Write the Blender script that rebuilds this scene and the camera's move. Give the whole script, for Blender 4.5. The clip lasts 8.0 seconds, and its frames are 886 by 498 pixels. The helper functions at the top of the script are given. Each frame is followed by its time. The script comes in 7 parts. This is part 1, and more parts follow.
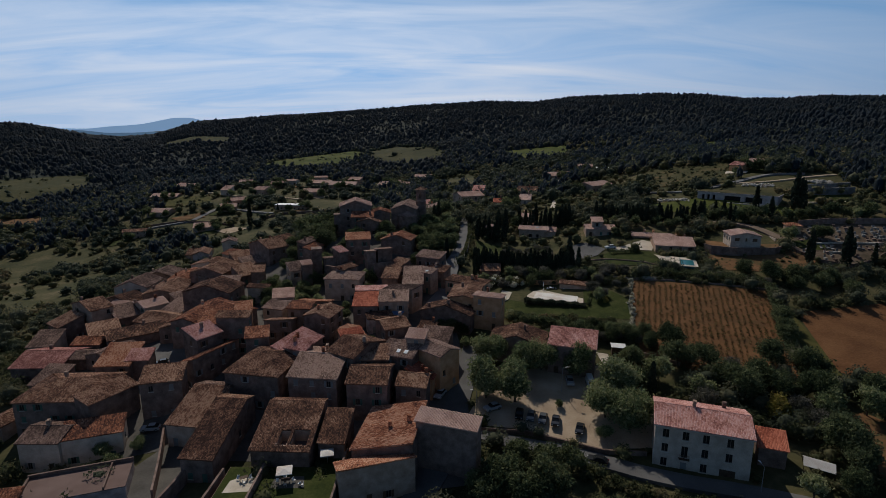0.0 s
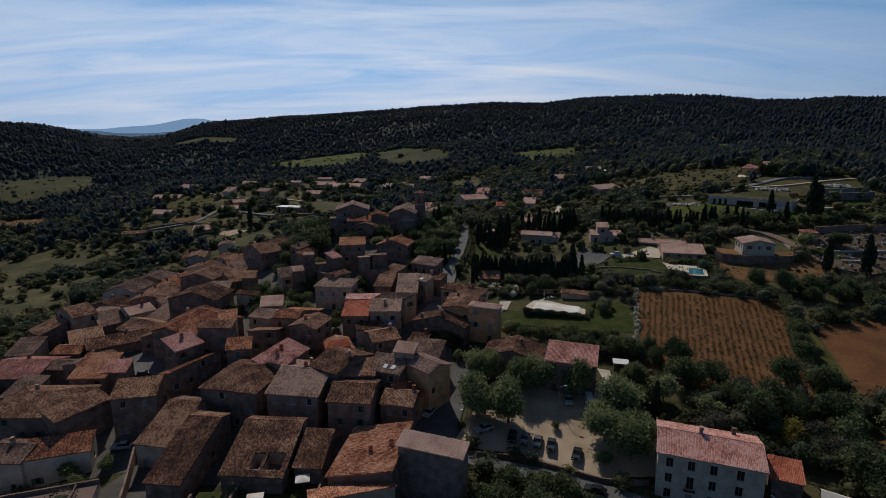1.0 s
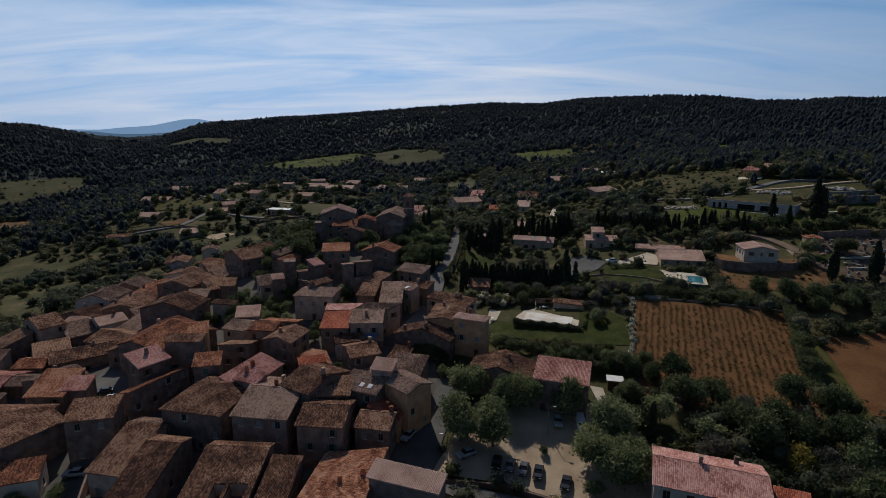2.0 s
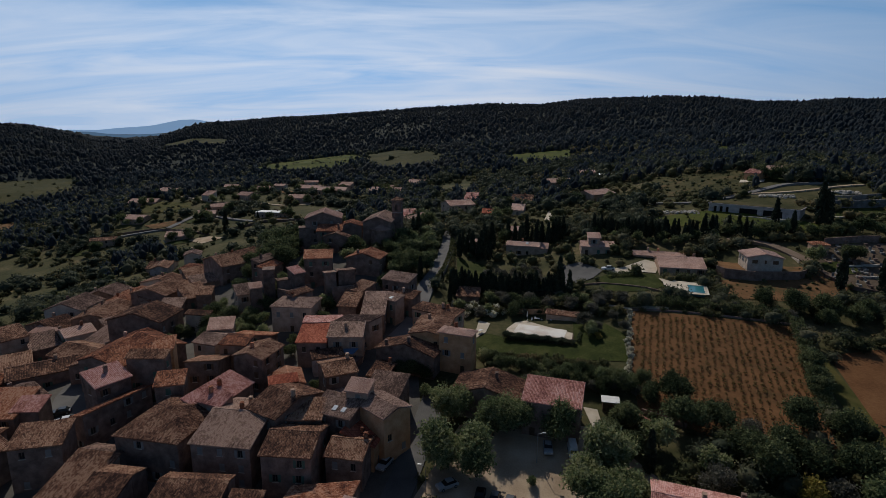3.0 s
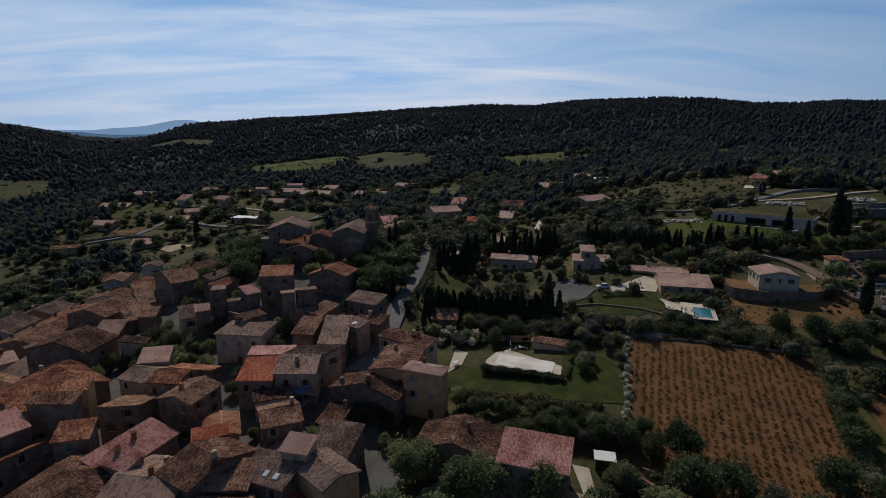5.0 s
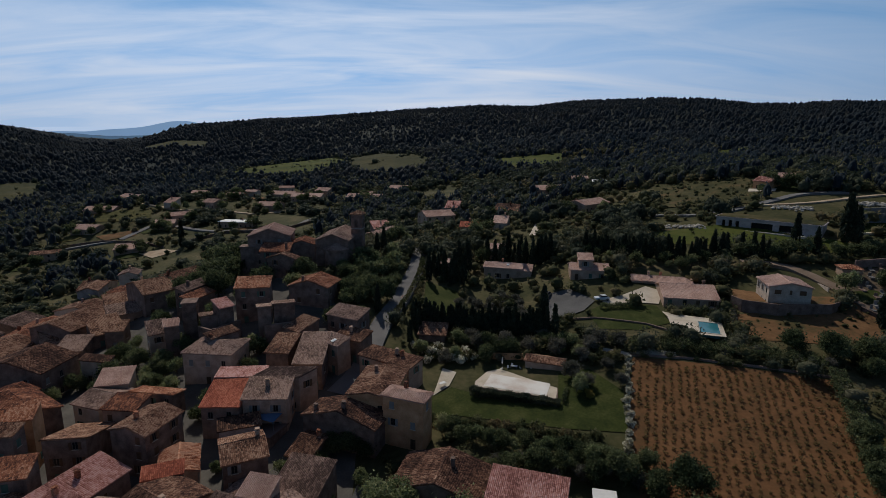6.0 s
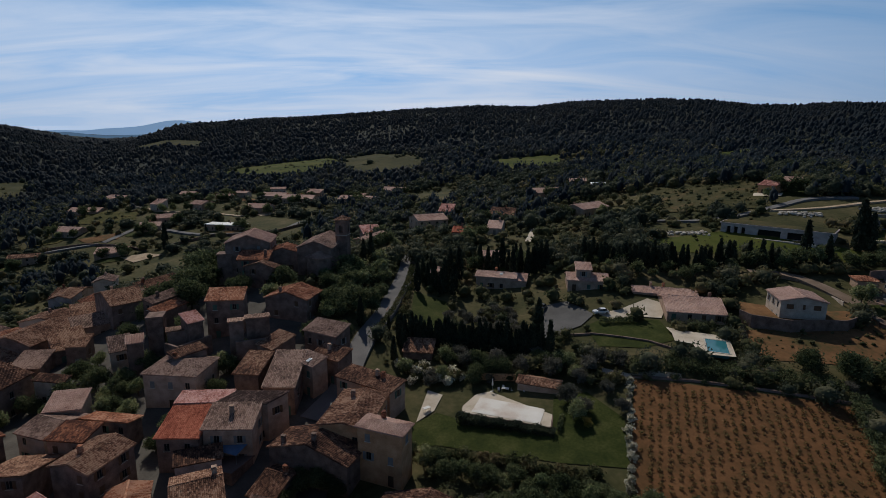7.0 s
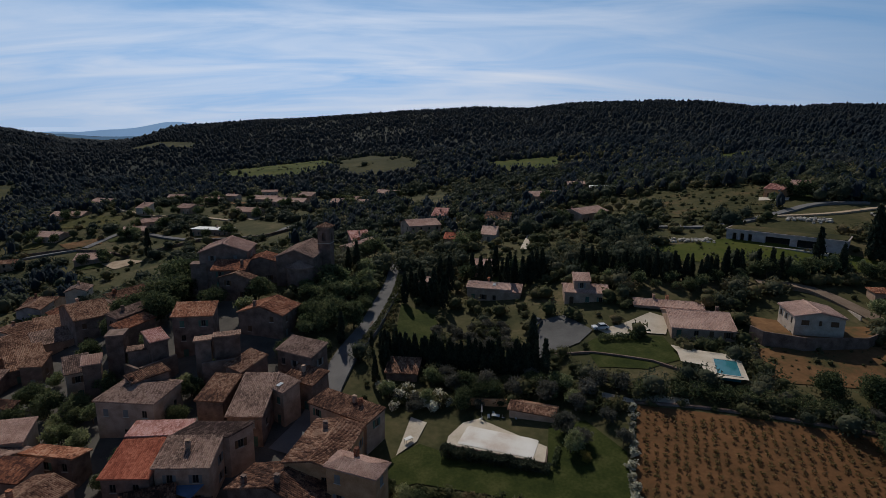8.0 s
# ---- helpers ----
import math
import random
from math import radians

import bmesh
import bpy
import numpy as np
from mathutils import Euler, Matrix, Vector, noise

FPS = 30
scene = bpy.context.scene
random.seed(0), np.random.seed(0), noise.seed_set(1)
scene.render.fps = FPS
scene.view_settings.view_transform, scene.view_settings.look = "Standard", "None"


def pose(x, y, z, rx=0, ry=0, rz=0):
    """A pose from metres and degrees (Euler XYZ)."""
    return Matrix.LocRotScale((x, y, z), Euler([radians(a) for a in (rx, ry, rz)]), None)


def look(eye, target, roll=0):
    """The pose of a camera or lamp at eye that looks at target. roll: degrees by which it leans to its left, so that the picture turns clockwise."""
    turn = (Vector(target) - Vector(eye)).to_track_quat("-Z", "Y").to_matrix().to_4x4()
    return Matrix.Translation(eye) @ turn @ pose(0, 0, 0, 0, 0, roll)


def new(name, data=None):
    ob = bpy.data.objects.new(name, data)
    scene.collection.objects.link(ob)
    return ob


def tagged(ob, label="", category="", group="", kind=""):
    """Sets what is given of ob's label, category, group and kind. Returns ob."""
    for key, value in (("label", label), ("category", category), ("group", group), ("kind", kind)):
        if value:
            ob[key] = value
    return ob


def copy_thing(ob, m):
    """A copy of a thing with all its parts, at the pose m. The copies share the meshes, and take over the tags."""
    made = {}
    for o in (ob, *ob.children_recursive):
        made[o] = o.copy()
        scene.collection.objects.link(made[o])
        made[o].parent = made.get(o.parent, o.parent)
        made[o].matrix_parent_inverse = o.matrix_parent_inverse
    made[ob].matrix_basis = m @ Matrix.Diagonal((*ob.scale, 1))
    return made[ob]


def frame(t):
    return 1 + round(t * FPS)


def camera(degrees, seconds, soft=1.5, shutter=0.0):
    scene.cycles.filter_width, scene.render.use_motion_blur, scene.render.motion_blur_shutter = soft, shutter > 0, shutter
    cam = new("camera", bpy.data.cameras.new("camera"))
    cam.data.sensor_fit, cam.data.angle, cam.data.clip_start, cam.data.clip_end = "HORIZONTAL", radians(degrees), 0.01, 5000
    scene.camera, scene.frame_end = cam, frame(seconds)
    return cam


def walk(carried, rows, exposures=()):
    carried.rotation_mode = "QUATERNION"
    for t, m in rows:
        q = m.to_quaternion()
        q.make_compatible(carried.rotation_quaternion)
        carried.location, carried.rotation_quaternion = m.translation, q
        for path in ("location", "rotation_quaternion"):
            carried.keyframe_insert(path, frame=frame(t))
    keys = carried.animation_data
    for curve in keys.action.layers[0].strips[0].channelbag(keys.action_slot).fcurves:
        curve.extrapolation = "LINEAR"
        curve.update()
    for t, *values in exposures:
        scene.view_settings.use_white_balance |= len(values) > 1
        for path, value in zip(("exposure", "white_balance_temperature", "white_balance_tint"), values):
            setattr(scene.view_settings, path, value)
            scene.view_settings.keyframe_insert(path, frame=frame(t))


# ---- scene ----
cam = camera(78.1, 8.0, soft=0.85)
EXPOSURE = -1.13
PATH = [
    (0, (0.041, 0.092, 55.52), (0.041, 2.045, 55.087), -0.0),
    (0.5, (2.343, 4.08, 55.546), (2.307, 6.033, 55.116), 0.0),
    (1, (4.55, 8.234, 55.634), (4.513, 10.187, 55.205), 0.1),
    (1.5, (6.525, 12.583, 55.719), (6.489, 14.536, 55.291), 0.1),
    (3, (11.862, 26.742, 55.814), (11.831, 28.696, 55.39), 0.2),
    (3.5, (13.401, 31.736, 55.787), (13.374, 33.691, 55.364), 0.2),
    (4, (14.942, 36.803, 55.891), (14.918, 38.757, 55.468), 0.2),
    (4.5, (16.47, 41.969, 55.903), (16.449, 43.924, 55.481), 0.3),
    (6, (20.654, 57.795, 56.115), (20.642, 59.751, 55.698), 0.3),
    (6.5, (22.039, 63.098, 56.216), (22.029, 65.054, 55.8), 0.4),
    (7, (23.336, 68.475, 56.374), (23.33, 70.431, 55.958), 0.5),
    (7.5, (24.749, 73.782, 56.494), (24.745, 75.738, 56.08), 0.5),
    (8, (26.093, 79.169, 56.475), (26.092, 81.127, 56.064), 0.5),
]
walk(cam, [(t, look(eye, target, roll)) for t, eye, target, roll in PATH], exposures=((0.0, EXPOSURE), (8.0, EXPOSURE)))

# ---- light ----
SUN_AZ, SUN_EL = -16.0, 44.0          # degrees: to the left of straight ahead, above the horizon
SKY_STRENGTH, SUN_STRENGTH = 0.085, 5.1
CLOUD, BLUE = (14.8, 16.3, 19.1), (3.9, 9.8, 18.8)
world = bpy.data.worlds.new("sky")
scene.world = world
world.use_nodes = True
wn, wl = world.node_tree.nodes, world.node_tree.links
wn.clear()
w_out = wn.new("ShaderNodeOutputWorld")
w_bg = wn.new("ShaderNodeBackground")
w_sky = wn.new("ShaderNodeTexSky")
w_sky.sky_type = "NISHITA"
w_sky.sun_disc = False
w_sky.sun_elevation = radians(SUN_EL)
w_sky.sun_rotation = radians(SUN_AZ)
w_sky.altitude = 300
w_sky.air_density, w_sky.dust_density, w_sky.ozone_density = 1.0, 0.1, 5.0
# thin cirrus: noise on a plane high overhead, drawn out along one direction
w_co = wn.new("ShaderNodeTexCoord")
w_sep = wn.new("ShaderNodeSeparateXYZ")
wl.new(w_co.outputs["Generated"], w_sep.inputs[0])


def w_math(op, a, b):
    node = wn.new("ShaderNodeMath")
    node.operation = op
    for socket, v in zip(node.inputs, (a, b)):
        if isinstance(v, (int, float)):
            socket.default_value = v
        else:
            wl.new(v, socket)
    return node.outputs[0]


w_h = w_math("ADD", w_math("MAXIMUM", w_sep.outputs[2], 0.0), 0.20)
w_comb = wn.new("ShaderNodeCombineXYZ")
wl.new(w_math("DIVIDE", w_sep.outputs[0], w_h), w_comb.inputs[0])
wl.new(w_math("DIVIDE", w_sep.outputs[1], w_h), w_comb.inputs[1])
w_map = wn.new("ShaderNodeMapping")
w_map.inputs["Rotation"].default_value = (0, 0, radians(-38))
w_map.inputs["Scale"].default_value = (0.45, 1.5, 1.0)
wl.new(w_comb.outputs[0], w_map.inputs[0])
w_n1 = wn.new("ShaderNodeTexNoise")
w_n1.inputs["Scale"].default_value, w_n1.inputs["Detail"].default_value = 1.5, 6
w_n1.inputs["Roughness"].default_value, w_n1.inputs["Distortion"].default_value = 0.55, 1.0
wl.new(w_map.outputs[0], w_n1.inputs[0])
w_n2 = wn.new("ShaderNodeTexNoise")
w_n2.inputs["Scale"].default_value, w_n2.inputs["Detail"].default_value = 0.42, 3
wl.new(w_comb.outputs[0], w_n2.inputs[0])
w_sum = w_math("ADD", w_math("MULTIPLY", w_n1.outputs["Fac"], 0.62), w_math("MULTIPLY", w_n2.outputs["Fac"], 0.38))
w_ramp = wn.new("ShaderNodeMapRange")
w_ramp.inputs["From Min"].default_value, w_ramp.inputs["From Max"].default_value = 0.39, 0.74
w_ramp.inputs["To Max"].default_value = 1.0
wl.new(w_sum, w_ramp.inputs[0])
w_haze = wn.new("ShaderNodeMapRange")      # the veil of haze lies low, all the way round
w_haze.inputs["From Min"].default_value, w_haze.inputs["From Max"].default_value = 0.42, 0.10
w_haze.inputs["To Min"].default_value, w_haze.inputs["To Max"].default_value = 0.0, 0.9
wl.new(w_sep.outputs[2], w_haze.inputs[0])
w_white = wn.new("ShaderNodeMapRange")     # and whitens towards the horizon
w_white.inputs["From Min"].default_value, w_white.inputs["From Max"].default_value = 0.20, 0.0
w_white.inputs["To Min"].default_value, w_white.inputs["To Max"].default_value = 0.0, 0.5
wl.new(w_sep.outputs[2], w_white.inputs[0])
w_thin = wn.new("ShaderNodeMapRange")      # cirrus thins out overhead
w_thin.inputs["From Min"].default_value, w_thin.inputs["From Max"].default_value = 0.30, 0.75
w_thin.inputs["To Min"].default_value, w_thin.inputs["To Max"].default_value = 1.0, 0.12
wl.new(w_sep.outputs[2], w_thin.inputs[0])
# bright towards the sun and dull away from it
w_dot = wn.new("ShaderNodeVectorMath")
w_dot.operation = "DOT_PRODUCT"
wl.new(w_co.outputs["Generated"], w_dot.inputs[0])
w_dot.inputs[1].default_value = (math.sin(radians(SUN_AZ)) * math.cos(radians(SUN_EL)), math.cos(radians(SUN_AZ)) * math.cos(radians(SUN_EL)), math.sin(radians(SUN_EL)))
w_veil = w_math("MINIMUM", w_math("MULTIPLY", w_math("ADD", w_math("MULTIPLY", w_ramp.outputs[0], w_math("ADD", w_math("MULTIPLY", w_dot.outputs["Value"], 2.3), -0.78)), w_white.outputs[0]), w_thin.outputs[0]), 0.95)
w_glow = w_math("ADD", w_math("MULTIPLY", w_math("POWER", w_math("MAXIMUM", w_dot.outputs["Value"], 0.0), 1.3), 0.90), 0.44)


def w_lit(colour):
    node = wn.new("ShaderNodeVectorMath")
    node.operation = "SCALE"
    node.inputs[0].default_value = colour
    wl.new(w_glow, node.inputs["Scale"])
    return node.outputs[0]


def w_blend(fac, a, b):
    node = wn.new("ShaderNodeMix")
    node.data_type = "RGBA"
    wl.new(fac, node.inputs[0])
    wl.new(a, node.inputs[6])
    wl.new(b, node.inputs[7])
    return node.outputs[2]


wl.new(w_blend(w_veil, w_blend(w_haze.outputs[0], w_sky.outputs[0], w_lit(BLUE)), w_lit(CLOUD)), w_bg.inputs[0])
w_bg.inputs[1].default_value = SKY_STRENGTH
wl.new(w_bg.outputs[0], w_out.inputs[0])

sun = new("sun", bpy.data.lights.new("sun", "SUN"))
sun.data.energy, sun.data.angle, sun.data.color = SUN_STRENGTH, radians(0.55), (1.0, 0.945, 0.86)
sun.matrix_world = look((0, 0, 300), (-math.sin(radians(SUN_AZ)) * 100, -math.cos(radians(SUN_AZ)) * 100, 300 - 100 * math.tan(radians(SUN_EL))))

# ---- materials ----
def shade(name, colours, rough=0.9, size=1.0, grain=12.0, bump=0.3, spread=0.0, island=0.0, relief=0.02, metal=0.0, coat=0.0, stops=None, speck=0.7):
    """A surface whose colour wanders over the given colours by noise at two scales, by object and by piece."""
    m = bpy.data.materials.new(name)
    m.use_nodes = True
    n, l = m.node_tree.nodes, m.node_tree.links
    b = n["Principled BSDF"]
    b.inputs["Roughness"].default_value, b.inputs["Metallic"].default_value, b.inputs["Coat Weight"].default_value = rough, metal, coat
    b.inputs["Specular IOR Level"].default_value = 0.25 if rough < 0.85 else 0.06
    co = n.new("ShaderNodeNewGeometry")

    def noise_node(scale, detail):
        t = n.new("ShaderNodeTexNoise")
        t.inputs["Scale"].default_value, t.inputs["Detail"].default_value = scale, detail
        l.new(co.outputs["Position"], t.inputs["Vector"])
        return t.outputs["Fac"]

    def math_node(op, a, c):
        t = n.new("ShaderNodeMath")
        t.operation = op
        for s, v in zip(t.inputs, (a, c)):
            if isinstance(v, (int, float)):
                s.default_value = v
            else:
                l.new(v, s)
        return t.outputs[0]

    big, fine = noise_node(1.0 / size, 4), noise_node(grain, 5)
    f = math_node("ADD", math_node("MULTIPLY", math_node("SUBTRACT", big, 0.5), 1.5), math_node("MULTIPLY", math_node("SUBTRACT", fine, 0.5), speck))
    f = math_node("ADD", f, 0.5)
    if spread:
        info = n.new("ShaderNodeObjectInfo")
        f = math_node("ADD", f, math_node("MULTIPLY", math_node("SUBTRACT", info.outputs["Random"], 0.5), spread))
    if island:
        f = math_node("ADD", f, math_node("MULTIPLY", math_node("SUBTRACT", co.outputs["Random Per Island"], 0.5), island))
    ramp = n.new("ShaderNodeValToRGB")
    e = ramp.color_ramp.elements
    while len(e) < len(colours):
        e.new(0.5)
    for i, c in enumerate(colours):
        e[i].position = stops[i] if stops else 0.1 + 0.8 * i / max(1, len(colours) - 1)
        e[i].color = (*c, 1)
    l.new(f, ramp.inputs[0])
    l.new(ramp.outputs[0], b.inputs["Base Color"])
    if bump:
        bp = n.new("ShaderNodeBump")
        bp.inputs["Strength"].default_value, bp.inputs["Distance"].default_value = bump, relief
        l.new(fine, bp.inputs["Height"])
        l.new(bp.outputs[0], b.inputs["Normal"])
    return m


def leafy(name, colours, island=0.9, size=6.0, through_light=0.35):
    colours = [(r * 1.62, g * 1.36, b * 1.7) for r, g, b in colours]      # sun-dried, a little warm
    m = shade(name, colours, rough=0.7, size=size, grain=1.3, bump=0, spread=0.35, island=island)
    n, l = m.node_tree.nodes, m.node_tree.links
    b, out = n["Principled BSDF"], n["Material Output"]
    b.inputs["Specular IOR Level"].default_value = 0.05
    ramp = next(x for x in n if x.type == "VALTORGB")
    tr, mix = n.new("ShaderNodeBsdfTranslucent"), n.new("ShaderNodeMixShader")
    l.new(ramp.outputs[0], tr.inputs[0])
    mix.inputs[0].default_value = through_light
    l.new(b.outputs[0], mix.inputs[1])
    l.new(tr.outputs[0], mix.inputs[2])
    l.new(mix.outputs[0], out.inputs[0])
    return m


def warm(colours):
    """Fired clay: a shade redder than the plain earth tones."""
    return [(r * 1.17, g * 1.03, b * 1.09) for r, g, b in colours]


TILE = dict(rough=0.92, size=3.6, grain=5.0, bump=0.3, spread=0.5, island=0.6, speck=1.3)
tile_brown = shade("tile_brown", warm([(0.050, 0.032, 0.024), (0.115, 0.068, 0.044), (0.20, 0.115, 0.070), (0.34, 0.235, 0.15)]), **TILE)
tile_rust = shade("tile_rust", warm([(0.080, 0.042, 0.030), (0.20, 0.092, 0.052), (0.32, 0.145, 0.076), (0.45, 0.28, 0.17)]), **TILE)
tile_grey = shade("tile_grey", warm([(0.085, 0.062, 0.048), (0.165, 0.120, 0.090), (0.25, 0.182, 0.132), (0.36, 0.275, 0.205)]), **TILE)
tile_pink = shade("tile_pink", warm([(0.20, 0.095, 0.075), (0.34, 0.175, 0.135), (0.45, 0.255, 0.20), (0.53, 0.36, 0.30)]), **TILE)
tile_orange = shade("tile_orange", warm([(0.21, 0.070, 0.042), (0.35, 0.120, 0.068), (0.47, 0.190, 0.110)]), **TILE)
tile_pale = shade("tile_pale", warm([(0.30, 0.205, 0.155), (0.42, 0.31, 0.235), (0.52, 0.40, 0.31)]), **{**TILE, "island": 0.3})
TILES = dict(brown=tile_brown, rust=tile_rust, grey=tile_grey, pink=tile_pink, orange=tile_orange, pale=tile_pale)
WALL = dict(rough=0.95, size=1.6, grain=6.0, bump=0.5, spread=0.35, relief=0.03)
WALLS = dict(
    stone=shade("wall_stone", [(0.108, 0.075, 0.062), (0.203, 0.141, 0.115), (0.311, 0.217, 0.180)], **WALL),
    cream=shade("wall_cream", [(0.298, 0.200, 0.147), (0.425, 0.296, 0.221), (0.546, 0.396, 0.306)], **WALL),
    ochre=shade("wall_ochre", [(0.381, 0.210, 0.110), (0.508, 0.291, 0.159), (0.609, 0.384, 0.232)], **WALL),
    white=shade("wall_white", [(0.395, 0.320, 0.257), (0.520, 0.427, 0.347), (0.624, 0.524, 0.432)], **WALL),
    grey=shade("wall_grey", [(0.305, 0.256, 0.245), (0.457, 0.384, 0.367), (0.571, 0.489, 0.465)], **WALL))
pale_stone = shade("pale_stone", [(0.40, 0.35, 0.29), (0.58, 0.53, 0.46)], size=0.8, bump=0.4)
paint_white = shade("paint_white", [(0.62, 0.61, 0.58), (0.76, 0.75, 0.72)], rough=0.6, bump=0.1)
SHUTTERS = [shade("shutter_grey", [(0.17, 0.17, 0.165), (0.25, 0.245, 0.235)], rough=0.7, bump=0.1, spread=0.3),
            shade("shutter_brown", [(0.09, 0.05, 0.03), (0.16, 0.09, 0.05)], rough=0.7, bump=0.1, spread=0.3),
            shade("shutter_green", [(0.05, 0.10, 0.08), (0.10, 0.17, 0.13)], rough=0.7, bump=0.1, spread=0.3)]
frame_wood = shade("frame_wood", [(0.10, 0.085, 0.075), (0.18, 0.155, 0.135)], rough=0.7, size=0.5, bump=0.1)
wood_dark = shade("wood_dark", [(0.05, 0.03, 0.02), (0.12, 0.075, 0.045)], rough=0.75, size=0.5)
glass = shade("window_glass", [(0.012, 0.014, 0.016), (0.025, 0.028, 0.03)], rough=0.08, bump=0)
metal_grey = shade("metal_grey", [(0.25, 0.26, 0.27), (0.35, 0.36, 0.37)], rough=0.45, metal=0.6, bump=0)
ground_mat = shade("ground_scrub", [(0.034, 0.038, 0.017), (0.060, 0.060, 0.026), (0.095, 0.084, 0.040), (0.16, 0.122, 0.068)], size=17.0, grain=0.7, bump=0.3, relief=0.2)
# forest floor with the canopy's shade put into its dark colour
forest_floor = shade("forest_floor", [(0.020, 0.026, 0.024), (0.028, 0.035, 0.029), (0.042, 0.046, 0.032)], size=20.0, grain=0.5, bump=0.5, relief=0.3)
paving = shade("street_paving", [(0.075, 0.068, 0.06), (0.115, 0.105, 0.093), (0.16, 0.145, 0.125)], size=5.0, grain=3.0)
asphalt = shade("asphalt", [(0.085, 0.082, 0.08), (0.125, 0.12, 0.115), (0.165, 0.158, 0.15)], size=6.0, grain=5.0, bump=0.2)
lane_asphalt = shade("lane_asphalt", [(0.13, 0.127, 0.125), (0.18, 0.172, 0.168), (0.23, 0.22, 0.21)], size=6.0, grain=4.0, bump=0.2)
gravel = shade("gravel", [(0.30, 0.215, 0.145), (0.43, 0.325, 0.225), (0.52, 0.41, 0.30)], size=5.0, grain=4.0)
pale_gravel = shade("pale_gravel", [(0.44, 0.37, 0.28), (0.56, 0.48, 0.38), (0.64, 0.57, 0.47)], size=3.0, grain=4.0)
earth_red = shade("earth_red", [(0.105, 0.048, 0.022), (0.155, 0.072, 0.032), (0.21, 0.104, 0.047)], size=7.0, grain=1.8, bump=0.7, relief=0.15)
vine_soil = shade("vine_soil", [(0.100, 0.058, 0.027), (0.157, 0.077, 0.035), (0.212, 0.105, 0.048)], size=5.0, grain=1.4, bump=0.7, relief=0.15)
earth_dry = shade("earth_dry", [(0.075, 0.068, 0.030), (0.165, 0.088, 0.042), (0.25, 0.135, 0.065)], size=7.0, grain=1.0, bump=0.6, relief=0.12)
lawn_mat = shade("lawn", [(0.024, 0.034, 0.009), (0.041, 0.052, 0.013), (0.074, 0.076, 0.025)], size=4.0, grain=2.0, bump=0.6, relief=0.08)
meadow = shade("meadow", [(0.042, 0.046, 0.013), (0.080, 0.075, 0.023), (0.135, 0.108, 0.038)], size=12.0, grain=0.5, bump=0.5, relief=0.2)
burial_soil = shade("burial_soil", [(0.060, 0.050, 0.032), (0.12, 0.088, 0.062), (0.20, 0.145, 0.105)], size=6.0, grain=1.5, bump=0.6, relief=0.12)
drive_earth = shade("drive_earth", [(0.15, 0.105, 0.075), (0.22, 0.160, 0.118), (0.28, 0.21, 0.16)], size=5.0, grain=2.5)
rough_grass = shade("rough_grass", [(0.024, 0.028, 0.012), (0.050, 0.049, 0.019), (0.078, 0.068, 0.029), (0.135, 0.085, 0.042)], size=11.0, grain=0.6, bump=0.5, relief=0.25)
field_dull = shade("field_dull", [(0.030, 0.034, 0.012), (0.050, 0.050, 0.018), (0.085, 0.074, 0.030)], size=30.0, grain=0.2, bump=0.3, relief=0.3)
field_green = shade("field_green", [(0.040, 0.054, 0.010), (0.066, 0.080, 0.015), (0.105, 0.100, 0.026)], size=25.0, grain=0.3, bump=0.3, relief=0.3)
pool_water = shade("pool_water", [(0.03, 0.145, 0.175), (0.045, 0.195, 0.225)], rough=0.1, size=3.0, bump=0.1)
cover_cloth = shade("pool_cover", [(0.50, 0.38, 0.30), (0.70, 0.66, 0.60), (0.78, 0.75, 0.70)], rough=0.7, size=5.0, bump=0.1)
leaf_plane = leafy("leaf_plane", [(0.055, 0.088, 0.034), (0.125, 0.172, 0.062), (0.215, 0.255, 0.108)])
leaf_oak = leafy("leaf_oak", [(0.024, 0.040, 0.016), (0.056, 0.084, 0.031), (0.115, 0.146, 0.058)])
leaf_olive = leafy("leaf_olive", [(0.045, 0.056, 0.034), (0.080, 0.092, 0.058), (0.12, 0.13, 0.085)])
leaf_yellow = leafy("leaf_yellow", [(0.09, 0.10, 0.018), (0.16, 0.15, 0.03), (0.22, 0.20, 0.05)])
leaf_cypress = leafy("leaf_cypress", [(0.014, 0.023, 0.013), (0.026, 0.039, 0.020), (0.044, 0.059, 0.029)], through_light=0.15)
# pine green mixed with blue and lifted to stand in for distance haze
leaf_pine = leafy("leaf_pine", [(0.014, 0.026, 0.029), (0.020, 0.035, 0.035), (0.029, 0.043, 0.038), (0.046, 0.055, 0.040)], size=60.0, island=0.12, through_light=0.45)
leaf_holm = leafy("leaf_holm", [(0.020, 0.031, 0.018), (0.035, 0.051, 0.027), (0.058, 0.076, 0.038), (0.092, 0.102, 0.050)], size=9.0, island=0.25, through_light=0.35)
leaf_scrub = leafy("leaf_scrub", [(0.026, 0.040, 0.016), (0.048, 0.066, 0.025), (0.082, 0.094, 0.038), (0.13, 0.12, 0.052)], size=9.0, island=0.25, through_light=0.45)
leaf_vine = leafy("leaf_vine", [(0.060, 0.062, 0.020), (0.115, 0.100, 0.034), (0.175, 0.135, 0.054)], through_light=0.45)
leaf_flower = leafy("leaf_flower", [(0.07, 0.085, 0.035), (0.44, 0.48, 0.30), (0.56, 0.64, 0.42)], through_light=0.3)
bark = shade("bark", [(0.06, 0.045, 0.032), (0.14, 0.11, 0.085)], size=0.4, bump=0.8)
terrace_floor = shade("terrace_floor", [(0.15, 0.10, 0.085), (0.21, 0.145, 0.125)], size=3.0)
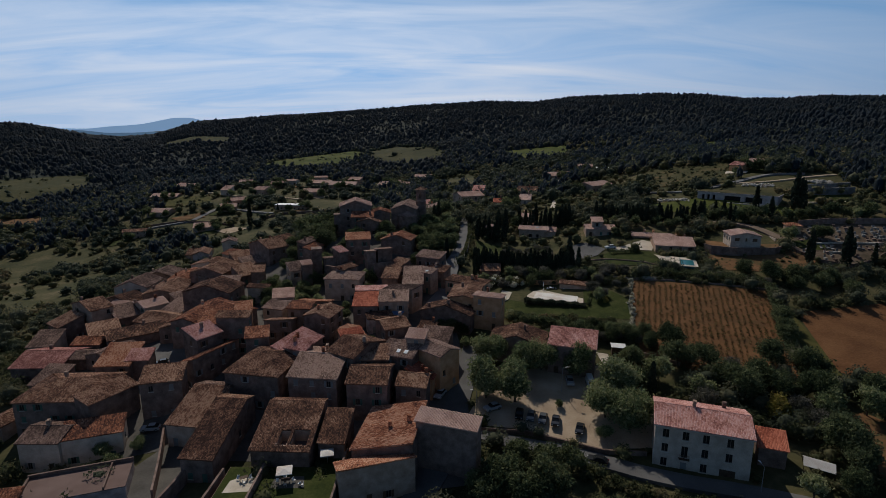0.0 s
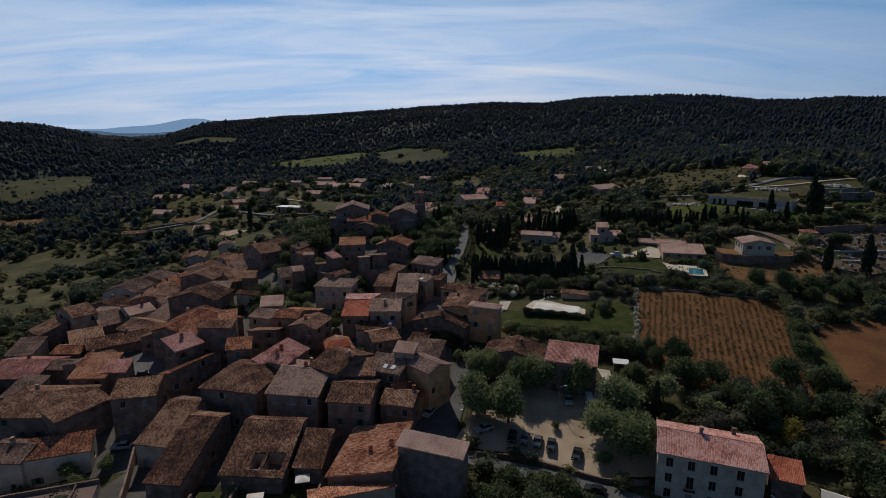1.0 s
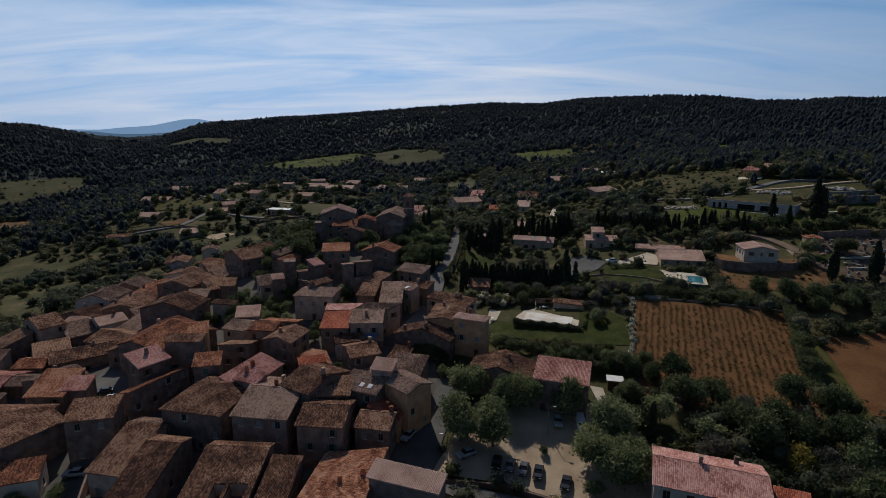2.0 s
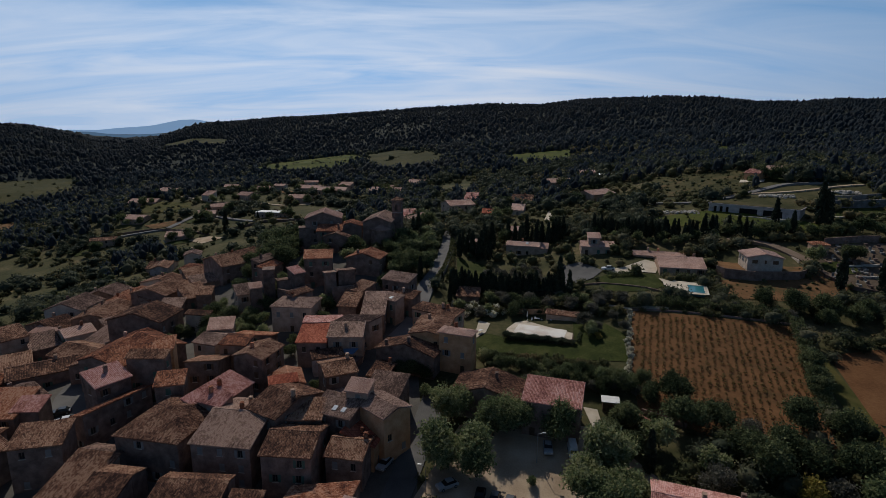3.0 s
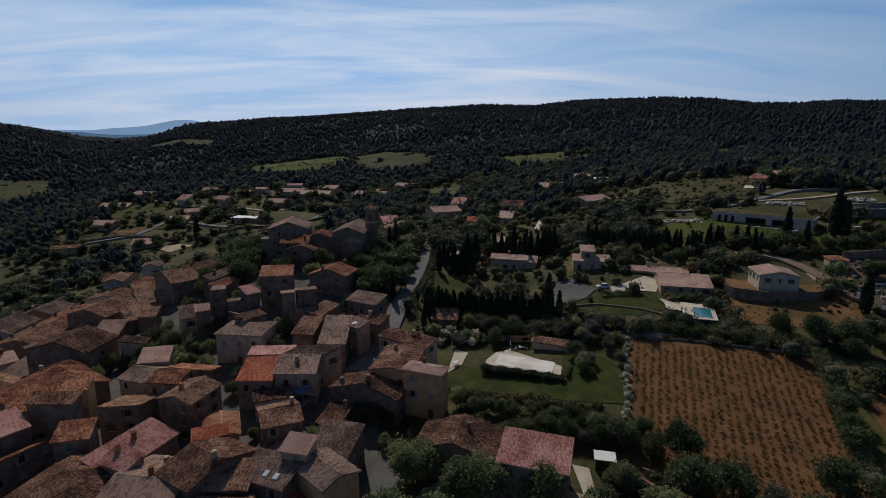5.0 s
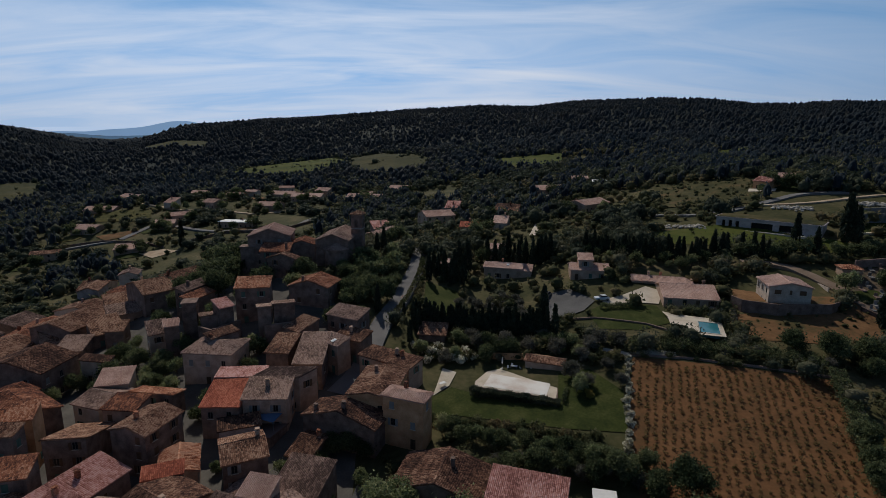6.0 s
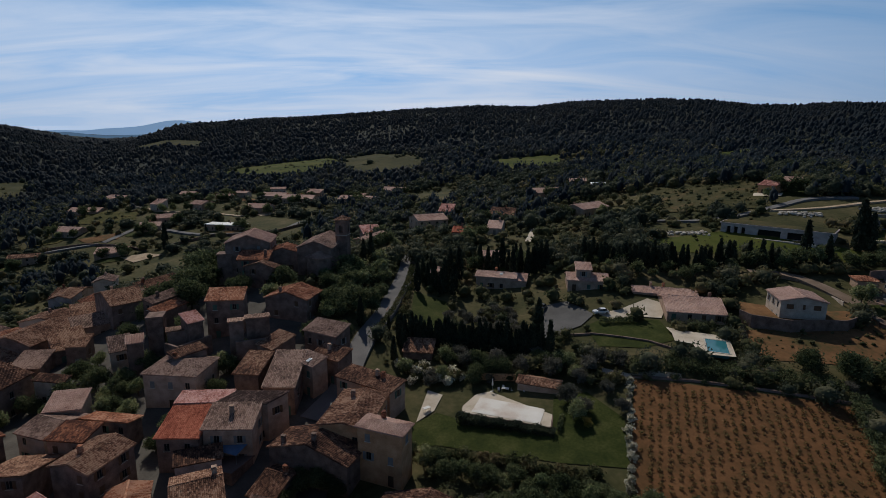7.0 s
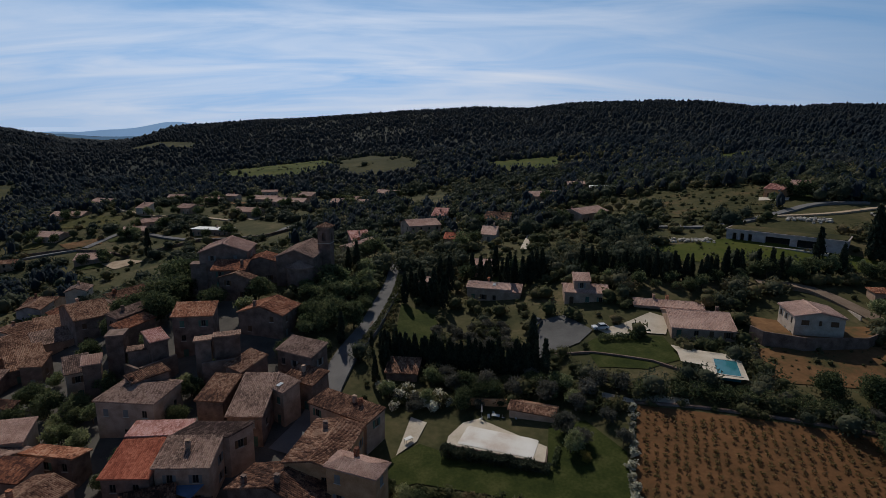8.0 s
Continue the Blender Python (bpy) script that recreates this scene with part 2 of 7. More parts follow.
rubber = shade("rubber", [(0.012, 0.012, 0.012), (0.025, 0.025, 0.025)], rough=0.8, bump=0)

# ---- the lie of the land ----
RISES = []


def rise(x, y, radius, height):
    """A smooth swell (or, below zero, a hollow) of the ground."""
    RISES.append((x, y, radius, height))


rise(-32, 226, 45, 14.78)
rise(-60, 130, 60, 13.67)
rise(20, 105, 50, -1.7)
rise(70, 170, 55, 5)
rise(110, 215, 60, -3.04)
rise(160, 310, 90, 29.88)
rise(-130, 240, 70, 0.62)
rise(-190, 290, 70, -4.34)
rise(-340, 400, 150, -25.28)
rise(-120, 120, 60, -7.53)
rise(0, 0, 90, 2.07)
rise(-170, 400, 90, 0.98)
rise(0, 480, 120, -9.75)
rise(250, 200, 110, -7.66)
rise(-200, 650, 160, -5.66)
rise(200, 500, 150, 6.23)
rise(40, 270, 50, 5.51)
rise(-20, 165, 35, -2.7)
rise(-60, 190, 35, -6.94)
rise(-90, 290, 50, -0.39)
rise(15, 190, 30, -4.76)
rise(60, 110, 40, -0.39)
rise(-30, 100, 40, -6.86)
rise(-300, 200, 120, 1.59)
rise(150, 60, 90, -2.83)
rise(-225, 460, 70, 17.08)
rise(-60, 420, 60, 2.5)
rise(110, 330, 60, -13.03)
rise(-420, 650, 150, -2.62)
rise(-600, 480, 180, 7.35)
rise(95, 205, 30, 1.85)
rise(25, 235, 25, -7.06)
rise(45, 92, 25, -2.34)
rise(89, 206, 14, -2.88)
rise(-78, 97, 18, -3.7)
SLOPE = (-17.34, 4.62, 7.22)
FAR_AZ = (-60, -40, -36.5, -34, -32, -30, -27.5, -25.5, -24, -22, -18, -13, -8, -2, 4, 9, 13, 17, 21, 25, 28, 30.5, 34, 39, 60)
FAR_Z = (81, 72, 62, 43, 25, 18, 23, 41, 56, 62, 67, 71, 74, 80, 82, 78, 86, 88, 86, 80, 69, 69, 73, 68, 74)


def ground_z(x, y):
    """Height of the ground, for numbers or arrays: a slope, swells, and the wooded ridge that closes the valley."""
    x, y = np.asarray(x, float), np.asarray(y, float)
    d = np.hypot(x, y)
    ridge = np.interp(np.degrees(np.arctan2(x, y)), FAR_AZ, FAR_Z)
    k = np.clip((d - 620) / 880, 0, 1)
    near = np.minimum(1, 700 / np.maximum(d, 1))
    xs, ys = x * near, y * near
    z = SLOPE[0] + SLOPE[1] * xs / 100 + SLOPE[2] * ys / 100 + ridge * k * k * (3 - 2 * k)
    for a, b, s, h in RISES:
        z = z + h * np.exp(-((xs - a) ** 2 + (ys - b) ** 2) / (2 * s * s))
    return z


def mesh_of(name, verts, faces, material, smooth=False):
    me = bpy.data.meshes.new(name)
    me.from_pydata([tuple(v) for v in verts], [], faces)
    if smooth:
        me.polygons.foreach_set("use_smooth", [True] * len(me.polygons))
    me.materials.append(material)
    return me


def big_mesh(name, verts, faces, material):
    """A mesh from arrays: verts n x 3, faces m x k."""
    me = bpy.data.meshes.new(name)
    m, k = faces.shape
    me.vertices.add(len(verts))
    me.vertices.foreach_set("co", verts.astype(np.float32).ravel())
    me.loops.add(m * k)
    me.loops.foreach_set("vertex_index", faces.astype(np.int32).ravel())
    me.polygons.add(m)
    me.polygons.foreach_set("loop_start", np.arange(0, m * k, k, dtype=np.int32))
    me.update(calc_edges=True)
    me.materials.append(material)
    return me


def spaced(lo, hi, inner_lo, inner_hi, step, growth=1.09):
    xs = list(np.arange(inner_lo, inner_hi + step, step))
    s = step
    while xs[-1] < hi:
        s *= growth
        xs.append(xs[-1] + s)
    s = step
    while xs[0] > lo:
        s *= growth
        xs.insert(0, xs[0] - s)
    return np.array(xs)


gx, gy = spaced(-3800, 3800, -140, 180, 4.0), spaced(-600, 4200, 70, 330, 4.0)
GX, GY = np.meshgrid(gx, gy)
GZ = ground_z(GX, GY)
nx, ny = len(gx), len(gy)
idx = np.arange(nx * ny).reshape(ny, nx)
quads = np.stack([idx[:-1, :-1], idx[:-1, 1:], idx[1:, 1:], idx[1:, :-1]], -1).reshape(-1, 4)
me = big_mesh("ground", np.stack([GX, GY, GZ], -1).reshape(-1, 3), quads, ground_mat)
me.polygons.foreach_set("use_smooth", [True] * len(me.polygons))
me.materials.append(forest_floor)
# past 640 m the ground takes this shade-darkened colour between the crowns
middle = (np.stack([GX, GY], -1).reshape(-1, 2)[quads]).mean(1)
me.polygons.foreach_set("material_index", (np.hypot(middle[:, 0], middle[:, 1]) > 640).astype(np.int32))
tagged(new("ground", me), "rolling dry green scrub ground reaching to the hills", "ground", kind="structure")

BLOCKED = []      # plan polygons where nothing is scattered
CIRCLES = []      # (x, y, radius) of houses and the like


def inside(poly, x, y):
    x, y = np.asarray(x, float), np.asarray(y, float)
    r = np.zeros(x.shape, bool)
    for (x0, y0), (x1, y1) in zip(poly, poly[1:] + poly[:1]):
        c = ((y0 > y) != (y1 > y)) & (x < (x1 - x0) * (y - y0) / ((y1 - y0) or 1e-9) + x0)
        r ^= c
    return r


def patch(name, poly, material, label, category, lift=0.12, step=4.0, block=True, kind="structure", flat=None):
    """A sheet of other ground, laid over the land."""
    bm = bmesh.new()
    bm.faces.new([bm.verts.new((x, y, 0)) for x, y in poly])
    for axis in (0, 1):
        lo, hi = min(p[axis] for p in poly), max(p[axis] for p in poly)
        for v in np.arange(lo + step, hi, step):
            co, no = ((v, 0, 0), (1, 0, 0)) if axis == 0 else ((0, v, 0), (0, 1, 0))
            bmesh.ops.bisect_plane(bm, geom=bm.verts[:] + bm.edges[:] + bm.faces[:], plane_co=co, plane_no=no)
    for v in bm.verts:
        v.co.z = (float(ground_z(v.co.x, v.co.y)) if flat is None else flat) + lift
    bmesh.ops.recalc_face_normals(bm, faces=bm.faces[:])
    for f in bm.faces:
        if f.normal.z < 0:
            f.normal_flip()
    me = bpy.data.meshes.new(name)
    bm.to_mesh(me)
    bm.free()
    me.materials.append(material)
    if block:
        BLOCKED.append(list(poly))
    return tagged(new(name, me), label, category, kind=kind)


def way(name, pts, width, material, label, category="road", lift=0.2, kerb=0.0):
    """A road: a strip along a line, laid over the land."""
    p = [Vector((*q, 0)) for q in pts]
    line = []
    for i in range(len(p) - 1):
        a, b = p[max(i - 1, 0)], p[min(i + 2, len(p) - 1)]
        n = max(2, int((p[i + 1] - p[i]).length / 3))
        for k in range(n):
            t = k / n
            line.append(0.5 * ((2 * p[i]) + (p[i + 1] - a) * t + (2 * a - 5 * p[i] + 4 * p[i + 1] - b) * t * t + (3 * p[i] - a - 3 * p[i + 1] + b) * t ** 3))
    line.append(p[-1])
    verts, faces, left, right = [], [], [], []
    for i, q in enumerate(line):
        d = (line[min(i + 1, len(line) - 1)] - line[max(i - 1, 0)]).normalized()
        s = Vector((d.y, -d.x, 0)) * width / 2
        z = max(float(ground_z(*(q + s * k).xy)) for k in (-1, 0, 1)) + lift
        for k in (-1, 1):
            e = q + s * k
            (left if k < 0 else right).append((e.x, e.y))
            verts += [(e.x, e.y, z), (e.x, e.y, z - 1.2)]
        if i:
            j = 4 * i
            faces += [(j - 4, j - 2, j + 2, j), (j - 3, j - 4, j, j + 1), (j - 2, j - 1, j + 3, j + 2)]
    BLOCKED.append(left + right[::-1])
    return tagged(new(name, mesh_of(name, verts, faces, material)), label, category, kind="structure")

# ---- roads, yards and fields ----
patch("pavement", [(-125, 150), (-100, 128), (-88, 116), (-70, 104), (-52, 106), (-44, 100), (-20, 98), (-8, 90), (6, 92), (6, 112), (5, 140), (4, 150), (2, 172), (0, 196), (-10, 206), (-26, 224), (-24, 262), (-36, 262), (-46, 226), (-72, 240), (-104, 240), (-126, 212)], paving, "worn grey stone paving of the village lanes", "pavement", lift=0.08, step=6.0, block=True)
patch("courtyard", [(-66, 98), (-57.5, 110), (-50, 105), (-50, 86), (-62, 84)], paving, "dark worn paving of a courtyard", "courtyard", lift=0.1, step=5.0)
patch("village_square", [(-88, 162), (-82, 162), (-72, 146), (-66.5, 134), (-66, 127), (-71, 127), (-77, 132.5), (-84, 147)], asphalt, "grey asphalt of the small village square", "square", lift=0.16, step=5.0)
patch("car_park", [(4.5, 110), (13.8, 131), (26, 135), (42, 128.5), (50.5, 115), (45, 101.5), (33, 101.5), (18, 107.5)], gravel, "sandy gravel car park under the trees", "car park", lift=0.22)
patch("terrace_gravel", [(18, 167), (21.5, 170.5), (23.2, 176), (20, 178)], pale_gravel, "pale gravel terrace beside the house", "terrace", lift=0.2)
patch("lawn", [(11, 153), (17, 166), (22, 170), (28, 166.5), (44, 162), (46, 172), (53, 173), (58, 164), (55, 151.5), (44, 153.5), (22, 160), (15, 158)], lawn_mat, "mown green garden lawn", "lawn", lift=0.14)
patch("vineyard_soil", [(63.7, 176), (103, 165.8), (86, 122), (70, 121), (52, 134), (55.6, 152.3)], vine_soil, "red-brown soil of a small vineyard", "soil", lift=0.14)
patch("path", [(57.5, 181.5), (63, 178.2), (69, 178.6), (74, 177), (73.5, 175.4), (64, 176.6), (58, 178)], pale_gravel, "pale gravel path above the vineyard", "path", lift=0.2)
patch("bank", [(88.5, 108), (92, 109), (96, 104), (93, 96), (88, 88), (83, 86.5), (82, 91), (86.5, 98)], earth_dry, "bare pale earth bank below the field", "bank", lift=0.3)
patch("ploughed_field", [(104, 153), (150, 163), (165, 140), (120, 112), (97, 124)], earth_red, "bare red ploughed field", "field", lift=0.14)
patch("verge", [(98, 150), (103, 154), (98, 124), (92, 118)], meadow, "strip of rough grass beside the field", "grass", lift=0.13)
patch("dry_field", [(97, 196), (124, 194.5), (133, 204), (140, 196), (122, 178), (93, 182)], earth_dry, "dry reddish grass field below the villa", "field", lift=0.14)
patch("villa_lawn", [(64, 203.5), (79, 203), (79, 192), (70, 188), (60, 190), (59, 200)], lawn_mat, "green villa lawn behind a hedge", "lawn", lift=0.14)
patch("villa_terrace", [(64, 206.5), (70, 208.4), (80, 215), (84, 212), (80, 204), (73, 204.6), (67, 202.6)], pale_gravel, "pale gravel drive in front of the villa", "terrace", lift=0.25)
patch("court", [(48.7, 214.9), (57.8, 216.3), (63, 206.5), (58.4, 200.9), (47.8, 195.8)], asphalt, "grey asphalt forecourt with parked cars", "forecourt", lift=0.25)
patch("meadow", [(92, 262), (125, 266), (150, 245), (160, 236), (146, 232), (100, 247)], field_green, "green sloping lawn in front of the modern house", "lawn", lift=0.2)
patch("meadow", [(14, 200), (24, 199), (26, 212), (24, 226), (14, 232)], lawn_mat, "green paddock beside the road", "grass", lift=0.14)
patch("field", [(-218, 655), (-205, 694), (-115, 735), (-92, 680), (-112, 632), (-152, 626)], field_green, "bright green field on the far slope", "field", lift=1.2, step=25)
patch("field", [(-84, 640), (-98, 720), (-60, 745), (-17, 705), (2, 668), (-4, 600), (-57, 598)], field_dull, "dull green field on the far slope", "field", lift=1.2, step=25)
patch("field", [(66, 628), (140, 624), (118, 534), (73, 570)], field_green, "bright green field under the wooded ridge", "field", lift=1.2, step=25)
patch("field", [(245, 548), (302, 582), (292, 546), (246, 503)], field_green, "small bright field among the woods", "field", lift=1.2, step=20)
patch("field", [(-540, 1085), (-371, 975), (-359, 925), (-500, 1010)], field_dull, "dull field among the far woods", "field", lift=2.0, step=40)
patch("field", [(-500, 614), (-434, 680), (-369, 562), (-400, 510), (-440, 512)], field_dull, "dull green field in the valley", "field", lift=0.8, step=25)
patch("field", [(-390, 462), (-340, 461), (-313, 420), (-360, 424)], earth_dry, "dry brown field in the valley", "field", lift=0.6, step=20)
patch("field", [(-222, 417), (-225, 443), (-186, 438), (-176, 412)], meadow, "mown green meadow among the villas", "field", lift=0.4, step=12)
patch("field", [(134, 360), (178, 330), (150, 288), (117, 304)], rough_grass, "yellowing rough meadow on the slope", "field", lift=0.4, step=12)
patch("field", [(36, 412), (80, 396), (72, 352), (38, 364)], meadow, "green clearing between the cypresses", "field", lift=0.4, step=12, block=False)
patch("field", [(-60, 300), (-30, 292), (-28, 268), (-52, 272)], lawn_mat, "grass plot behind the old castle", "grass", lift=0.3, step=8)
patch("cemetery", [(133, 205), (146, 220), (160, 222), (183, 221), (178, 198), (166, 198), (152, 189), (141.6, 185), (134, 189), (130.5, 196)], burial_soil, "dry brown earth of the burial ground", "cemetery", lift=0.2)
patch("villa_yard", [(157, 306), (166, 300.5), (169, 304.5), (160, 311)], pale_gravel, "pale paved terrace in front of a villa", "terrace", lift=0.5)
patch("quarry_floor", [(166, 246.5), (184, 245.2), (191, 253), (172, 255)], lawn_mat, "grass plot below the quarry wall", "grass", lift=0.25)
way("path", [(164, 246.0), (172, 245.4), (184, 244.6)], 1.5, pale_gravel, "pale stone path below the quarry wall", "path", lift=0.35)
way("track", [(146, 286), (158, 281.5), (172, 280), (188, 283), (205, 287)], 2.6, gravel, "sandy strip along the quarry edge", "track", lift=0.2)
way("road", [(-6, 86), (-1, 97), (1.5, 109), (4.2, 121), (6.6, 132), (8.5, 142)], 5.5, asphalt, "grey asphalt street entering the village", lift=0.24)
way("road", [(-3.0, 168), (1.0, 178), (2.0, 188), (3.6, 200), (6.6, 212), (8.6, 226), (10.2, 240), (10.8, 252), (9, 264)], 5.6, lane_asphalt, "grey asphalt lane climbing past the village", lift=0.24)
way("road", [(4, 108.5), (14, 103.8), (24, 101), (31, 98.4), (38, 95.2), (46, 92.2), (58, 88.2), (72, 82)], 4.4, asphalt, "asphalt road passing below the car park", lift=0.22)
way("track", [(55, 272), (62, 300), (69, 337), (75, 362), (88, 412)], 2.4, pale_gravel, "pale gravel track between trees", lift=0.4)
way("track", [(98, 296), (111, 290), (121, 283), (133, 281.5), (145, 283.5), (159, 288), (172, 292), (190, 290)], 3.6, lane_asphalt, "grey lane climbing above the modern house", lift=0.4)
way("track", [(134, 196), (132, 207), (126, 222), (114, 227)], 4.6, drive_earth, "sandy drive beside the villa wall", lift=0.3)
way("road", [(-176, 380), (-166, 407), (-150, 400), (-116, 385), (-74, 384), (-64, 404), (-40, 424), (-33, 440), (-61, 480)], 4.0, lane_asphalt, "pale lane winding among the villas", lift=0.4)
way("road", [(-215, 366), (-196, 372), (-178, 378)], 3.4, lane_asphalt, "pale lane winding among the villas", lift=0.4)
way("track", [(-240, 470), (-205, 458), (-170, 440), (-140, 440), (-112, 430)], 3.2, gravel, "sandy track between the villas", lift=0.4)
patch("yard", [(-150, 352), (-138, 356), (-126, 350), (-136, 340)], gravel, "dry sandy yard beside a villa", "yard", lift=0.35)
patch("yard", [(-196, 388), (-176, 396), (-170, 386), (-186, 380)], earth_dry, "dry brown garden plot in the valley", "yard", lift=0.35)

# ---- building blocks ----
def part(name, data, parent, label="", at=None, turn=0.0):
    """A mesh under its thing or part."""
    ob = new(name, data)
    ob.parent = parent
    if at is not None:
        ob.matrix_basis = pose(*at, 0, 0, turn)
    if label:
        ob["label"] = label
    return ob


def add_box(v, f, lo, hi):
    n = len(v)
    (x0, y0, z0), (x1, y1, z1) = lo, hi
    v += [(x0, y0, z0), (x1, y0, z0), (x1, y1, z0), (x0, y1, z0), (x0, y0, z1), (x1, y0, z1), (x1, y1, z1), (x0, y1, z1)]
    f += [tuple(n + i for i in q) for q in ((3, 2, 1, 0), (4, 5, 6, 7), (0, 1, 5, 4), (1, 2, 6, 5), (2, 3, 7, 6), (3, 0, 4, 7))]


def boxes_mesh(name, boxes, material):
    v, f = [], []
    for lo, hi in boxes:
        add_box(v, f, lo, hi)
    return mesh_of(name, v, f, material)


def empty(name, x, y, z, turn=0.0):
    ob = new(name)
    ob.matrix_basis = pose(x, y, z, 0, 0, turn)
    ob.empty_display_size = 0.5
    return ob


WIN_W, WIN_H = 1.0, 1.45
window_frame_mesh = boxes_mesh("window_frame", [((-0.5, 0.10, 0), (-0.42, 0.16, 1.45)), ((0.42, 0.10, 0), (0.5, 0.16, 1.45)), ((-0.42, 0.10, 0), (0.42, 0.16, 0.08)),
                                                ((-0.42, 0.10, 1.37), (0.42, 0.16, 1.45)), ((-0.03, 0.09, 0.08), (0.03, 0.15, 1.37))], frame_wood)
pane_mesh = boxes_mesh("pane", [((-0.42, 0.12, 0.08), (0.42, 0.14, 1.37))], glass)
sill_mesh = boxes_mesh("sill", [((-0.62, -0.09, -0.1), (0.62, 0.1, 0.0))], pale_stone)
shutter_meshes = [boxes_mesh("shutter", [((-0.26, -0.05, 0.0), (0.26, 0.0, 1.45)), ((-0.22, -0.07, 0.25), (0.22, -0.05, 0.33)), ((-0.22, -0.07, 1.1), (0.22, -0.05, 1.18))], m) for m in SHUTTERS]
door_meshes = [boxes_mesh("door", [((-0.55, 0.12, 0), (0.55, 0.18, 2.15)), ((-0.42, 0.09, 0.2), (-0.06, 0.12, 1.0)), ((0.06, 0.09, 0.2), (0.42, 0.12, 1.0)), ((-0.42, 0.09, 1.15), (-0.06, 0.12, 1.95)),
                                   ((0.06, 0.09, 1.15), (0.42, 0.12, 1.95))], m) for m in (wood_dark, SHUTTERS[2], SHUTTERS[0])]
chimney_meshes = [boxes_mesh("chimney", [((-0.35, -0.3, -1.2), (0.35, 0.3, 1.0)), ((-0.42, -0.37, 1.0), (0.42, 0.37, 1.1)), ((-0.3, -0.25, 1.1), (-0.18, 0.25, 1.35)),
                                         ((0.18, -0.25, 1.1), (0.3, 0.25, 1.35)), ((-0.4, -0.34, 1.35), (0.4, 0.34, 1.43))], m) for m in (WALLS["stone"], WALLS["cream"], tile_rust)]
skylight_mesh = boxes_mesh("skylight", [((-0.45, -0.6, 0), (0.45, 0.6, 0.1))], metal_grey)
# pale blue-grey pane colour carries the sky's reflection
skylight_pane_mesh = boxes_mesh("skylight_pane", [((-0.37, -0.52, 0.1), (0.37, 0.52, 0.115))], shade("skylight_glass", [(0.45, 0.47, 0.5), (0.6, 0.62, 0.65)], rough=0.12, bump=0))


def facade(v, f, origin, along, length, z0, z1, holes, depth=0.22):
    """One wall face from z0 to z1 with rectangular openings that go in by depth: holes are (u0, u1, w0, w1)."""
    o, a = Vector(origin), Vector(along)
    inward = Vector((-a.y, a.x, 0))
    us = sorted({0.0, length, *(u for h in holes for u in h[:2])})
    ws = sorted({z0, z1, *(w for h in holes for w in h[2:])})

    def at(u, w, k=0.0):
        p = o + a * u + inward * k
        return (p.x, p.y, w)

    def quad(*q):
        n = len(v)
        v.extend(q)
        f.append((n, n + 1, n + 2, n + 3))

    for u0, u1 in zip(us, us[1:]):
        for w0, w1 in zip(ws, ws[1:]):
            c, d = (u0 + u1) / 2, (w0 + w1) / 2
            if not any(h[0] < c < h[1] and h[2] < d < h[3] for h in holes):
                quad(at(u0, w0), at(u1, w0), at(u1, w1), at(u0, w1))
    for u0, u1, w0, w1 in holes:
        quad(at(u0, w0), at(u0, w0, depth), at(u0, w1, depth), at(u0, w1))
        quad(at(u1, w0, depth), at(u1, w0), at(u1, w1), at(u1, w1, depth))
        quad(at(u0, w1), at(u0, w1, depth), at(u1, w1, depth), at(u1, w1))
        quad(at(u0, w0, depth), at(u0, w0), at(u1, w0), at(u1, w0, depth))
        quad(at(u0, w0, depth), at(u1, w0, depth), at(u1, w1, depth), at(u0, w1, depth))


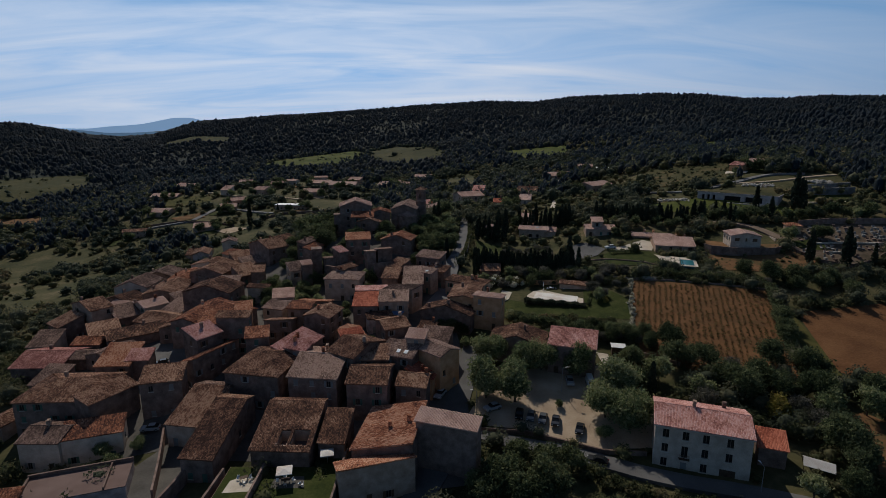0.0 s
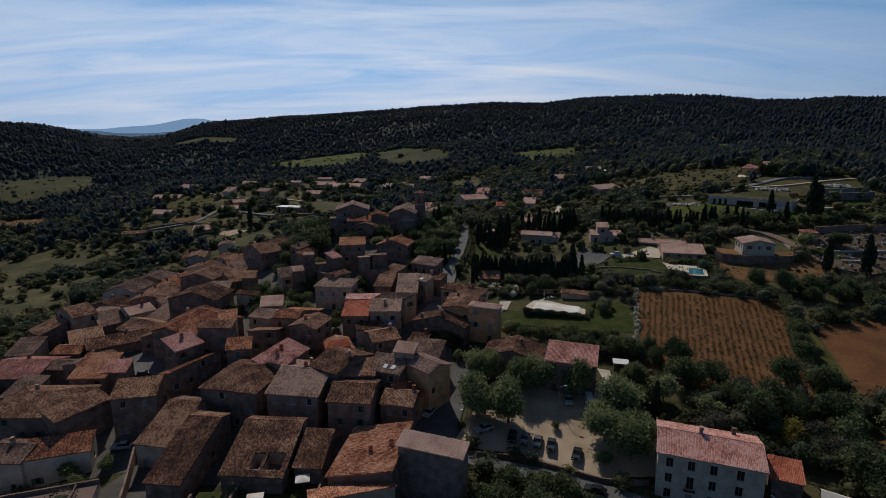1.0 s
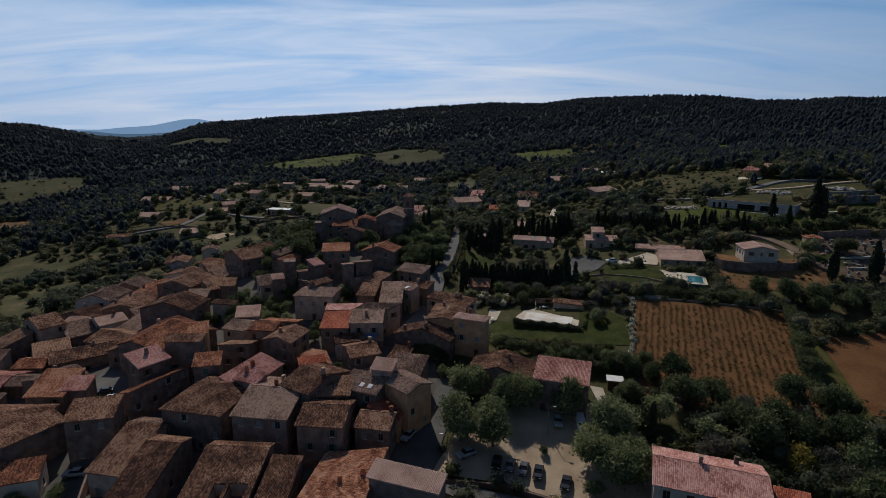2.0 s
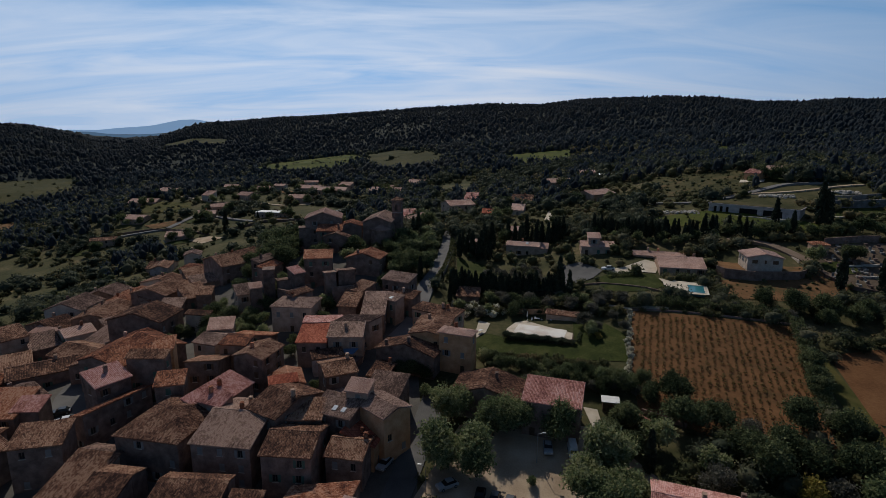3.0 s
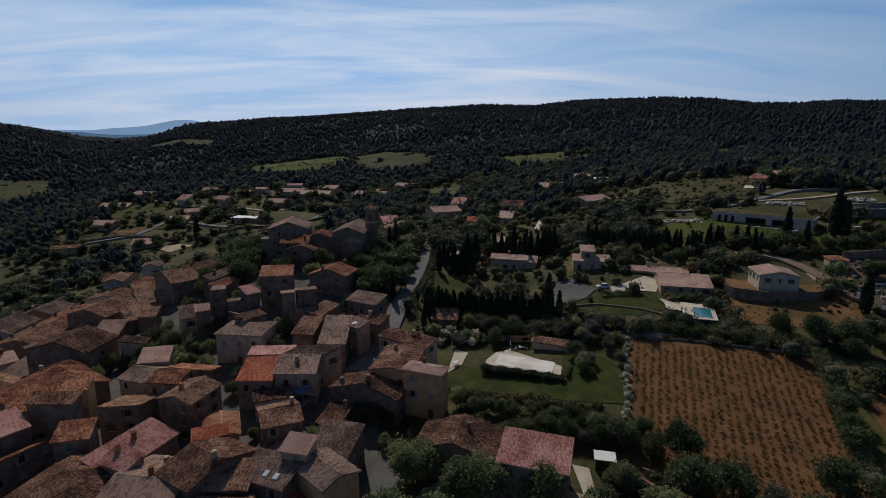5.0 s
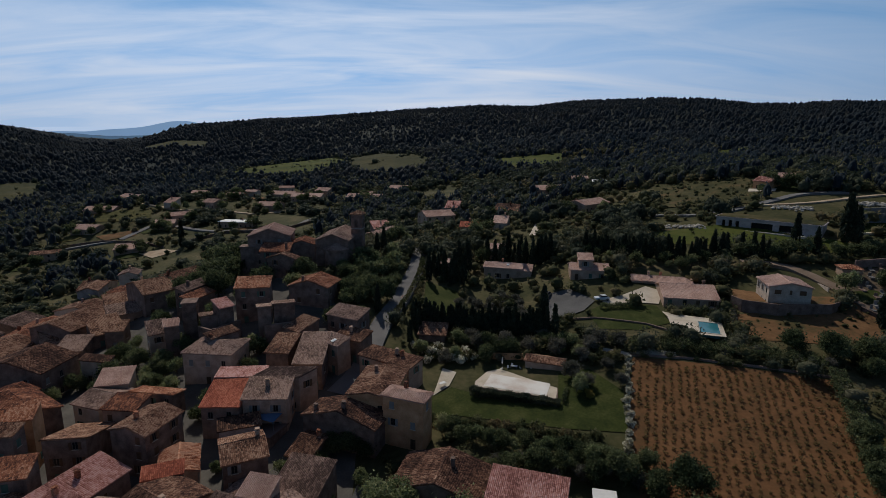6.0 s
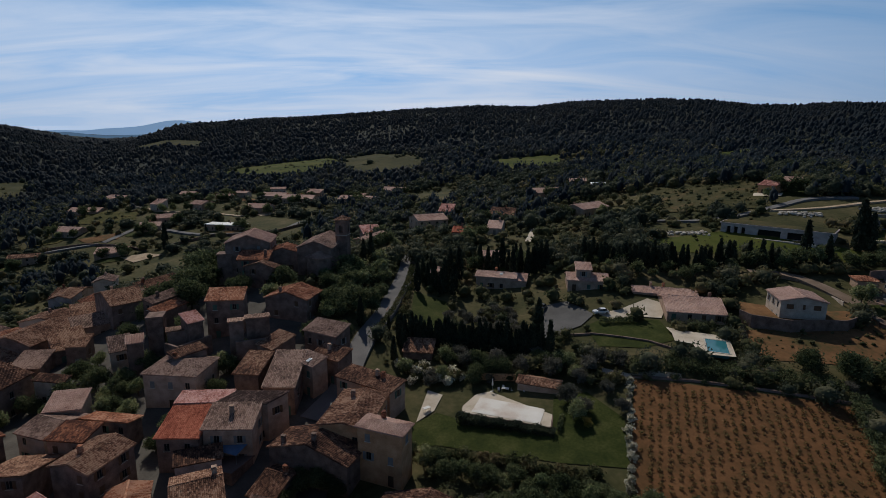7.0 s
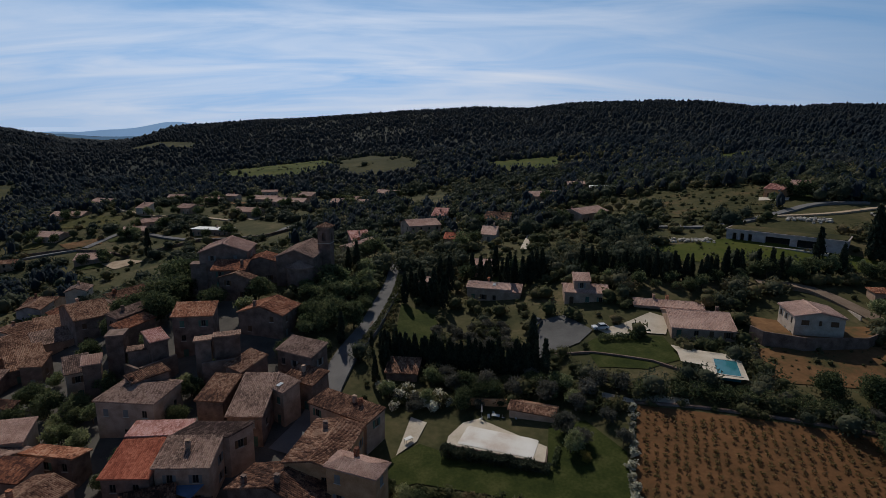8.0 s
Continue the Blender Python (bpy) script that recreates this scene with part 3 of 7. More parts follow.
def tile_slope(v, f, corners, rng, tw=0.3, tl=0.55, thick=0.16, wells=()):
    """A roof slope with corners eave-left, eave-right, top-right, top-left: a slab, and rows of half-round tiles laid on it."""
    a, b, c, d = [Vector(p) for p in corners]
    n = (b - a).cross(d - a).normalized()
    if n.z < 0:
        n = -n
    low = Vector((0, 0, -thick))
    us = sorted({0.0, 1.0, *(q for w in wells for q in w[:2])})
    ts = sorted({0.0, 1.0, *(q for w in wells for q in w[2:])})
    for u0, u1 in zip(us, us[1:]):
        for t0, t1 in zip(ts, ts[1:]):
            if any(w[0] <= u0 < w[1] and w[2] <= t0 < w[3] for w in wells):
                continue
            k = len(v)
            q4 = [(a + (b - a) * p) * (1 - t) + (d + (c - d) * p) * t for p, t in ((u0, t0), (u1, t0), (u1, t1), (u0, t1))]
            v.extend([tuple(p) for p in q4] + [tuple(p + low) for p in q4])
            f.extend([(k, k + 1, k + 2, k + 3), (k + 7, k + 6, k + 5, k + 4), (k, k + 4, k + 5, k + 1), (k + 1, k + 5, k + 6, k + 2), (k + 2, k + 6, k + 7, k + 3), (k + 3, k + 7, k + 4, k)])
    u = (b - a).normalized()
    e = n.cross(u)
    width, run = (b - a).length, (d - a).dot(e)
    x_c, x_d = (c - a).dot(u), (d - a).dot(u)
    rows, cols = max(1, round(run / tl)), max(1, round(width / tw))
    sag = rng.uniform(0.0, 0.10)
    w = width / cols * 0.5
    for i in range(cols):
        x = (i + 0.5) * width / cols
        shift = rng.random()
        for j in range(-1, rows):
            t0, t1 = max(0.0, (j + shift) / rows), min(1.0, (j + 1 + shift) / rows)
            if t1 - t0 < 0.2 / rows:
                continue
            tm = (t0 + t1) / 2
            if not x_d * tm <= x <= width + (x_c - width) * tm or any(q[0] < x / width < q[1] and q[2] < tm < q[3] for q in wells):
                continue
            lift = rng.uniform(0.0, 0.025) + (0.05 if rng.random() < 0.03 else 0.0)
            y0, y1 = t0 * run - 0.05, t1 * run
            s = rng.uniform(-0.02, 0.02)
            base = len(v)
            drop = -sag * math.sin(math.pi * x / width) * math.sin(math.pi * tm)
            for yy, h in ((y0, 0.025 + lift), (y1, 0.01 + lift)):
                for px, pz in ((-w, 0.0), (-w * 0.45, 0.085), (w * 0.45, 0.085), (w, 0.0)):
                    v.append(tuple(a + u * (x + px + s) + e * yy + n * (pz + h + drop + 0.04)))
            f.extend([(base + q, base + q + 1, base + q + 5, base + q + 4) for q in range(3)])
            f.append((base, base + 3, base + 2, base + 1))


house_count = 0


def house(name, x, y, w, d, turn, eave, roof_kind, tiles, wall, label, fall=0.30, storeys=None, coarse=False, chimneys=1, skylights=0, openings=True, base=None, over=0.35, group="village houses", wells=(), skew=0.0):
    """A house: w wide along its eave, d deep, turned by degrees; the eave nearest the front is at the height given.
    roof_kind: gable (ridge along the width), shed (rises to the back), away (falls to the back), hip or flat."""
    global house_count
    house_count += 1
    rng = random.Random(house_count * 7 + 3)
    c, s = math.cos(radians(turn)), math.sin(radians(turn))
    corners = [(x + c * u - s * k, y + s * u + c * k) for u in (-w / 2, w / 2) for k in (-d / 2, d / 2)]
    g = [float(ground_z(*q)) for q in corners]
    z0 = min(g) - 0.6 if base is None else base
    if eave - max(g) < 2.3 and base is None:
        z0 = min(z0, eave - 3.0)
    top = eave - z0                       # local eave height
    thing = empty(name, x, y, z0, turn)
    tagged(thing, label, "house", group)
    CIRCLES.append((x, y, 0.5 * math.hypot(w, d) * 0.9))
    back = {"shed": top + fall * d, "away": top - fall * d}.get(roof_kind, top)
    back = max(back, 1.0)
    # ---- openings, storey by storey
    floor = max(g) - z0 if base is None else 0.0
    front_floor = min(g[0], g[2]) - z0 if base is None else 0.0
    holes = {k: [] for k in "FBLR"}
    wins, doors = [], []
    if openings:
        for side, length, limit in (("F", w, top), ("L", d, min(top, back)), ("R", d, min(top, back))):
            start = {"F": front_floor, "L": max(g[0], g[1]) - z0, "R": max(g[2], g[3]) - z0}[side] if base is None else 0.0
            n_st = storeys or max(1, int((limit - start) / 2.75))
            cols = max(1, int(length / 3.1))
            if side != "F":
                cols = min(cols, 2)
            door_col = rng.randrange(cols) if side == "F" else -1
            for st in range(n_st):
                zb = start + 0.9 + st * (limit - start) / n_st
                if zb + WIN_H > limit - 0.3:
                    continue
                for k in range(cols):
                    u = length * (k + 0.5) / cols + rng.uniform(-0.25, 0.25)
                    if st == 0 and k == door_col:
                        holes[side].append((u - 0.55, u + 0.55, start + 0.1, start + 2.25))
                        doors.append((side, u, start + 0.1))
                    elif rng.random() < (0.62 if side == "F" else 0.45):
                        holes[side].append((u - 0.5, u + 0.5, zb, zb + WIN_H))
                        wins.append((side, u, zb))
    v, f = [], []
    hw, hd = w / 2, d / 2
    facade(v, f, (-hw, -hd, 0), (1, 0, 0), w, 0, top, holes["F"])
    facade(v, f, (hw, hd, 0), (-1, 0, 0), w, 0, back, [])
    low = min(top, back)
    facade(v, f, (hw, -hd, 0), (0, 1, 0), d, 0, low, holes["R"])
    facade(v, f, (-hw, hd, 0), (0, -1, 0), d, 0, low, [(d - h[1], d - h[0], h[2], h[3]) for h in holes["L"]])
    n = len(v)
    ridge = top + fall * hd
    if roof_kind == "gable":
        for sx in (-hw, hw):
            n = len(v)
            v += [(sx, -hd, top), (sx, hd, top), (sx, 0, ridge)]
            f.append((n, n + 1, n + 2))
    elif roof_kind in ("shed", "away"):
        for sx in (-hw, hw):
            n = len(v)
            if roof_kind == "shed":
                v += [(sx, -hd, top), (sx, hd, top), (sx, hd, back)]
            else:
                v += [(sx, -hd, back), (sx, hd, back), (sx, -hd, top)]
            f.append((n, n + 1, n + 2))
    def lean(vs):
        return [(p[0] + skew * p[1], p[1], p[2]) for p in vs] if skew else vs

    part("wall", mesh_of("wall", lean(v), f, WALLS[wall]), thing)
    # ---- roof
    v, f = [], []
    t = dict(tw=0.6, tl=1.1) if coarse else (dict(tw=0.34, tl=0.55) if y > 150 else dict(tw=0.28, tl=0.45))
    o, q = over, over * fall
    lift = 0.17
    if roof_kind == "gable":
        tile_slope(v, f, [(-hw - o, -hd - o, top - q + lift), (hw + o, -hd - o, top - q + lift), (hw + o, 0, ridge + lift), (-hw - o, 0, ridge + lift)], rng, **t)
        tile_slope(v, f, [(hw + o, hd + o, top - q + lift), (-hw - o, hd + o, top - q + lift), (-hw - o, 0, ridge + lift), (hw + o, 0, ridge + lift)], rng, **t)
        for k in range(int((w + 2 * o) / (0.9 if coarse else 0.5))):
            st = 0.9 if coarse else 0.5
            x0 = -hw - o + k * st
            n = len(v)
            for px in (x0, x0 + st * 0.97):
                v += [(px, -0.2, ridge + lift + 0.06), (px, -0.1, ridge + lift + 0.19), (px, 0.1, ridge + lift + 0.19), (px, 0.2, ridge + lift + 0.06)]
            f += [(n + i, n + 4 + i, n + 5 + i, n + 1 + i) for i in range(3)]
    elif roof_kind == "hip":
        rl = max(0.4, hw - hd * 0.85)
        zt, ze = ridge + lift, top - q + lift
        A, B, C, D = (-hw - o, -hd - o, ze), (hw + o, -hd - o, ze), (hw + o, hd + o, ze), (-hw - o, hd + o, ze)
        P, Q = (-rl, 0, zt), (rl, 0, zt)
        for cs in ((A, B, Q, P), (B, C, Q, Q), (C, D, P, Q), (D, A, P, P)):
            tile_slope(v, f, cs, rng, **t)
    elif roof_kind == "shed":
        tile_slope(v, f, [(-hw - o, -hd - o, top - q + lift), (hw + o, -hd - o, top - q + lift), (hw + o, hd + 0.1, back + lift), (-hw - o, hd + 0.1, back + lift)], rng, wells=wells, **t)
    elif roof_kind == "away":
        tile_slope(v, f, [(hw + o, hd + o, back - q + lift), (-hw - o, hd + o, back - q + lift), (-hw - o, -hd - 0.1, top + lift), (hw + o, -hd - 0.1, top + lift)], rng, **t)
    else:
        add_box(v, f, (-hw - 0.2, -hd - 0.2, top), (hw + 0.2, hd + 0.2, top + 0.3))
    part("roof", mesh_of("roof", lean(v), f, TILES[tiles] if tiles in TILES else tiles), thing)
    # ---- windows, doors, chimneys

    def place(side, u, zb):
        a = math.degrees(math.atan(skew))
        return {"F": ((-hw + u - skew * hd, -hd, zb), 0), "R": ((hw + skew * (u - hd), -hd + u, zb), 90 - a), "L": ((-hw + skew * (u - hd), -hd + u, zb), -90 - a)}[side]

    sh = shutter_meshes[rng.randrange(3)]
    for side, u, zb in wins:
        p, a = place(side, u, zb)
        win = part("window", window_frame_mesh, thing, "", p, a)
        part("pane", pane_mesh, win)
        part("sill", sill_mesh, win)
        if not coarse:
            if rng.random() < 0.45:
                part("shutter", sh, win, "", (-0.78, -0.002, 0))
                part("shutter", sh, win, "", (0.78, -0.002, 0))
            elif rng.random() < 0.6:
                part("shutter", sh, win, "", (-0.26, 0.06, 0))
                part("shutter", sh, win, "", (0.26, 0.06, 0))
    for side, u, zb in doors:
        p, a = place(side, u, zb)
        part("door", door_meshes[rng.randrange(3)], thing, "", p, a)

    def roof_at(px, py):
        if roof_kind in ("gable", "hip"):
            return ridge - abs(py) * fall
        return top + (py + hd) / d * (back - top)

    for _ in range(0 if chimneys == 1 and rng.random() < 0.35 else chimneys):
        px, py = rng.uniform(-0.38, 0.38) * w, rng.uniform(-0.05, 0.38) * d
        part("chimney", chimney_meshes[rng.randrange(3)], thing, "", (px, py, roof_at(px, py) + 0.2), rng.choice((0, 90)))
    for k in range(skylights):
        px, py = (k - (skylights - 1) / 2) * 2.0 + 0.4 * w * 0.3, -0.22 * d
        sl = math.degrees(math.atan(fall))
        ob = part("skylight", skylight_mesh, thing)
        ob.matrix_basis = pose(px, py, roof_at(px, py) + 0.32, sl if roof_kind != "away" else -sl)
        part("pane", skylight_pane_mesh, ob)
    return thing

# ---- the village and the villas round it ----
house("village_house", -63.7, 136.7, 7.2, 6.1, 56.7, 2.3, "shed", "pink", "stone", "rough stone house with pinkish single-slope tile roof")
house("village_house", -59.7, 132.1, 14.8, 3.6, 64.4, 0.0, "away", "rust", "stone", "rough stone house with rust-brown single-slope tile roof", chimneys=0)
house("village_house", -42.8, 124.4, 13.3, 15.8, -11.1, 0.0, "hip", "brown", "stone", "rough stone house with weathered brown hipped tile roof")
house("village_house", -5.0, 121.8, 5.3, 6.6, 75.5, -2.0, "shed", "orange", "ochre", "ochre rendered house with bright orange single-slope tile roof")
house("village_house", -6.6, 118.4, 7.0, 8.3, -10.2, -1.8, "gable", "brown", "stone", "rough stone house with weathered brown gabled tile roof")
house("village_house", -1.5, 125.3, 8.8, 6.6, -43.8, 2.9, "gable", "grey", "ochre", "ochre rendered house with grey-brown gabled tile roof")
house("village_house", -6.4, 128.2, 4.5, 3.7, -12.6, 5.0, "shed", "pale", "cream", "cream rendered house with pale single-slope tile roof", chimneys=0)
house("village_house", -16.5, 124.8, 6.6, 5.5, 1.3, 1.3, "shed", "brown", "stone", "rough stone house with weathered brown single-slope tile roof", chimneys=0)
house("village_house", -24.1, 134.9, 5.6, 2.5, 22.5, 3.1, "shed", "orange", "stone", "rough stone house with bright orange single-slope tile roof", chimneys=0)
house("village_house", -13.8, 141.5, 7.0, 8.2, 25.6, 3.4, "gable", "brown", "stone", "rough stone house with weathered brown gabled tile roof")
house("village_house", -35.9, 127.7, 6.0, 3.5, -21.6, 2.2, "shed", "pink", "stone", "rough stone house with pinkish single-slope tile roof")
house("village_house", -57.0, 149.1, 4.3, 4.8, 17.8, 5.0, "shed", "rust", "ochre", "ochre rendered house with rust-brown single-slope tile roof")
house("village_house", -57.6, 143.0, 8.7, 2.9, 1.4, 5.0, "shed", "brown", "stone", "rough stone house with weathered brown single-slope tile roof", chimneys=0)
house("village_house", -48.8, 135.5, 5.6, 4.5, 15.2, 2.5, "shed", "rust", "stone", "rough stone house with rust-brown single-slope tile roof", chimneys=0)
house("village_house", -46.5, 148.8, 7.2, 11.1, 7.7, 3.5, "away", "brown", "stone", "rough stone house with weathered brown single-slope tile roof", chimneys=0)
house("village_house", -100.6, 179.8, 7.7, 8.9, 49.8, -3.4, "gable", "pale", "white", "whitewashed house with pale gabled tile roof")
house("village_house", -89.1, 166.9, 15.0, 11.3, -20.4, -4.5, "gable", "brown", "stone", "rough stone house with weathered brown gabled tile roof")
house("village_house", -93.8, 157.7, 15.9, 10.0, 36.3, -5.0, "gable", "brown", "stone", "rough stone house with weathered brown gabled tile roof")
house("village_house", -91.3, 142.9, 9.9, 12.4, 63.0, -6.0, "gable", "grey", "stone", "rough stone house with grey-brown gabled tile roof")
house("village_house", -85.0, 134.5, 8.5, 9.0, 4.0, -4.0, "shed", "rust", "stone", "rough stone house with rust-brown single-slope tile roof")
house("village_house", -88.7, 209.9, 17.6, 17.3, 40.4, -2.1, "gable", "brown", "stone", "rough stone house with weathered brown gabled tile roof")
house("village_house", -77.0, 176.6, 11.3, 15.8, 85.0, 3.0, "gable", "brown", "stone", "rough stone house with weathered brown gabled tile roof")
house("village_house", -129.2, 283.2, 10.3, 13.4, 7.8, -9.0, "gable", "brown", "cream", "cream rendered house with weathered brown gabled tile roof")
house("village_house", -63.0, 179.9, 7.4, 2.1, -8.5, 2.4, "shed", "brown", "white", "whitewashed house with weathered brown single-slope tile roof", chimneys=0)
house("village_house", -117.1, 174.0, 6.7, 13.7, 55.3, -2.2, "gable", "brown", "cream", "cream rendered house with weathered brown gabled tile roof")
house("village_house", -111.7, 183.5, 11.7, 3.3, -16.3, -5.5, "shed", "pale", "cream", "cream rendered house with pale single-slope tile roof")
house("village_house", -115.9, 191.1, 8.2, 15.4, 69.6, -5.8, "gable", "brown", "stone", "rough stone house with weathered brown gabled tile roof")
house("village_house", -32.9, 177.6, 11.4, 9.5, -4.8, 7.0, "hip", "grey", "cream", "cream rendered house with grey-brown gabled tile roof")
house("village_house", -72.8, 223.4, 9.1, 16.2, 46.8, 7.9, "gable", "brown", "stone", "rough stone house with weathered brown gabled tile roof")
house("village_house", -18.7, 152.7, 7.3, 3.1, 22.1, 1.4, "shed", "brown", "grey", "grey rendered house with weathered brown single-slope tile roof", chimneys=0)
house("village_house", -34.2, 149.0, 8.9, 7.6, 74.8, 4.0, "gable", "brown", "stone", "rough stone house with weathered brown gabled tile roof")
house("village_house", 13.5, 152.4, 8.3, 4.0, -21.3, 8.0, "hip", "pale", "ochre", "ochre rendered house with pale hipped tile roof")
house("village_house", -83.9, 106.0, 8.5, 8.8, 0.0, -8.2, "gable", "grey", "white", "cream rendered house with weathered brown gabled tile roof")
house("village_house", -75.3, 106.8, 11.4, 5.2, 20.0, -8.2, "shed", "rust", "white", "cream rendered house with rust-brown single-slope tile roof")
house("village_house", -110.7, 144.3, 13.2, 13.8, 1.8, -8.0, "gable", "pink", "stone", "rough stone house with pinkish gabled tile roof")
house("village_house", -88.4, 120.0, 17.5, 14.5, 3.0, -4.8, "hip", "brown", "stone", "broad stone house with weathered brown hipped tile roof", chimneys=1)
house("village_house", -66.0, 119.6, 8.9, 6.4, 14.0, -1.8, "shed", "brown", "stone", "tall rough stone house with weathered brown single-slope tile roof", fall=0.26)
house("village_house", -77.5, 116.0, 11.6, 5.2, 63.0, -4.0, "shed", "brown", "stone", "tall rough stone house with weathered brown single-slope tile roof", fall=0.2, chimneys=0, openings=False)
house("village_house", -100.5, 116.8, 10.9, 5.3, 76.8, -10.0, "gable", "brown", "cream", "cream rendered house with weathered brown gabled tile roof")
house("village_house", -54.3, 111.2, 8.2, 11.7, -9.0, -6.4, "shed", "brown", "cream", "cream rendered house with weathered brown single-slope tile roof", chimneys=0)
house("village_house", -47.0, 102.0, 6.6, 15.4, -5.7, -7.0, "shed", "brown", "stone", "rough stone house with weathered brown single-slope tile roof", chimneys=0)
house("village_house", -31.6, 101.7, 11.5, 12.6, -2.7, -5.9, "shed", "brown", "stone", "rough stone house with weathered brown single-slope tile roof", wells=((0.42, 0.58, 0.12, 0.40), (0.64, 0.92, 0.12, 0.42)), openings=False, chimneys=0)
house("village_house", -22.1, 102.7, 5.2, 8.9, -3.8, -6.0, "shed", "brown", "stone", "rough stone house with weathered brown single-slope tile roof")
house("village_house", -10.4, 100.7, 16.2, 11.9, -98.2, -4.5, "shed", "rust", "stone", "rough stone house with rust-brown single-slope tile roof", fall=0.2, chimneys=2)
house("village_house", -12.6, 90.5, 14.1, 5.1, 17.9, -4.0, "away", "rust", "cream", "cream rendered house with rust-brown single-slope tile roof", storeys=1, chimneys=0)
house("village_house", 1.1, 96.7, 12.3, 3.5, -19.3, -0.3, "shed", "pale", "stone", "rough stone house with pale single-slope tile roof", openings=False, chimneys=0)
house("village_house", 20.2, 137.4, 9.8, 14.2, -105.1, 1.0, "gable", "brown", "stone", "rough stone house with weathered brown gabled tile roof")
house("village_house", 32.9, 129.7, 11.3, 7.2, -17.3, 2.8, "shed", "pink", "stone", "rough stone house with pinkish single-slope tile roof")
white_villa = house("villa", 112.3, 201.3, 9.6, 10.2, -102.0, 16.7, "gable", "pale", "white", "whitewashed house with pale gabled tile roof", fall=0.21, group="villas")
house("villa", 89.0, 208.2, 14.1, 14.3, -10.8, 12.0, "gable", "pale", "cream", "cream rendered house with pale gabled tile roof", group="villas")
house("villa", 65.8, 226.4, 11.7, 8.2, -7.0, 14.5, "gable", "pale", "cream", "cream rendered house with pale gabled tile roof", group="villas")
house("villa", 40.2, 237.0, 12.6, 6.4, -14.0, 12.2, "gable", "pale", "cream", "low cream rendered house with pale gabled tile roof", group="villas", skylights=1)
house("villa", 47.0, 234.2, 4.2, 4.4, -14.0, 11.6, "shed", "pale", "cream", "small cream wing with pale single-slope tile roof", group="villas", chimneys=0)
house("villa", 86.0, 219.0, 17.0, 6.0, -14.0, 12.6, "gable", "pale", "cream", "rear wing of a villa with pale gabled tile roof", group="villas", chimneys=2)
house("hut", 21.5, 240.0, 6.0, 4.6, 92.0, 12.4, "gable", "pale", "stone", "rough stone house with pale gabled tile roof", group="outbuildings", chimneys=0)
house("pool_house", 43.8, 176.4, 8.6, 3.8, -20.0, 4.7, "gable", "brown", "cream", "cream rendered house with rust-brown gabled tile roof", group="outbuildings", chimneys=0, base=2.3)
house("stone_hut", 17.4, 193.5, 6.9, 5.0, -6.8, 5.0, "shed", "brown", "stone", "rough stone house with weathered brown single-slope tile roof", group="outbuildings", chimneys=0)
house("villa", 15.4, 329.1, 14.9, 13.0, 23.1, 16.0, "gable", "pale", "cream", "cream rendered house with pale gabled tile roof", coarse=True, group="villas")
house("villa", 45.2, 297.3, 5.8, 14.0, -13.1, 18.0, "gable", "pale", "white", "whitewashed house with pale gabled tile roof", coarse=True, group="villas")
house("villa", -157.4, 359.5, 15.3, 14.0, 14.6, -8.3, "gable", "pale", "cream", "cream rendered house with pale gabled tile roof", coarse=True, group="villas")
house("villa", -207.4, 400.0, 15.9, 13.5, -10.1, -4.5, "gable", "pale", "cream", "cream rendered house with pale gabled tile roof", coarse=True, group="villas")
house("villa", -225.0, 444.2, 20.4, 14.0, 3.4, 1.3, "gable", "pale", "cream", "cream rendered house with pale gabled tile roof", coarse=True, group="villas")
house("villa", -223.2, 481.8, 20.1, 14.0, -21.8, 5.7, "gable", "pale", "cream", "cream rendered house with pale gabled tile roof", coarse=True, group="villas")
house("villa", -110.3, 397.6, 23.5, 8.9, -9.4, 0.7, "flat", paint_white, "cream", "low pale house with flat white roof", coarse=True, group="villas")
house("villa", -110.0, 497.3, 19.3, 14.0, -9.8, 7.2, "gable", "pale", "cream", "cream rendered house with pale gabled tile roof", coarse=True, group="villas")
house("villa", -87.6, 485.2, 23.9, 14.0, -6.6, 6.9, "gable", "pale", "cream", "cream rendered house with pale gabled tile roof", coarse=True, group="villas")
house("villa", -105.6, 445.8, 15.8, 13.7, -9.2, 5.0, "gable", "pale", "cream", "cream rendered house with pale gabled tile roof", coarse=True, group="villas")
house("villa", -148.8, 452.8, 10.5, 12.9, -17.4, 6.1, "gable", "pale", "cream", "cream rendered house with pale gabled tile roof", coarse=True, group="villas")
house("villa", -159.1, 402.6, 11.8, 11.1, 15.2, -1.1, "gable", "pale", "cream", "cream rendered house with pale gabled tile roof", coarse=True, group="villas")
house("villa", -158.3, 419.7, 12.5, 11.2, 39.1, 1.5, "gable", "pale", "cream", "cream rendered house with pale gabled tile roof", coarse=True, group="villas")
house("villa", -41.0, 473.2, 27.1, 14.0, -13.8, 8.0, "gable", "pale", "cream", "cream rendered house with pale gabled tile roof", coarse=True, group="villas")
house("villa", -16.8, 507.3, 17.3, 14.0, -13.1, 11.3, "gable", "pale", "cream", "cream rendered house with pale gabled tile roof", coarse=True, group="villas")
house("villa", -5.5, 278.1, 17.3, 3.6, 65.2, 16.7, "gable", "pale", "cream", "cream rendered house with pale gabled tile roof", coarse=True, group="villas")
house("villa", 117.8, 398.0, 13.5, 14.0, -13.7, 27.2, "flat", paint_white, "cream", "low pale house with flat white roof", coarse=True, group="villas")
house("villa", 91.0, 329.3, 20.0, 11.7, 40.2, 22.3, "gable", "pale", "cream", "cream rendered house with pale gabled tile roof", coarse=True, group="villas")
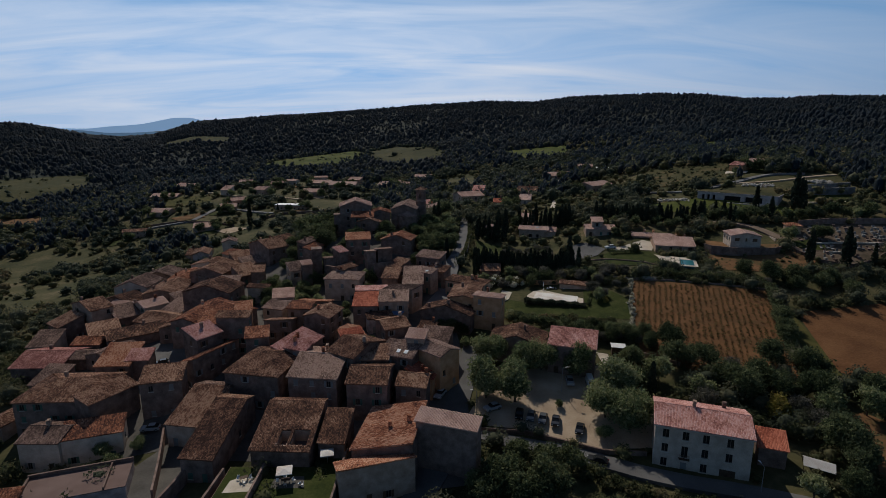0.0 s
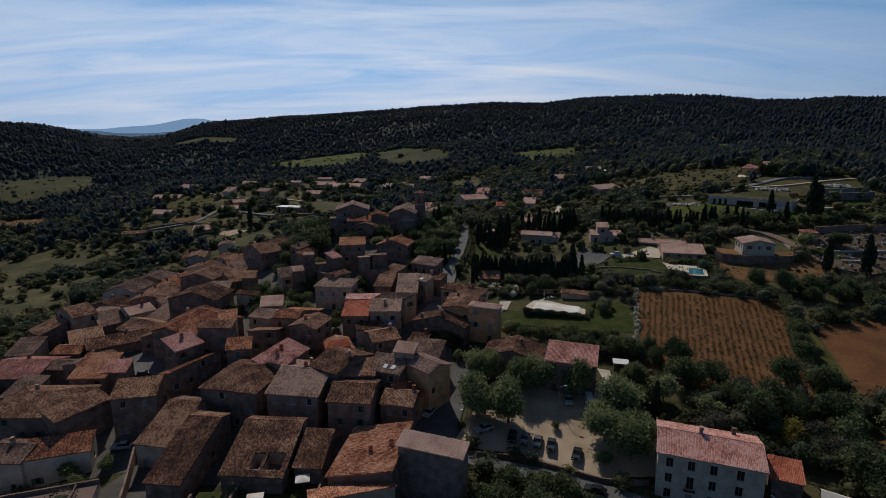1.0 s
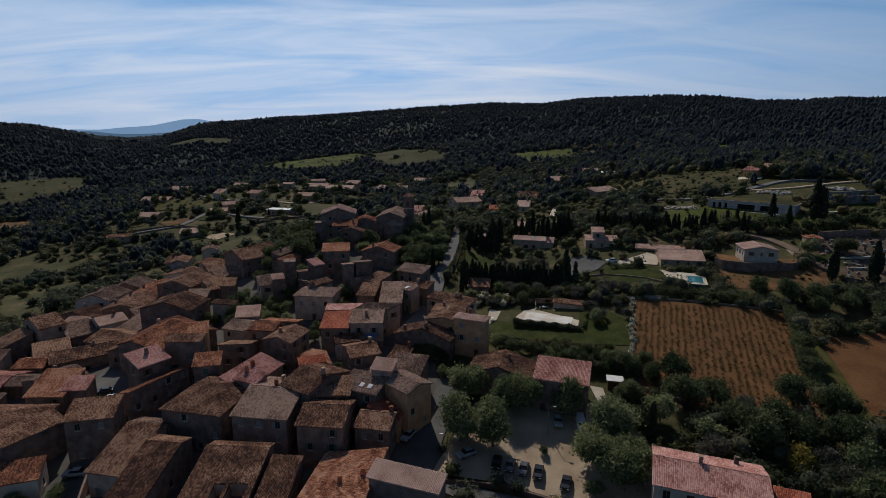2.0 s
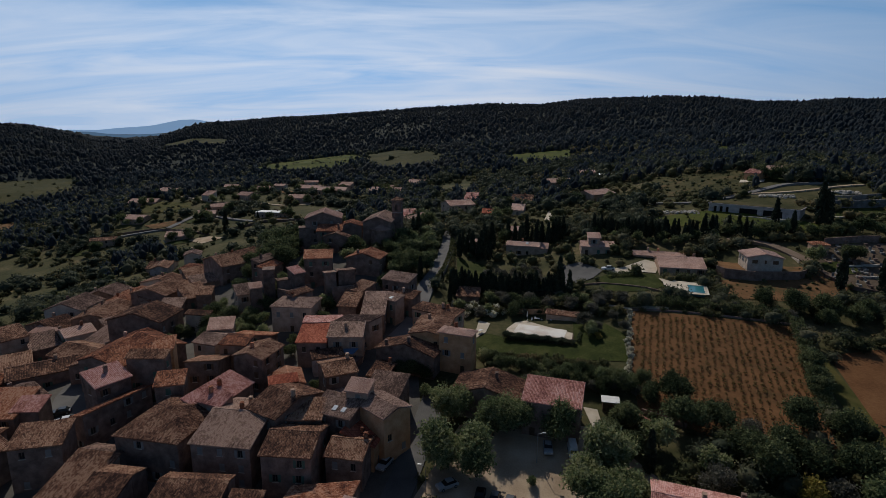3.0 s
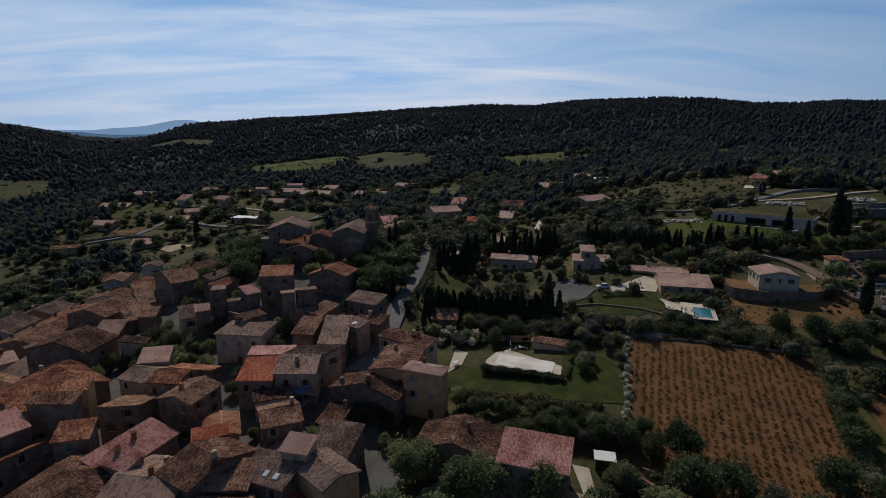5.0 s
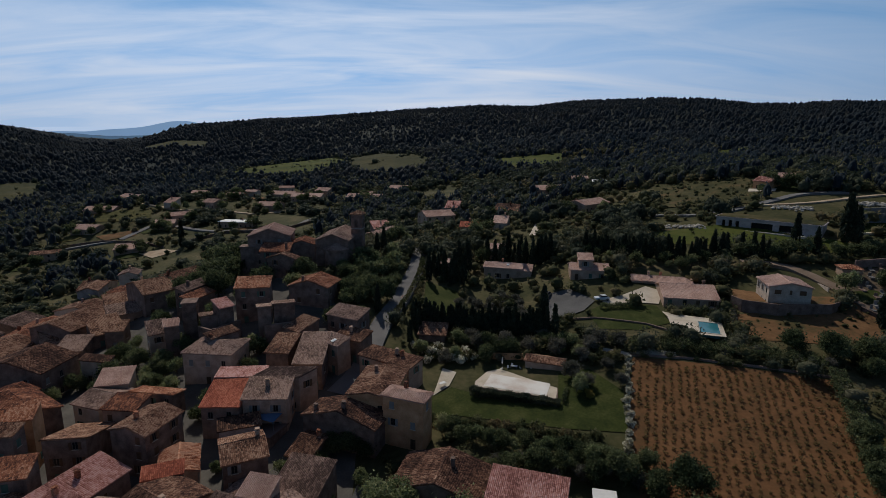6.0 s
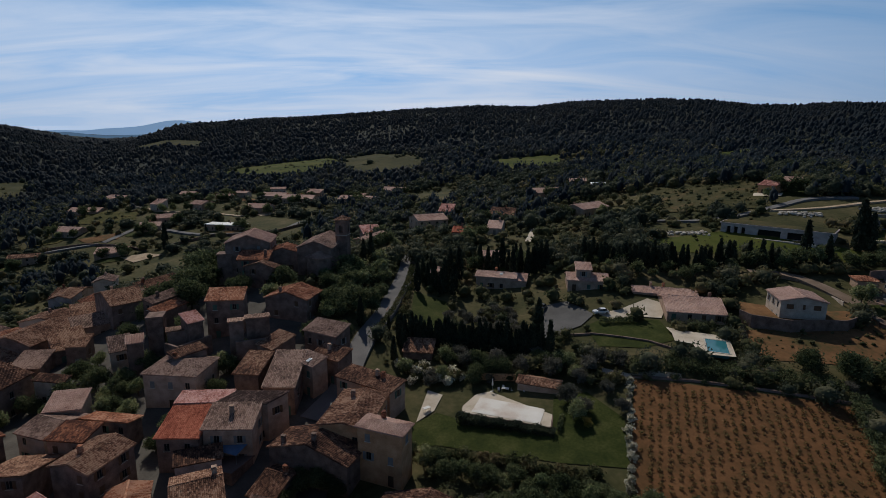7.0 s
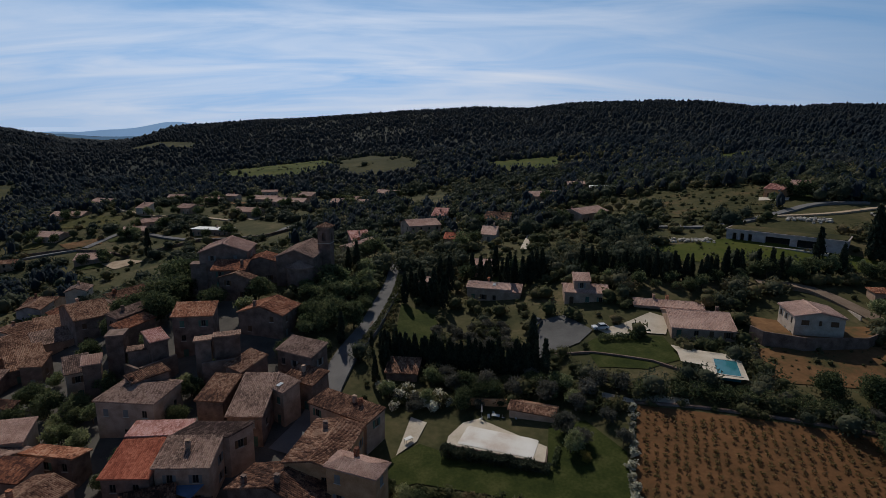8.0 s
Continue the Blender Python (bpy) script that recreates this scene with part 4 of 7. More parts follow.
house("villa", 168.0, 310.6, 7.3, 11.3, -54.2, 35.2, "gable", "pink", "ochre", "ochre rendered house with pale gabled tile roof", coarse=True, group="villas")
house("villa", 178.4, 314.1, 6.9, 10.7, -24.0, 36.8, "gable", "pale", "cream", "cream rendered house with pale gabled tile roof", coarse=True, group="villas")
house("gatehouse", 140.2, 215.8, 5.0, 5.0, -16.0, 17.6, "hip", "rust", "cream", "small cream gatehouse with rust-red hipped tile roof", chimneys=0, group="outbuildings")
house("villa", 85.6, 404.9, 19.9, 14.0, 21.3, 21.7, "gable", "pale", "cream", "cream rendered house with pale gabled tile roof", coarse=True, group="villas")
house("village_house", -89.7, 210.3, 15.3, 13.5, 80.6, 1.0, "gable", "brown", "stone", "rough stone house with weathered brown gabled tile roof", chimneys=0, openings=False)
house("village_house", -37.8, 133.9, 14.2, 6.3, 72.0, 0.2, "shed", "pink", "stone", "rough stone house with pinkish single-slope tile roof")
house("village_house", -3.8, 149.1, 4.7, 9.6, -20.8, -0.5, "gable", "brown", "stone", "rough stone house with weathered brown gabled tile roof")
house("village_house", -91.2, 186.4, 8.7, 6.9, 52.3, -3.8, "shed", "grey", "stone", "rough stone house with grey-brown single-slope tile roof", chimneys=0)
house("village_house", -85.8, 194.9, 7.1, 7.0, 39.8, -2.2, "gable", "brown", "stone", "rough stone house with weathered brown gabled tile roof", chimneys=0)
house("village_house", -121.0, 156.9, 7.0, 8.1, 7.6, -8.4, "shed", "grey", "cream", "cream rendered house with grey-brown single-slope tile roof", chimneys=0)
house("village_house", -80.0, 186.3, 7.4, 7.7, 84.5, -1.4, "gable", "rust", "stone", "rough stone house with rust-brown gabled tile roof", chimneys=0)
house("village_house", -10.8, 132.2, 9.3, 7.5, 71.7, -0.1, "gable", "grey", "stone", "rough stone house with grey-brown gabled tile roof", chimneys=0)
house("village_house", -106.4, 162.1, 8.5, 8.1, 38.2, -7.2, "shed", "brown", "stone", "rough stone house with weathered brown single-slope tile roof", chimneys=0)
house("village_house", -79.0, 195.1, 6.8, 6.7, 6.5, -0.7, "shed", "grey", "stone", "rough stone house with grey-brown single-slope tile roof", chimneys=0)
house("village_house", -86.3, 228.7, 8.5, 7.8, 39.3, 1.0, "shed", "brown", "stone", "rough stone house with weathered brown single-slope tile roof", chimneys=0)
house("village_house", -76.2, 204.4, 7.7, 8.9, 43.6, 0.9, "shed", "brown", "stone", "rough stone house with weathered brown single-slope tile roof", chimneys=0)
house("village_house", -64.6, 147.6, 8.8, 7.1, 21.8, 2.1, "shed", "rust", "cream", "cream rendered house with rust-brown single-slope tile roof", chimneys=0)
house("village_house", -25.2, 142.0, 8.2, 6.0, -67.4, 0.4, "gable", "rust", "cream", "cream rendered house with rust-brown gabled tile roof", chimneys=0)
house("village_house", -106.3, 155.7, 8.2, 7.0, 2.7, -7.4, "gable", "rust", "stone", "rough stone house with rust-brown gabled tile roof", chimneys=0)
house("village_house", -107.0, 174.6, 7.3, 8.1, 48.2, -5.6, "shed", "grey", "stone", "rough stone house with grey-brown single-slope tile roof", chimneys=0)
house("village_house", -74.5, 236.8, 9.5, 6.3, -39.1, 4.8, "gable", "grey", "stone", "rough stone house with grey-brown gabled tile roof", chimneys=0)
house("village_house", -88.9, 176.3, 8.0, 7.8, -20.0, -4.1, "shed", "grey", "stone", "rough stone house with grey-brown single-slope tile roof", chimneys=0)
house("village_house", -80.2, 156.5, 7.4, 7.6, -95.1, -2.7, "gable", "brown", "stone", "rough stone house with weathered brown gabled tile roof", chimneys=0)
house("village_house", -101.4, 144.6, 6.7, 6.4, 2.2, -7.2, "gable", "grey", "stone", "rough stone house with grey-brown gabled tile roof", chimneys=0)
house("village_house", -2.1, 135.1, 7.7, 8.5, -15.2, 0.7, "shed", "grey", "stone", "rough stone house with grey-brown single-slope tile roof", chimneys=0)
house("village_house", -77.5, 216.2, 9.0, 6.3, 43.4, 2.2, "shed", "grey", "cream", "cream rendered house with grey-brown single-slope tile roof", chimneys=0)
house("village_house", -101.4, 131.4, 6.7, 7.6, -3.2, -8.2, "shed", "grey", "stone", "rough stone house with grey-brown single-slope tile roof", chimneys=0)
house("village_house", -121.6, 167.1, 7.6, 7.6, -33.5, -5.8, "shed", "brown", "stone", "rough stone house with weathered brown single-slope tile roof", chimneys=0)
house("village_house", -109.5, 274.9, 8.0, 6.9, 108.0, -1.05, "gable", "grey", "white", "small whitewashed house with grey-brown gabled tile roof", fall=0.35, openings=False)
house("village_house", -101.0, 233.3, 9.6, 15.2, 84.6, -2.5, "gable", "brown", "white", "whitewashed house with weathered brown gabled tile roof", fall=0.23)
house("village_house", -69.6, 199.3, 4.6, 4.8, 9.8, 3.0, "shed", "brown", "stone", "rough stone house with weathered brown single-slope tile roof", chimneys=0)
house("village_house", -53.2, 189.6, 4.4, 4.2, 36.0, 6.0, "shed", "grey", "cream", "cream rendered house with steep grey-brown tile roof", fall=0.55, chimneys=0)
house("village_house", -48.3, 187.5, 3.3, 3.1, 27.8, 8.6, "shed", "pale", "stone", "narrow stone house with pale single-slope tile roof", chimneys=0, openings=False)
house("village_house", -37.1, 192.6, 3.5, 4.3, 47.0, 12.1, "shed", "pink", "stone", "tall narrow stone house with pinkish single-slope tile roof", chimneys=0, openings=False)
house("village_house", -53.3, 210.9, 10.5, 3.2, 74.2, 11.7, "shed", "grey", "stone", "rough stone house with grey-brown single-slope tile roof", chimneys=1)
house("village_house", -50.2, 207.2, 10.0, 3.2, 74.2, 10.2, "shed", "rust", "stone", "low stone house with rust-brown single-slope tile roof", chimneys=0, openings=False)
house("village_house", -77.0, 253.2, 16.0, 4.5, 65.9, 4.0, "shed", "brown", "stone", "long stone house with weathered brown single-slope tile roof", chimneys=2)
house("village_house", -96.7, 250.5, 10.3, 9.8, -38.0, -2.0, "gable", "rust", "cream", "cream rendered house with rust-brown gabled tile roof", fall=0.27)
house("village_house", -88.3, 238.1, 7.0, 6.6, 28.6, -1.0, "shed", "brown", "cream", "cream rendered house with weathered brown single-slope tile roof", fall=0.24)
house("village_house", -120.4, 266.7, 12.0, 7.3, 105.8, -5.0, "gable", "brown", "grey", "grey rendered house with weathered brown gabled tile roof", fall=0.33, openings=False)
house("village_house", -17.2, 209.5, 9.2, 11.6, 79.0, 13.6, "gable", "rust", "stone", "tall rough stone house with rust-brown gabled tile roof", fall=0.32)
house("village_house", -31.9, 201.3, 8.8, 5.5, 9.4, 15.1, "shed", "rust", "stone", "tall rough stone house with rust-brown single-slope tile roof", chimneys=0)
house("village_house", -4.2, 190.2, 9.3, 5.2, -26.7, 10.7, "shed", "grey", "stone", "tall rough stone house with grey-brown single-slope tile roof", chimneys=0, fall=0.27)
house("village_house", -15.7, 188.3, 5.6, 6.4, -36.0, 8.1, "shed", "brown", "stone", "rough stone house with weathered brown single-slope tile roof", fall=0.25, chimneys=0)
house("village_house", -21.6, 193.4, 5.2, 4.9, 21.0, 13.1, "away", "grey", "stone", "tall bare stone house with low grey roof", fall=0.15, chimneys=0, openings=False)
house("village_house", -26.2, 191.8, 3.2, 4.6, 21.0, 12.6, "away", "grey", "stone", "narrow bare stone house with low grey roof", fall=0.15, chimneys=0, openings=False)
house("village_house", -17.2, 177.5, 5.2, 8.0, -5.8, 7.1, "shed", "brown", "stone", "rough stone house with mossy brown single-slope tile roof", fall=0.21, chimneys=0)
house("village_house", -9.8, 175.3, 6.2, 11.4, 1.1, 6.2, "shed", "grey", "stone", "rough stone house with grey-brown single-slope tile roof", fall=0.27, chimneys=0)
house("village_house", -5.4, 178.4, 6.2, 4.0, -37.0, 8.2, "shed", "grey", "cream", "cream rendered house with grey-brown single-slope tile roof", fall=0.21, skylights=1, chimneys=1)
house("village_house", -1.8, 183.2, 7.5, 5.0, -27.0, 7.6, "shed", "brown", "stone", "rough stone house with weathered brown single-slope tile roof", fall=0.2, chimneys=1)
house("village_house", -23.1, 158.5, 7.3, 8.3, 1.9, 4.0, "shed", "orange", "stone", "rough stone house with bright orange single-slope tile roof", fall=0.23, chimneys=0)
house("village_house", -22.4, 165.2, 9.6, 4.2, 5.0, 6.1, "shed", "pink", "cream", "cream rendered house with low pinkish tile roof", fall=0.08, chimneys=0)
house("village_house", -14.9, 159.0, 8.6, 6.2, 2.0, 4.9, "shed", "grey", "cream", "cream rendered house with grey-brown single-slope tile roof", fall=0.28, chimneys=1)
house("village_house", -12.7, 163.7, 9.3, 3.0, 0.0, 6.6, "shed", "grey", "cream", "cream rendered house with grey-brown single-slope tile roof", fall=0.28, skew=1.0, chimneys=0)
house("village_house", 1.7, 153.7, 6.6, 15.4, 69.6, 3.1, "gable", "brown", "stone", "rough stone house with mossy brown gabled tile roof", fall=0.3, openings=False, chimneys=2)
house("village_house", 7.0, 161.0, 13.0, 8.6, 79.5, 6.3, "gable", "brown", "ochre", "ochre rendered house with weathered brown gabled tile roof", fall=0.18, chimneys=1)
house("village_house", 8.2, 173.4, 14.0, 5.2, -31.8, 6.2, "shed", "brown", "cream", "long cream rendered house with weathered brown tile roof", fall=0.12, chimneys=2)
house("village_house", -51.0, 167.6, 6.2, 5.8, 14.0, 3.2, "shed", "pale", "cream", "cream rendered house with pale single-slope tile roof", fall=0.25, chimneys=0)
house("village_house", -50.4, 162.3, 6.9, 8.9, -18.0, 1.8, "gable", "grey", "white", "whitewashed house with grey-brown gabled tile roof", fall=0.25, chimneys=0)
house("village_house", -42.7, 157.1, 6.8, 5.0, -5.7, 3.0, "shed", "rust", "cream", "cream rendered house with rust-brown single-slope tile roof", fall=0.17, chimneys=1)
house("village_house", -39.5, 162.6, 9.5, 4.0, -8.0, 3.4, "away", "rust", "stone", "rough stone house with rust-brown tile roof falling away", fall=0.2, chimneys=1)
house("village_house", -28.7, 123.2, 11.4, 17.1, -6.9, 0.1, "gable", "grey", "stone", "rough stone house with grey-brown gabled tile roof", fall=0.26, chimneys=2)
house("village_house", -16.6, 117.1, 9.0, 10.7, -4.0, 0.1, "gable", "brown", "stone", "rough stone house with mossy brown gabled tile roof", fall=0.3)
house("village_house", -10.3, 125.5, 8.5, 5.4, -22.7, 1.8, "shed", "grey", "stone", "rough stone house with grey-brown single-slope tile roof", fall=0.33, skylights=2)
house("village_house", -32.8, 180.6, 7.1, 3.0, 55.0, 9.0, "shed", "brown", "stone", "narrow stone house with weathered brown single-slope tile roof", fall=0.2, chimneys=0, openings=False)
house("village_house", -21.3, 127.2, 8.1, 12.6, -30.9, 2.6, "gable", "brown", "stone", "rough stone house with weathered brown gabled tile roof")
house("village_house", -72.8, 157.5, 19.5, 8.0, 82.0, 1.2, "gable", "rust", "stone", "rough stone house with rust-brown gabled tile roof")
house("village_house", -64.5, 158.0, 14.0, 8.5, -34.0, 2.0, "gable", "rust", "stone", "rough stone wing with rust-brown roof of the long house", chimneys=1)
house("village_house", -118.9, 206.0, 13.0, 12.4, 91.0, -3.8, "gable", "grey", "white", "long whitewashed house with grey-brown gabled tile roof", fall=0.38)
house("village_house", -117.6, 223.0, 11.0, 12.0, 91.0, -4.3, "gable", "grey", "stone", "rough stone house with grey-brown gabled tile roof", fall=0.33)
house("village_house", -102.8, 197.6, 16.6, 12.5, 93.6, -3.3, "gable", "brown", "stone", "long stone house with weathered brown gabled tile roof", fall=0.28, chimneys=2)
house("village_house", -103.9, 214.4, 16.6, 12.0, 93.6, -3.5, "gable", "rust", "cream", "long cream rendered house with rust-brown gabled tile roof", fall=0.27, chimneys=2)
house("village_house", -79.6, 134.4, 5.5, 4.6, 6.0, -3.4, "shed", "pink", "stone", "small stone house with pinkish single-slope tile roof", chimneys=0, openings=False)
house("village_house", -53.0, 118.8, 8.2, 3.4, -9.0, -2.9, "away", "grey", "stone", "back slope of an old stone house with grey-brown tiles", over=0.2, chimneys=1, openings=False)
house("village_house", -46.0, 111.5, 6.6, 3.6, -5.7, -2.4, "away", "brown", "stone", "back slope of an old stone house with mossy brown tiles", over=0.2, chimneys=0, openings=False)
house("village_house", -31.2, 109.2, 11.5, 2.4, -2.7, -2.1, "away", "brown", "stone", "narrow back slope of an old stone house with brown tiles", over=0.2, chimneys=0, openings=False)
house("villa_tower", 64.5, 226.0, 4.2, 4.2, -7.0, 17.4, "shed", "pale", "cream", "cream square tower of a villa with pale tile roof", chimneys=0, group="villas")
house("villa", -178.1, 496.8, 11.0, 9.8, 6.4, 8.0, "gable", "pale", "cream", "cream rendered villa with pale gabled tile roof among trees", coarse=True, group="villas")
house("villa", -176.2, 446.6, 7.2, 8.9, -8.4, 6.4, "shed", "pale", "white", "whitewashed villa with pale single-slope tile roof among trees", coarse=True, group="villas")
house("villa", -146.8, 489.8, 12.5, 8.4, 8.6, 7.3, "gable", "pale", "cream", "cream rendered villa with pale gabled tile roof among trees", coarse=True, group="villas")
house("villa", -203.5, 355.2, 14.1, 7.8, 23.6, -10.9, "gable", "brown", "cream", "cream rendered villa with weathered brown gabled tile roof among trees", coarse=True, group="villas")
house("villa", -138.9, 506.2, 9.9, 7.5, -9.8, 8.1, "gable", "pale", "white", "whitewashed villa with pale gabled tile roof among trees", coarse=True, group="villas")
house("villa", -44.1, 489.8, 16.2, 7.4, 18.4, 8.7, "gable", "pale", "cream", "cream rendered villa with pale gabled tile roof among trees", coarse=True, group="villas")
house("villa", 24.4, 372.9, 7.6, 9.9, -10.8, 13.8, "shed", "pink", "cream", "cream rendered villa with pinkish single-slope tile roof among trees", coarse=True, group="villas")
house("villa", 51.8, 336.1, 11.8, 8.6, -16.5, 17.4, "shed", "brown", "grey", "grey rendered villa with weathered brown single-slope tile roof among trees", coarse=True, group="villas")
house("villa", -9.8, 309.7, 8.2, 9.8, 21.3, 12.0, "shed", "pink", "stone", "rough stone villa with pinkish single-slope tile roof among trees", coarse=True, group="villas")
house("villa", 30.5, 287.5, 7.0, 9.7, -8.5, 17.6, "gable", "orange", "cream", "cream rendered villa with bright orange gabled tile roof among trees", coarse=True, group="villas")
house("villa", 39.5, 254.8, 7.0, 7.4, -12.3, 15.0, "gable", "pale", "cream", "cream rendered villa with pale gabled tile roof among trees", coarse=True, group="villas")
house("villa", 107.8, 418.7, 10.0, 7.9, -6.6, 27.4, "gable", "pale", "cream", "cream rendered villa with pale gabled tile roof among trees", coarse=True, group="villas")
house("villa", -118.9, 534.3, 12.4, 7.9, 14.0, 8.6, "gable", "pale", "white", "whitewashed villa with pale gabled tile roof among trees", coarse=True, group="villas")
house("villa", -81.1, 507.2, 11.4, 7.2, -17.4, 8.7, "shed", "pale", "cream", "cream rendered villa with pale single-slope tile roof among trees", coarse=True, group="villas")
VILLAS = [(-157, 360), (-207, 400), (-225, 444), (-223, 482), (-110, 398), (-110, 497), (-88, 485), (-106, 446), (-149, 453), (-159, 403), (-158, 420), (-41, 473), (-17, 507), (-6, 278), (118, 398), (91, 329), (168, 311), (178, 314), (138, 215), (86, 405), (-178, 497), (-176, 447), (-147, 490), (-204, 355), (-139, 506), (-44, 490), (24, 373), (52, 336), (-10, 310), (30, 288), (40, 255), (108, 419), (-119, 534), (-81, 507)]
yard_rng = random.Random(14)
for vx, vy in VILLAS:
    if yard_rng.random() < 0.75:
        dx, dy, r = yard_rng.uniform(-9, 9), yard_rng.uniform(-13, -8), yard_rng.uniform(3.5, 6.5)
        patch("yard", [(vx + dx + r * 1.3 * math.cos(t), vy + dy + r * math.sin(t)) for t in (0.3, 1.2, 2.4, 3.4, 4.3, 5.5)], yard_rng.choice((gravel, earth_dry, lawn_mat, meadow)), "small yard or garden plot beside a villa", "yard", lift=0.35)

# ---- the tall white house by the car park ----
white_house = house("white_house", 51.9, 100.0, 17.2, 11.4, -19.4, -1.3, "gable", "pink", "white", "three-storey white rendered house with pinkish tile roof", storeys=3, chimneys=2, base=-10.9, openings=False, group="houses by the car park")


def add_window(thing, p, turn, material_index, shutters=True):
    win = part("window", window_frame_mesh, thing, "", p, turn)
    part("pane", pane_mesh, win)
    part("sill", sill_mesh, win)
    if shutters:
        part("shutter", shutter_meshes[material_index], win, "", (-0.26, 0.03, 0))
        part("shutter", shutter_meshes[material_index], win, "", (0.26, 0.03, 0))
    return win


# its front wall again, with openings
for child in list(white_house.children):
    if child.name.startswith("wall"):
        bpy.data.objects.remove(child)
v, f = [], []
hw, hd, top = 8.6, 5.7, 9.6
cols = (2.0, 5.6, 9.2, 13.4)
rows = (0.9, 4.0, 7.1)
holes = []
for i, u in enumerate(cols):
    for j, zb in enumerate(rows):
        if i == 1 and j == 0:
            holes.append((u - 0.55, u + 0.55, 0.15, 2.3))
        elif i == 1 and j == 1:
            holes.append((u - 0.57, u + 0.57, 3.35, 5.8))
        elif i == 3 and j == 0:
            holes.append((u - 1.4, u + 1.4, 0.05, 2.35))
        else:
            holes.append((u - 0.57, u + 0.57, zb, zb + 1.8))
facade(v, f, (-hw, -hd, 0), (1, 0, 0), 2 * hw, 0, top, holes)
facade(v, f, (hw, -hd, 0), (0, 1, 0), 2 * hd, 0, top, [])
facade(v, f, (hw, hd, 0), (-1, 0, 0), 2 * hw, 0, top, [])
facade(v, f, (-hw, hd, 0), (0, -1, 0), 2 * hd, 0, top, [])
for sx in (-hw, hw):
    n = len(v)
    v += [(sx, -hd, top), (sx, hd, top), (sx, 0, top + 0.3 * hd)]
    f.append((n, n + 1, n + 2))
part("wall", mesh_of("wall", v, f, WALLS["white"]), white_house)
for i, u in enumerate(cols):
    for j, zb in enumerate(rows):
        if (i, j) in ((1, 0), (3, 0)):
            continue
        tall = (i, j) == (1, 1)
        win = add_window(white_house, (-hw + u, -hd, 3.35 if tall else zb), 0, 0, False)
        win.scale = (1.4, 1, (2.45 if tall else 1.8) / WIN_H)
part("door", door_meshes[2], white_house, "", (-hw + cols[1], -hd, 0.15))
part("garage_door", boxes_mesh("garage_door", [((-1.4, 0.14, 0.05), (1.4, 0.2, 2.35)), ((-1.3, 0.11, 0.2), (-0.05, 0.14, 2.6)), ((0.05, 0.11, 0.2), (1.3, 0.14, 2.6))], wood_dark), white_house, "wide dark wooden garage door", (-hw + cols[3], -hd, 0))
bars = [((-0.95, -0.75, 0), (0.95, 0.0, 0.12)), ((-0.95, -0.75, 1.0), (0.95, -0.7, 1.05))] + [((-0.93 + k * 0.185, -0.74, 0.12), (-0.9 + k * 0.185, -0.71, 1.0)) for k in range(11)]
part("balcony", boxes_mesh("balcony", bars, wood_dark), white_house, "small balcony with dark iron railing", (-hw + cols[1], -hd, 3.2))
part("gutter", boxes_mesh("gutter", [((-hw - 0.3, -hd - 0.5, top - 0.12), (hw + 0.3, -hd - 0.36, top - 0.02)), ((-hw - 0.02, -hd - 0.1, 0.3), (-hw + 0.08, -hd - 0.01, top - 0.1))], pale_stone), white_house)
house("shed", 65.0, 97.3, 4.8, 5.0, -22.0, -5.2, "shed", "orange", "stone", "low stone lean-to with bright orange tile roof", chimneys=0, base=-11.0, openings=False, group="outbuildings")


for u, wide in ((-3.0, 1.5), (0.1, 0.5), (3.0, 1.5)):      # gable windows of the white villa
    win = add_window(white_villa, (4.98, u, 16.7 - white_villa.matrix_basis.translation.z - 1.9), 90, 1, True)
    win.scale = (wide, 1, 0.8)




# ---- castle and church on the mound ----
def block(name, x, y, w, d, turn, top, roof_kind, tiles, label, **more):
    return house(name, x, y, w, d, turn, top, roof_kind, tiles, "stone", label, group="castle and church", **more)


block("castle_house", -38.5, 239.6, 12.1, 13.4, 98.0, 22.5, "gable", "pale", "tall rough stone castle house with pale gabled roof", chimneys=1, fall=0.36)
block("castle_house", -34.0, 229.3, 9.0, 5.5, 4.0, 18.9, "shed", "rust", "lower castle range with rust tile roof", chimneys=1)
block("castle_house", -30.6, 225.0, 3.0, 9.4, 80.0, 17.4, "gable", "brown", "stone castle range with dark gabled roof", chimneys=0)
block("castle_tower", -44.9, 234.3, 4.4, 4.0, 10.0, 19.0, "flat", WALLS["stone"], "square rough stone castle turret", chimneys=0, openings=False)
block("castle_tower", -45.8, 193.0, 3.4, 4.0, 16.0, 12.9, "flat", WALLS["stone"], "square rough stone tower among the village roofs", chimneys=0, openings=False)
block("castle_house", -27.8, 239.0, 8.0, 9.0, 95.0, 19.4, "gable", "rust", "stone castle wing with rust tile roof", chimneys=0)
block("ruined_house", -40.2, 192.9, 5.8, 4.2, 27.0, 9.8, "away", "grey", "roofless-looking bare stone house with low grey roof", chimneys=0, fall=0.1)

church = block("church", -16.2, 241.5, 18.0, 10.8, -94.0, 21.4, "gable", "grey", "old stone church with grey tile roof", chimneys=0, openings=False, fall=0.38)
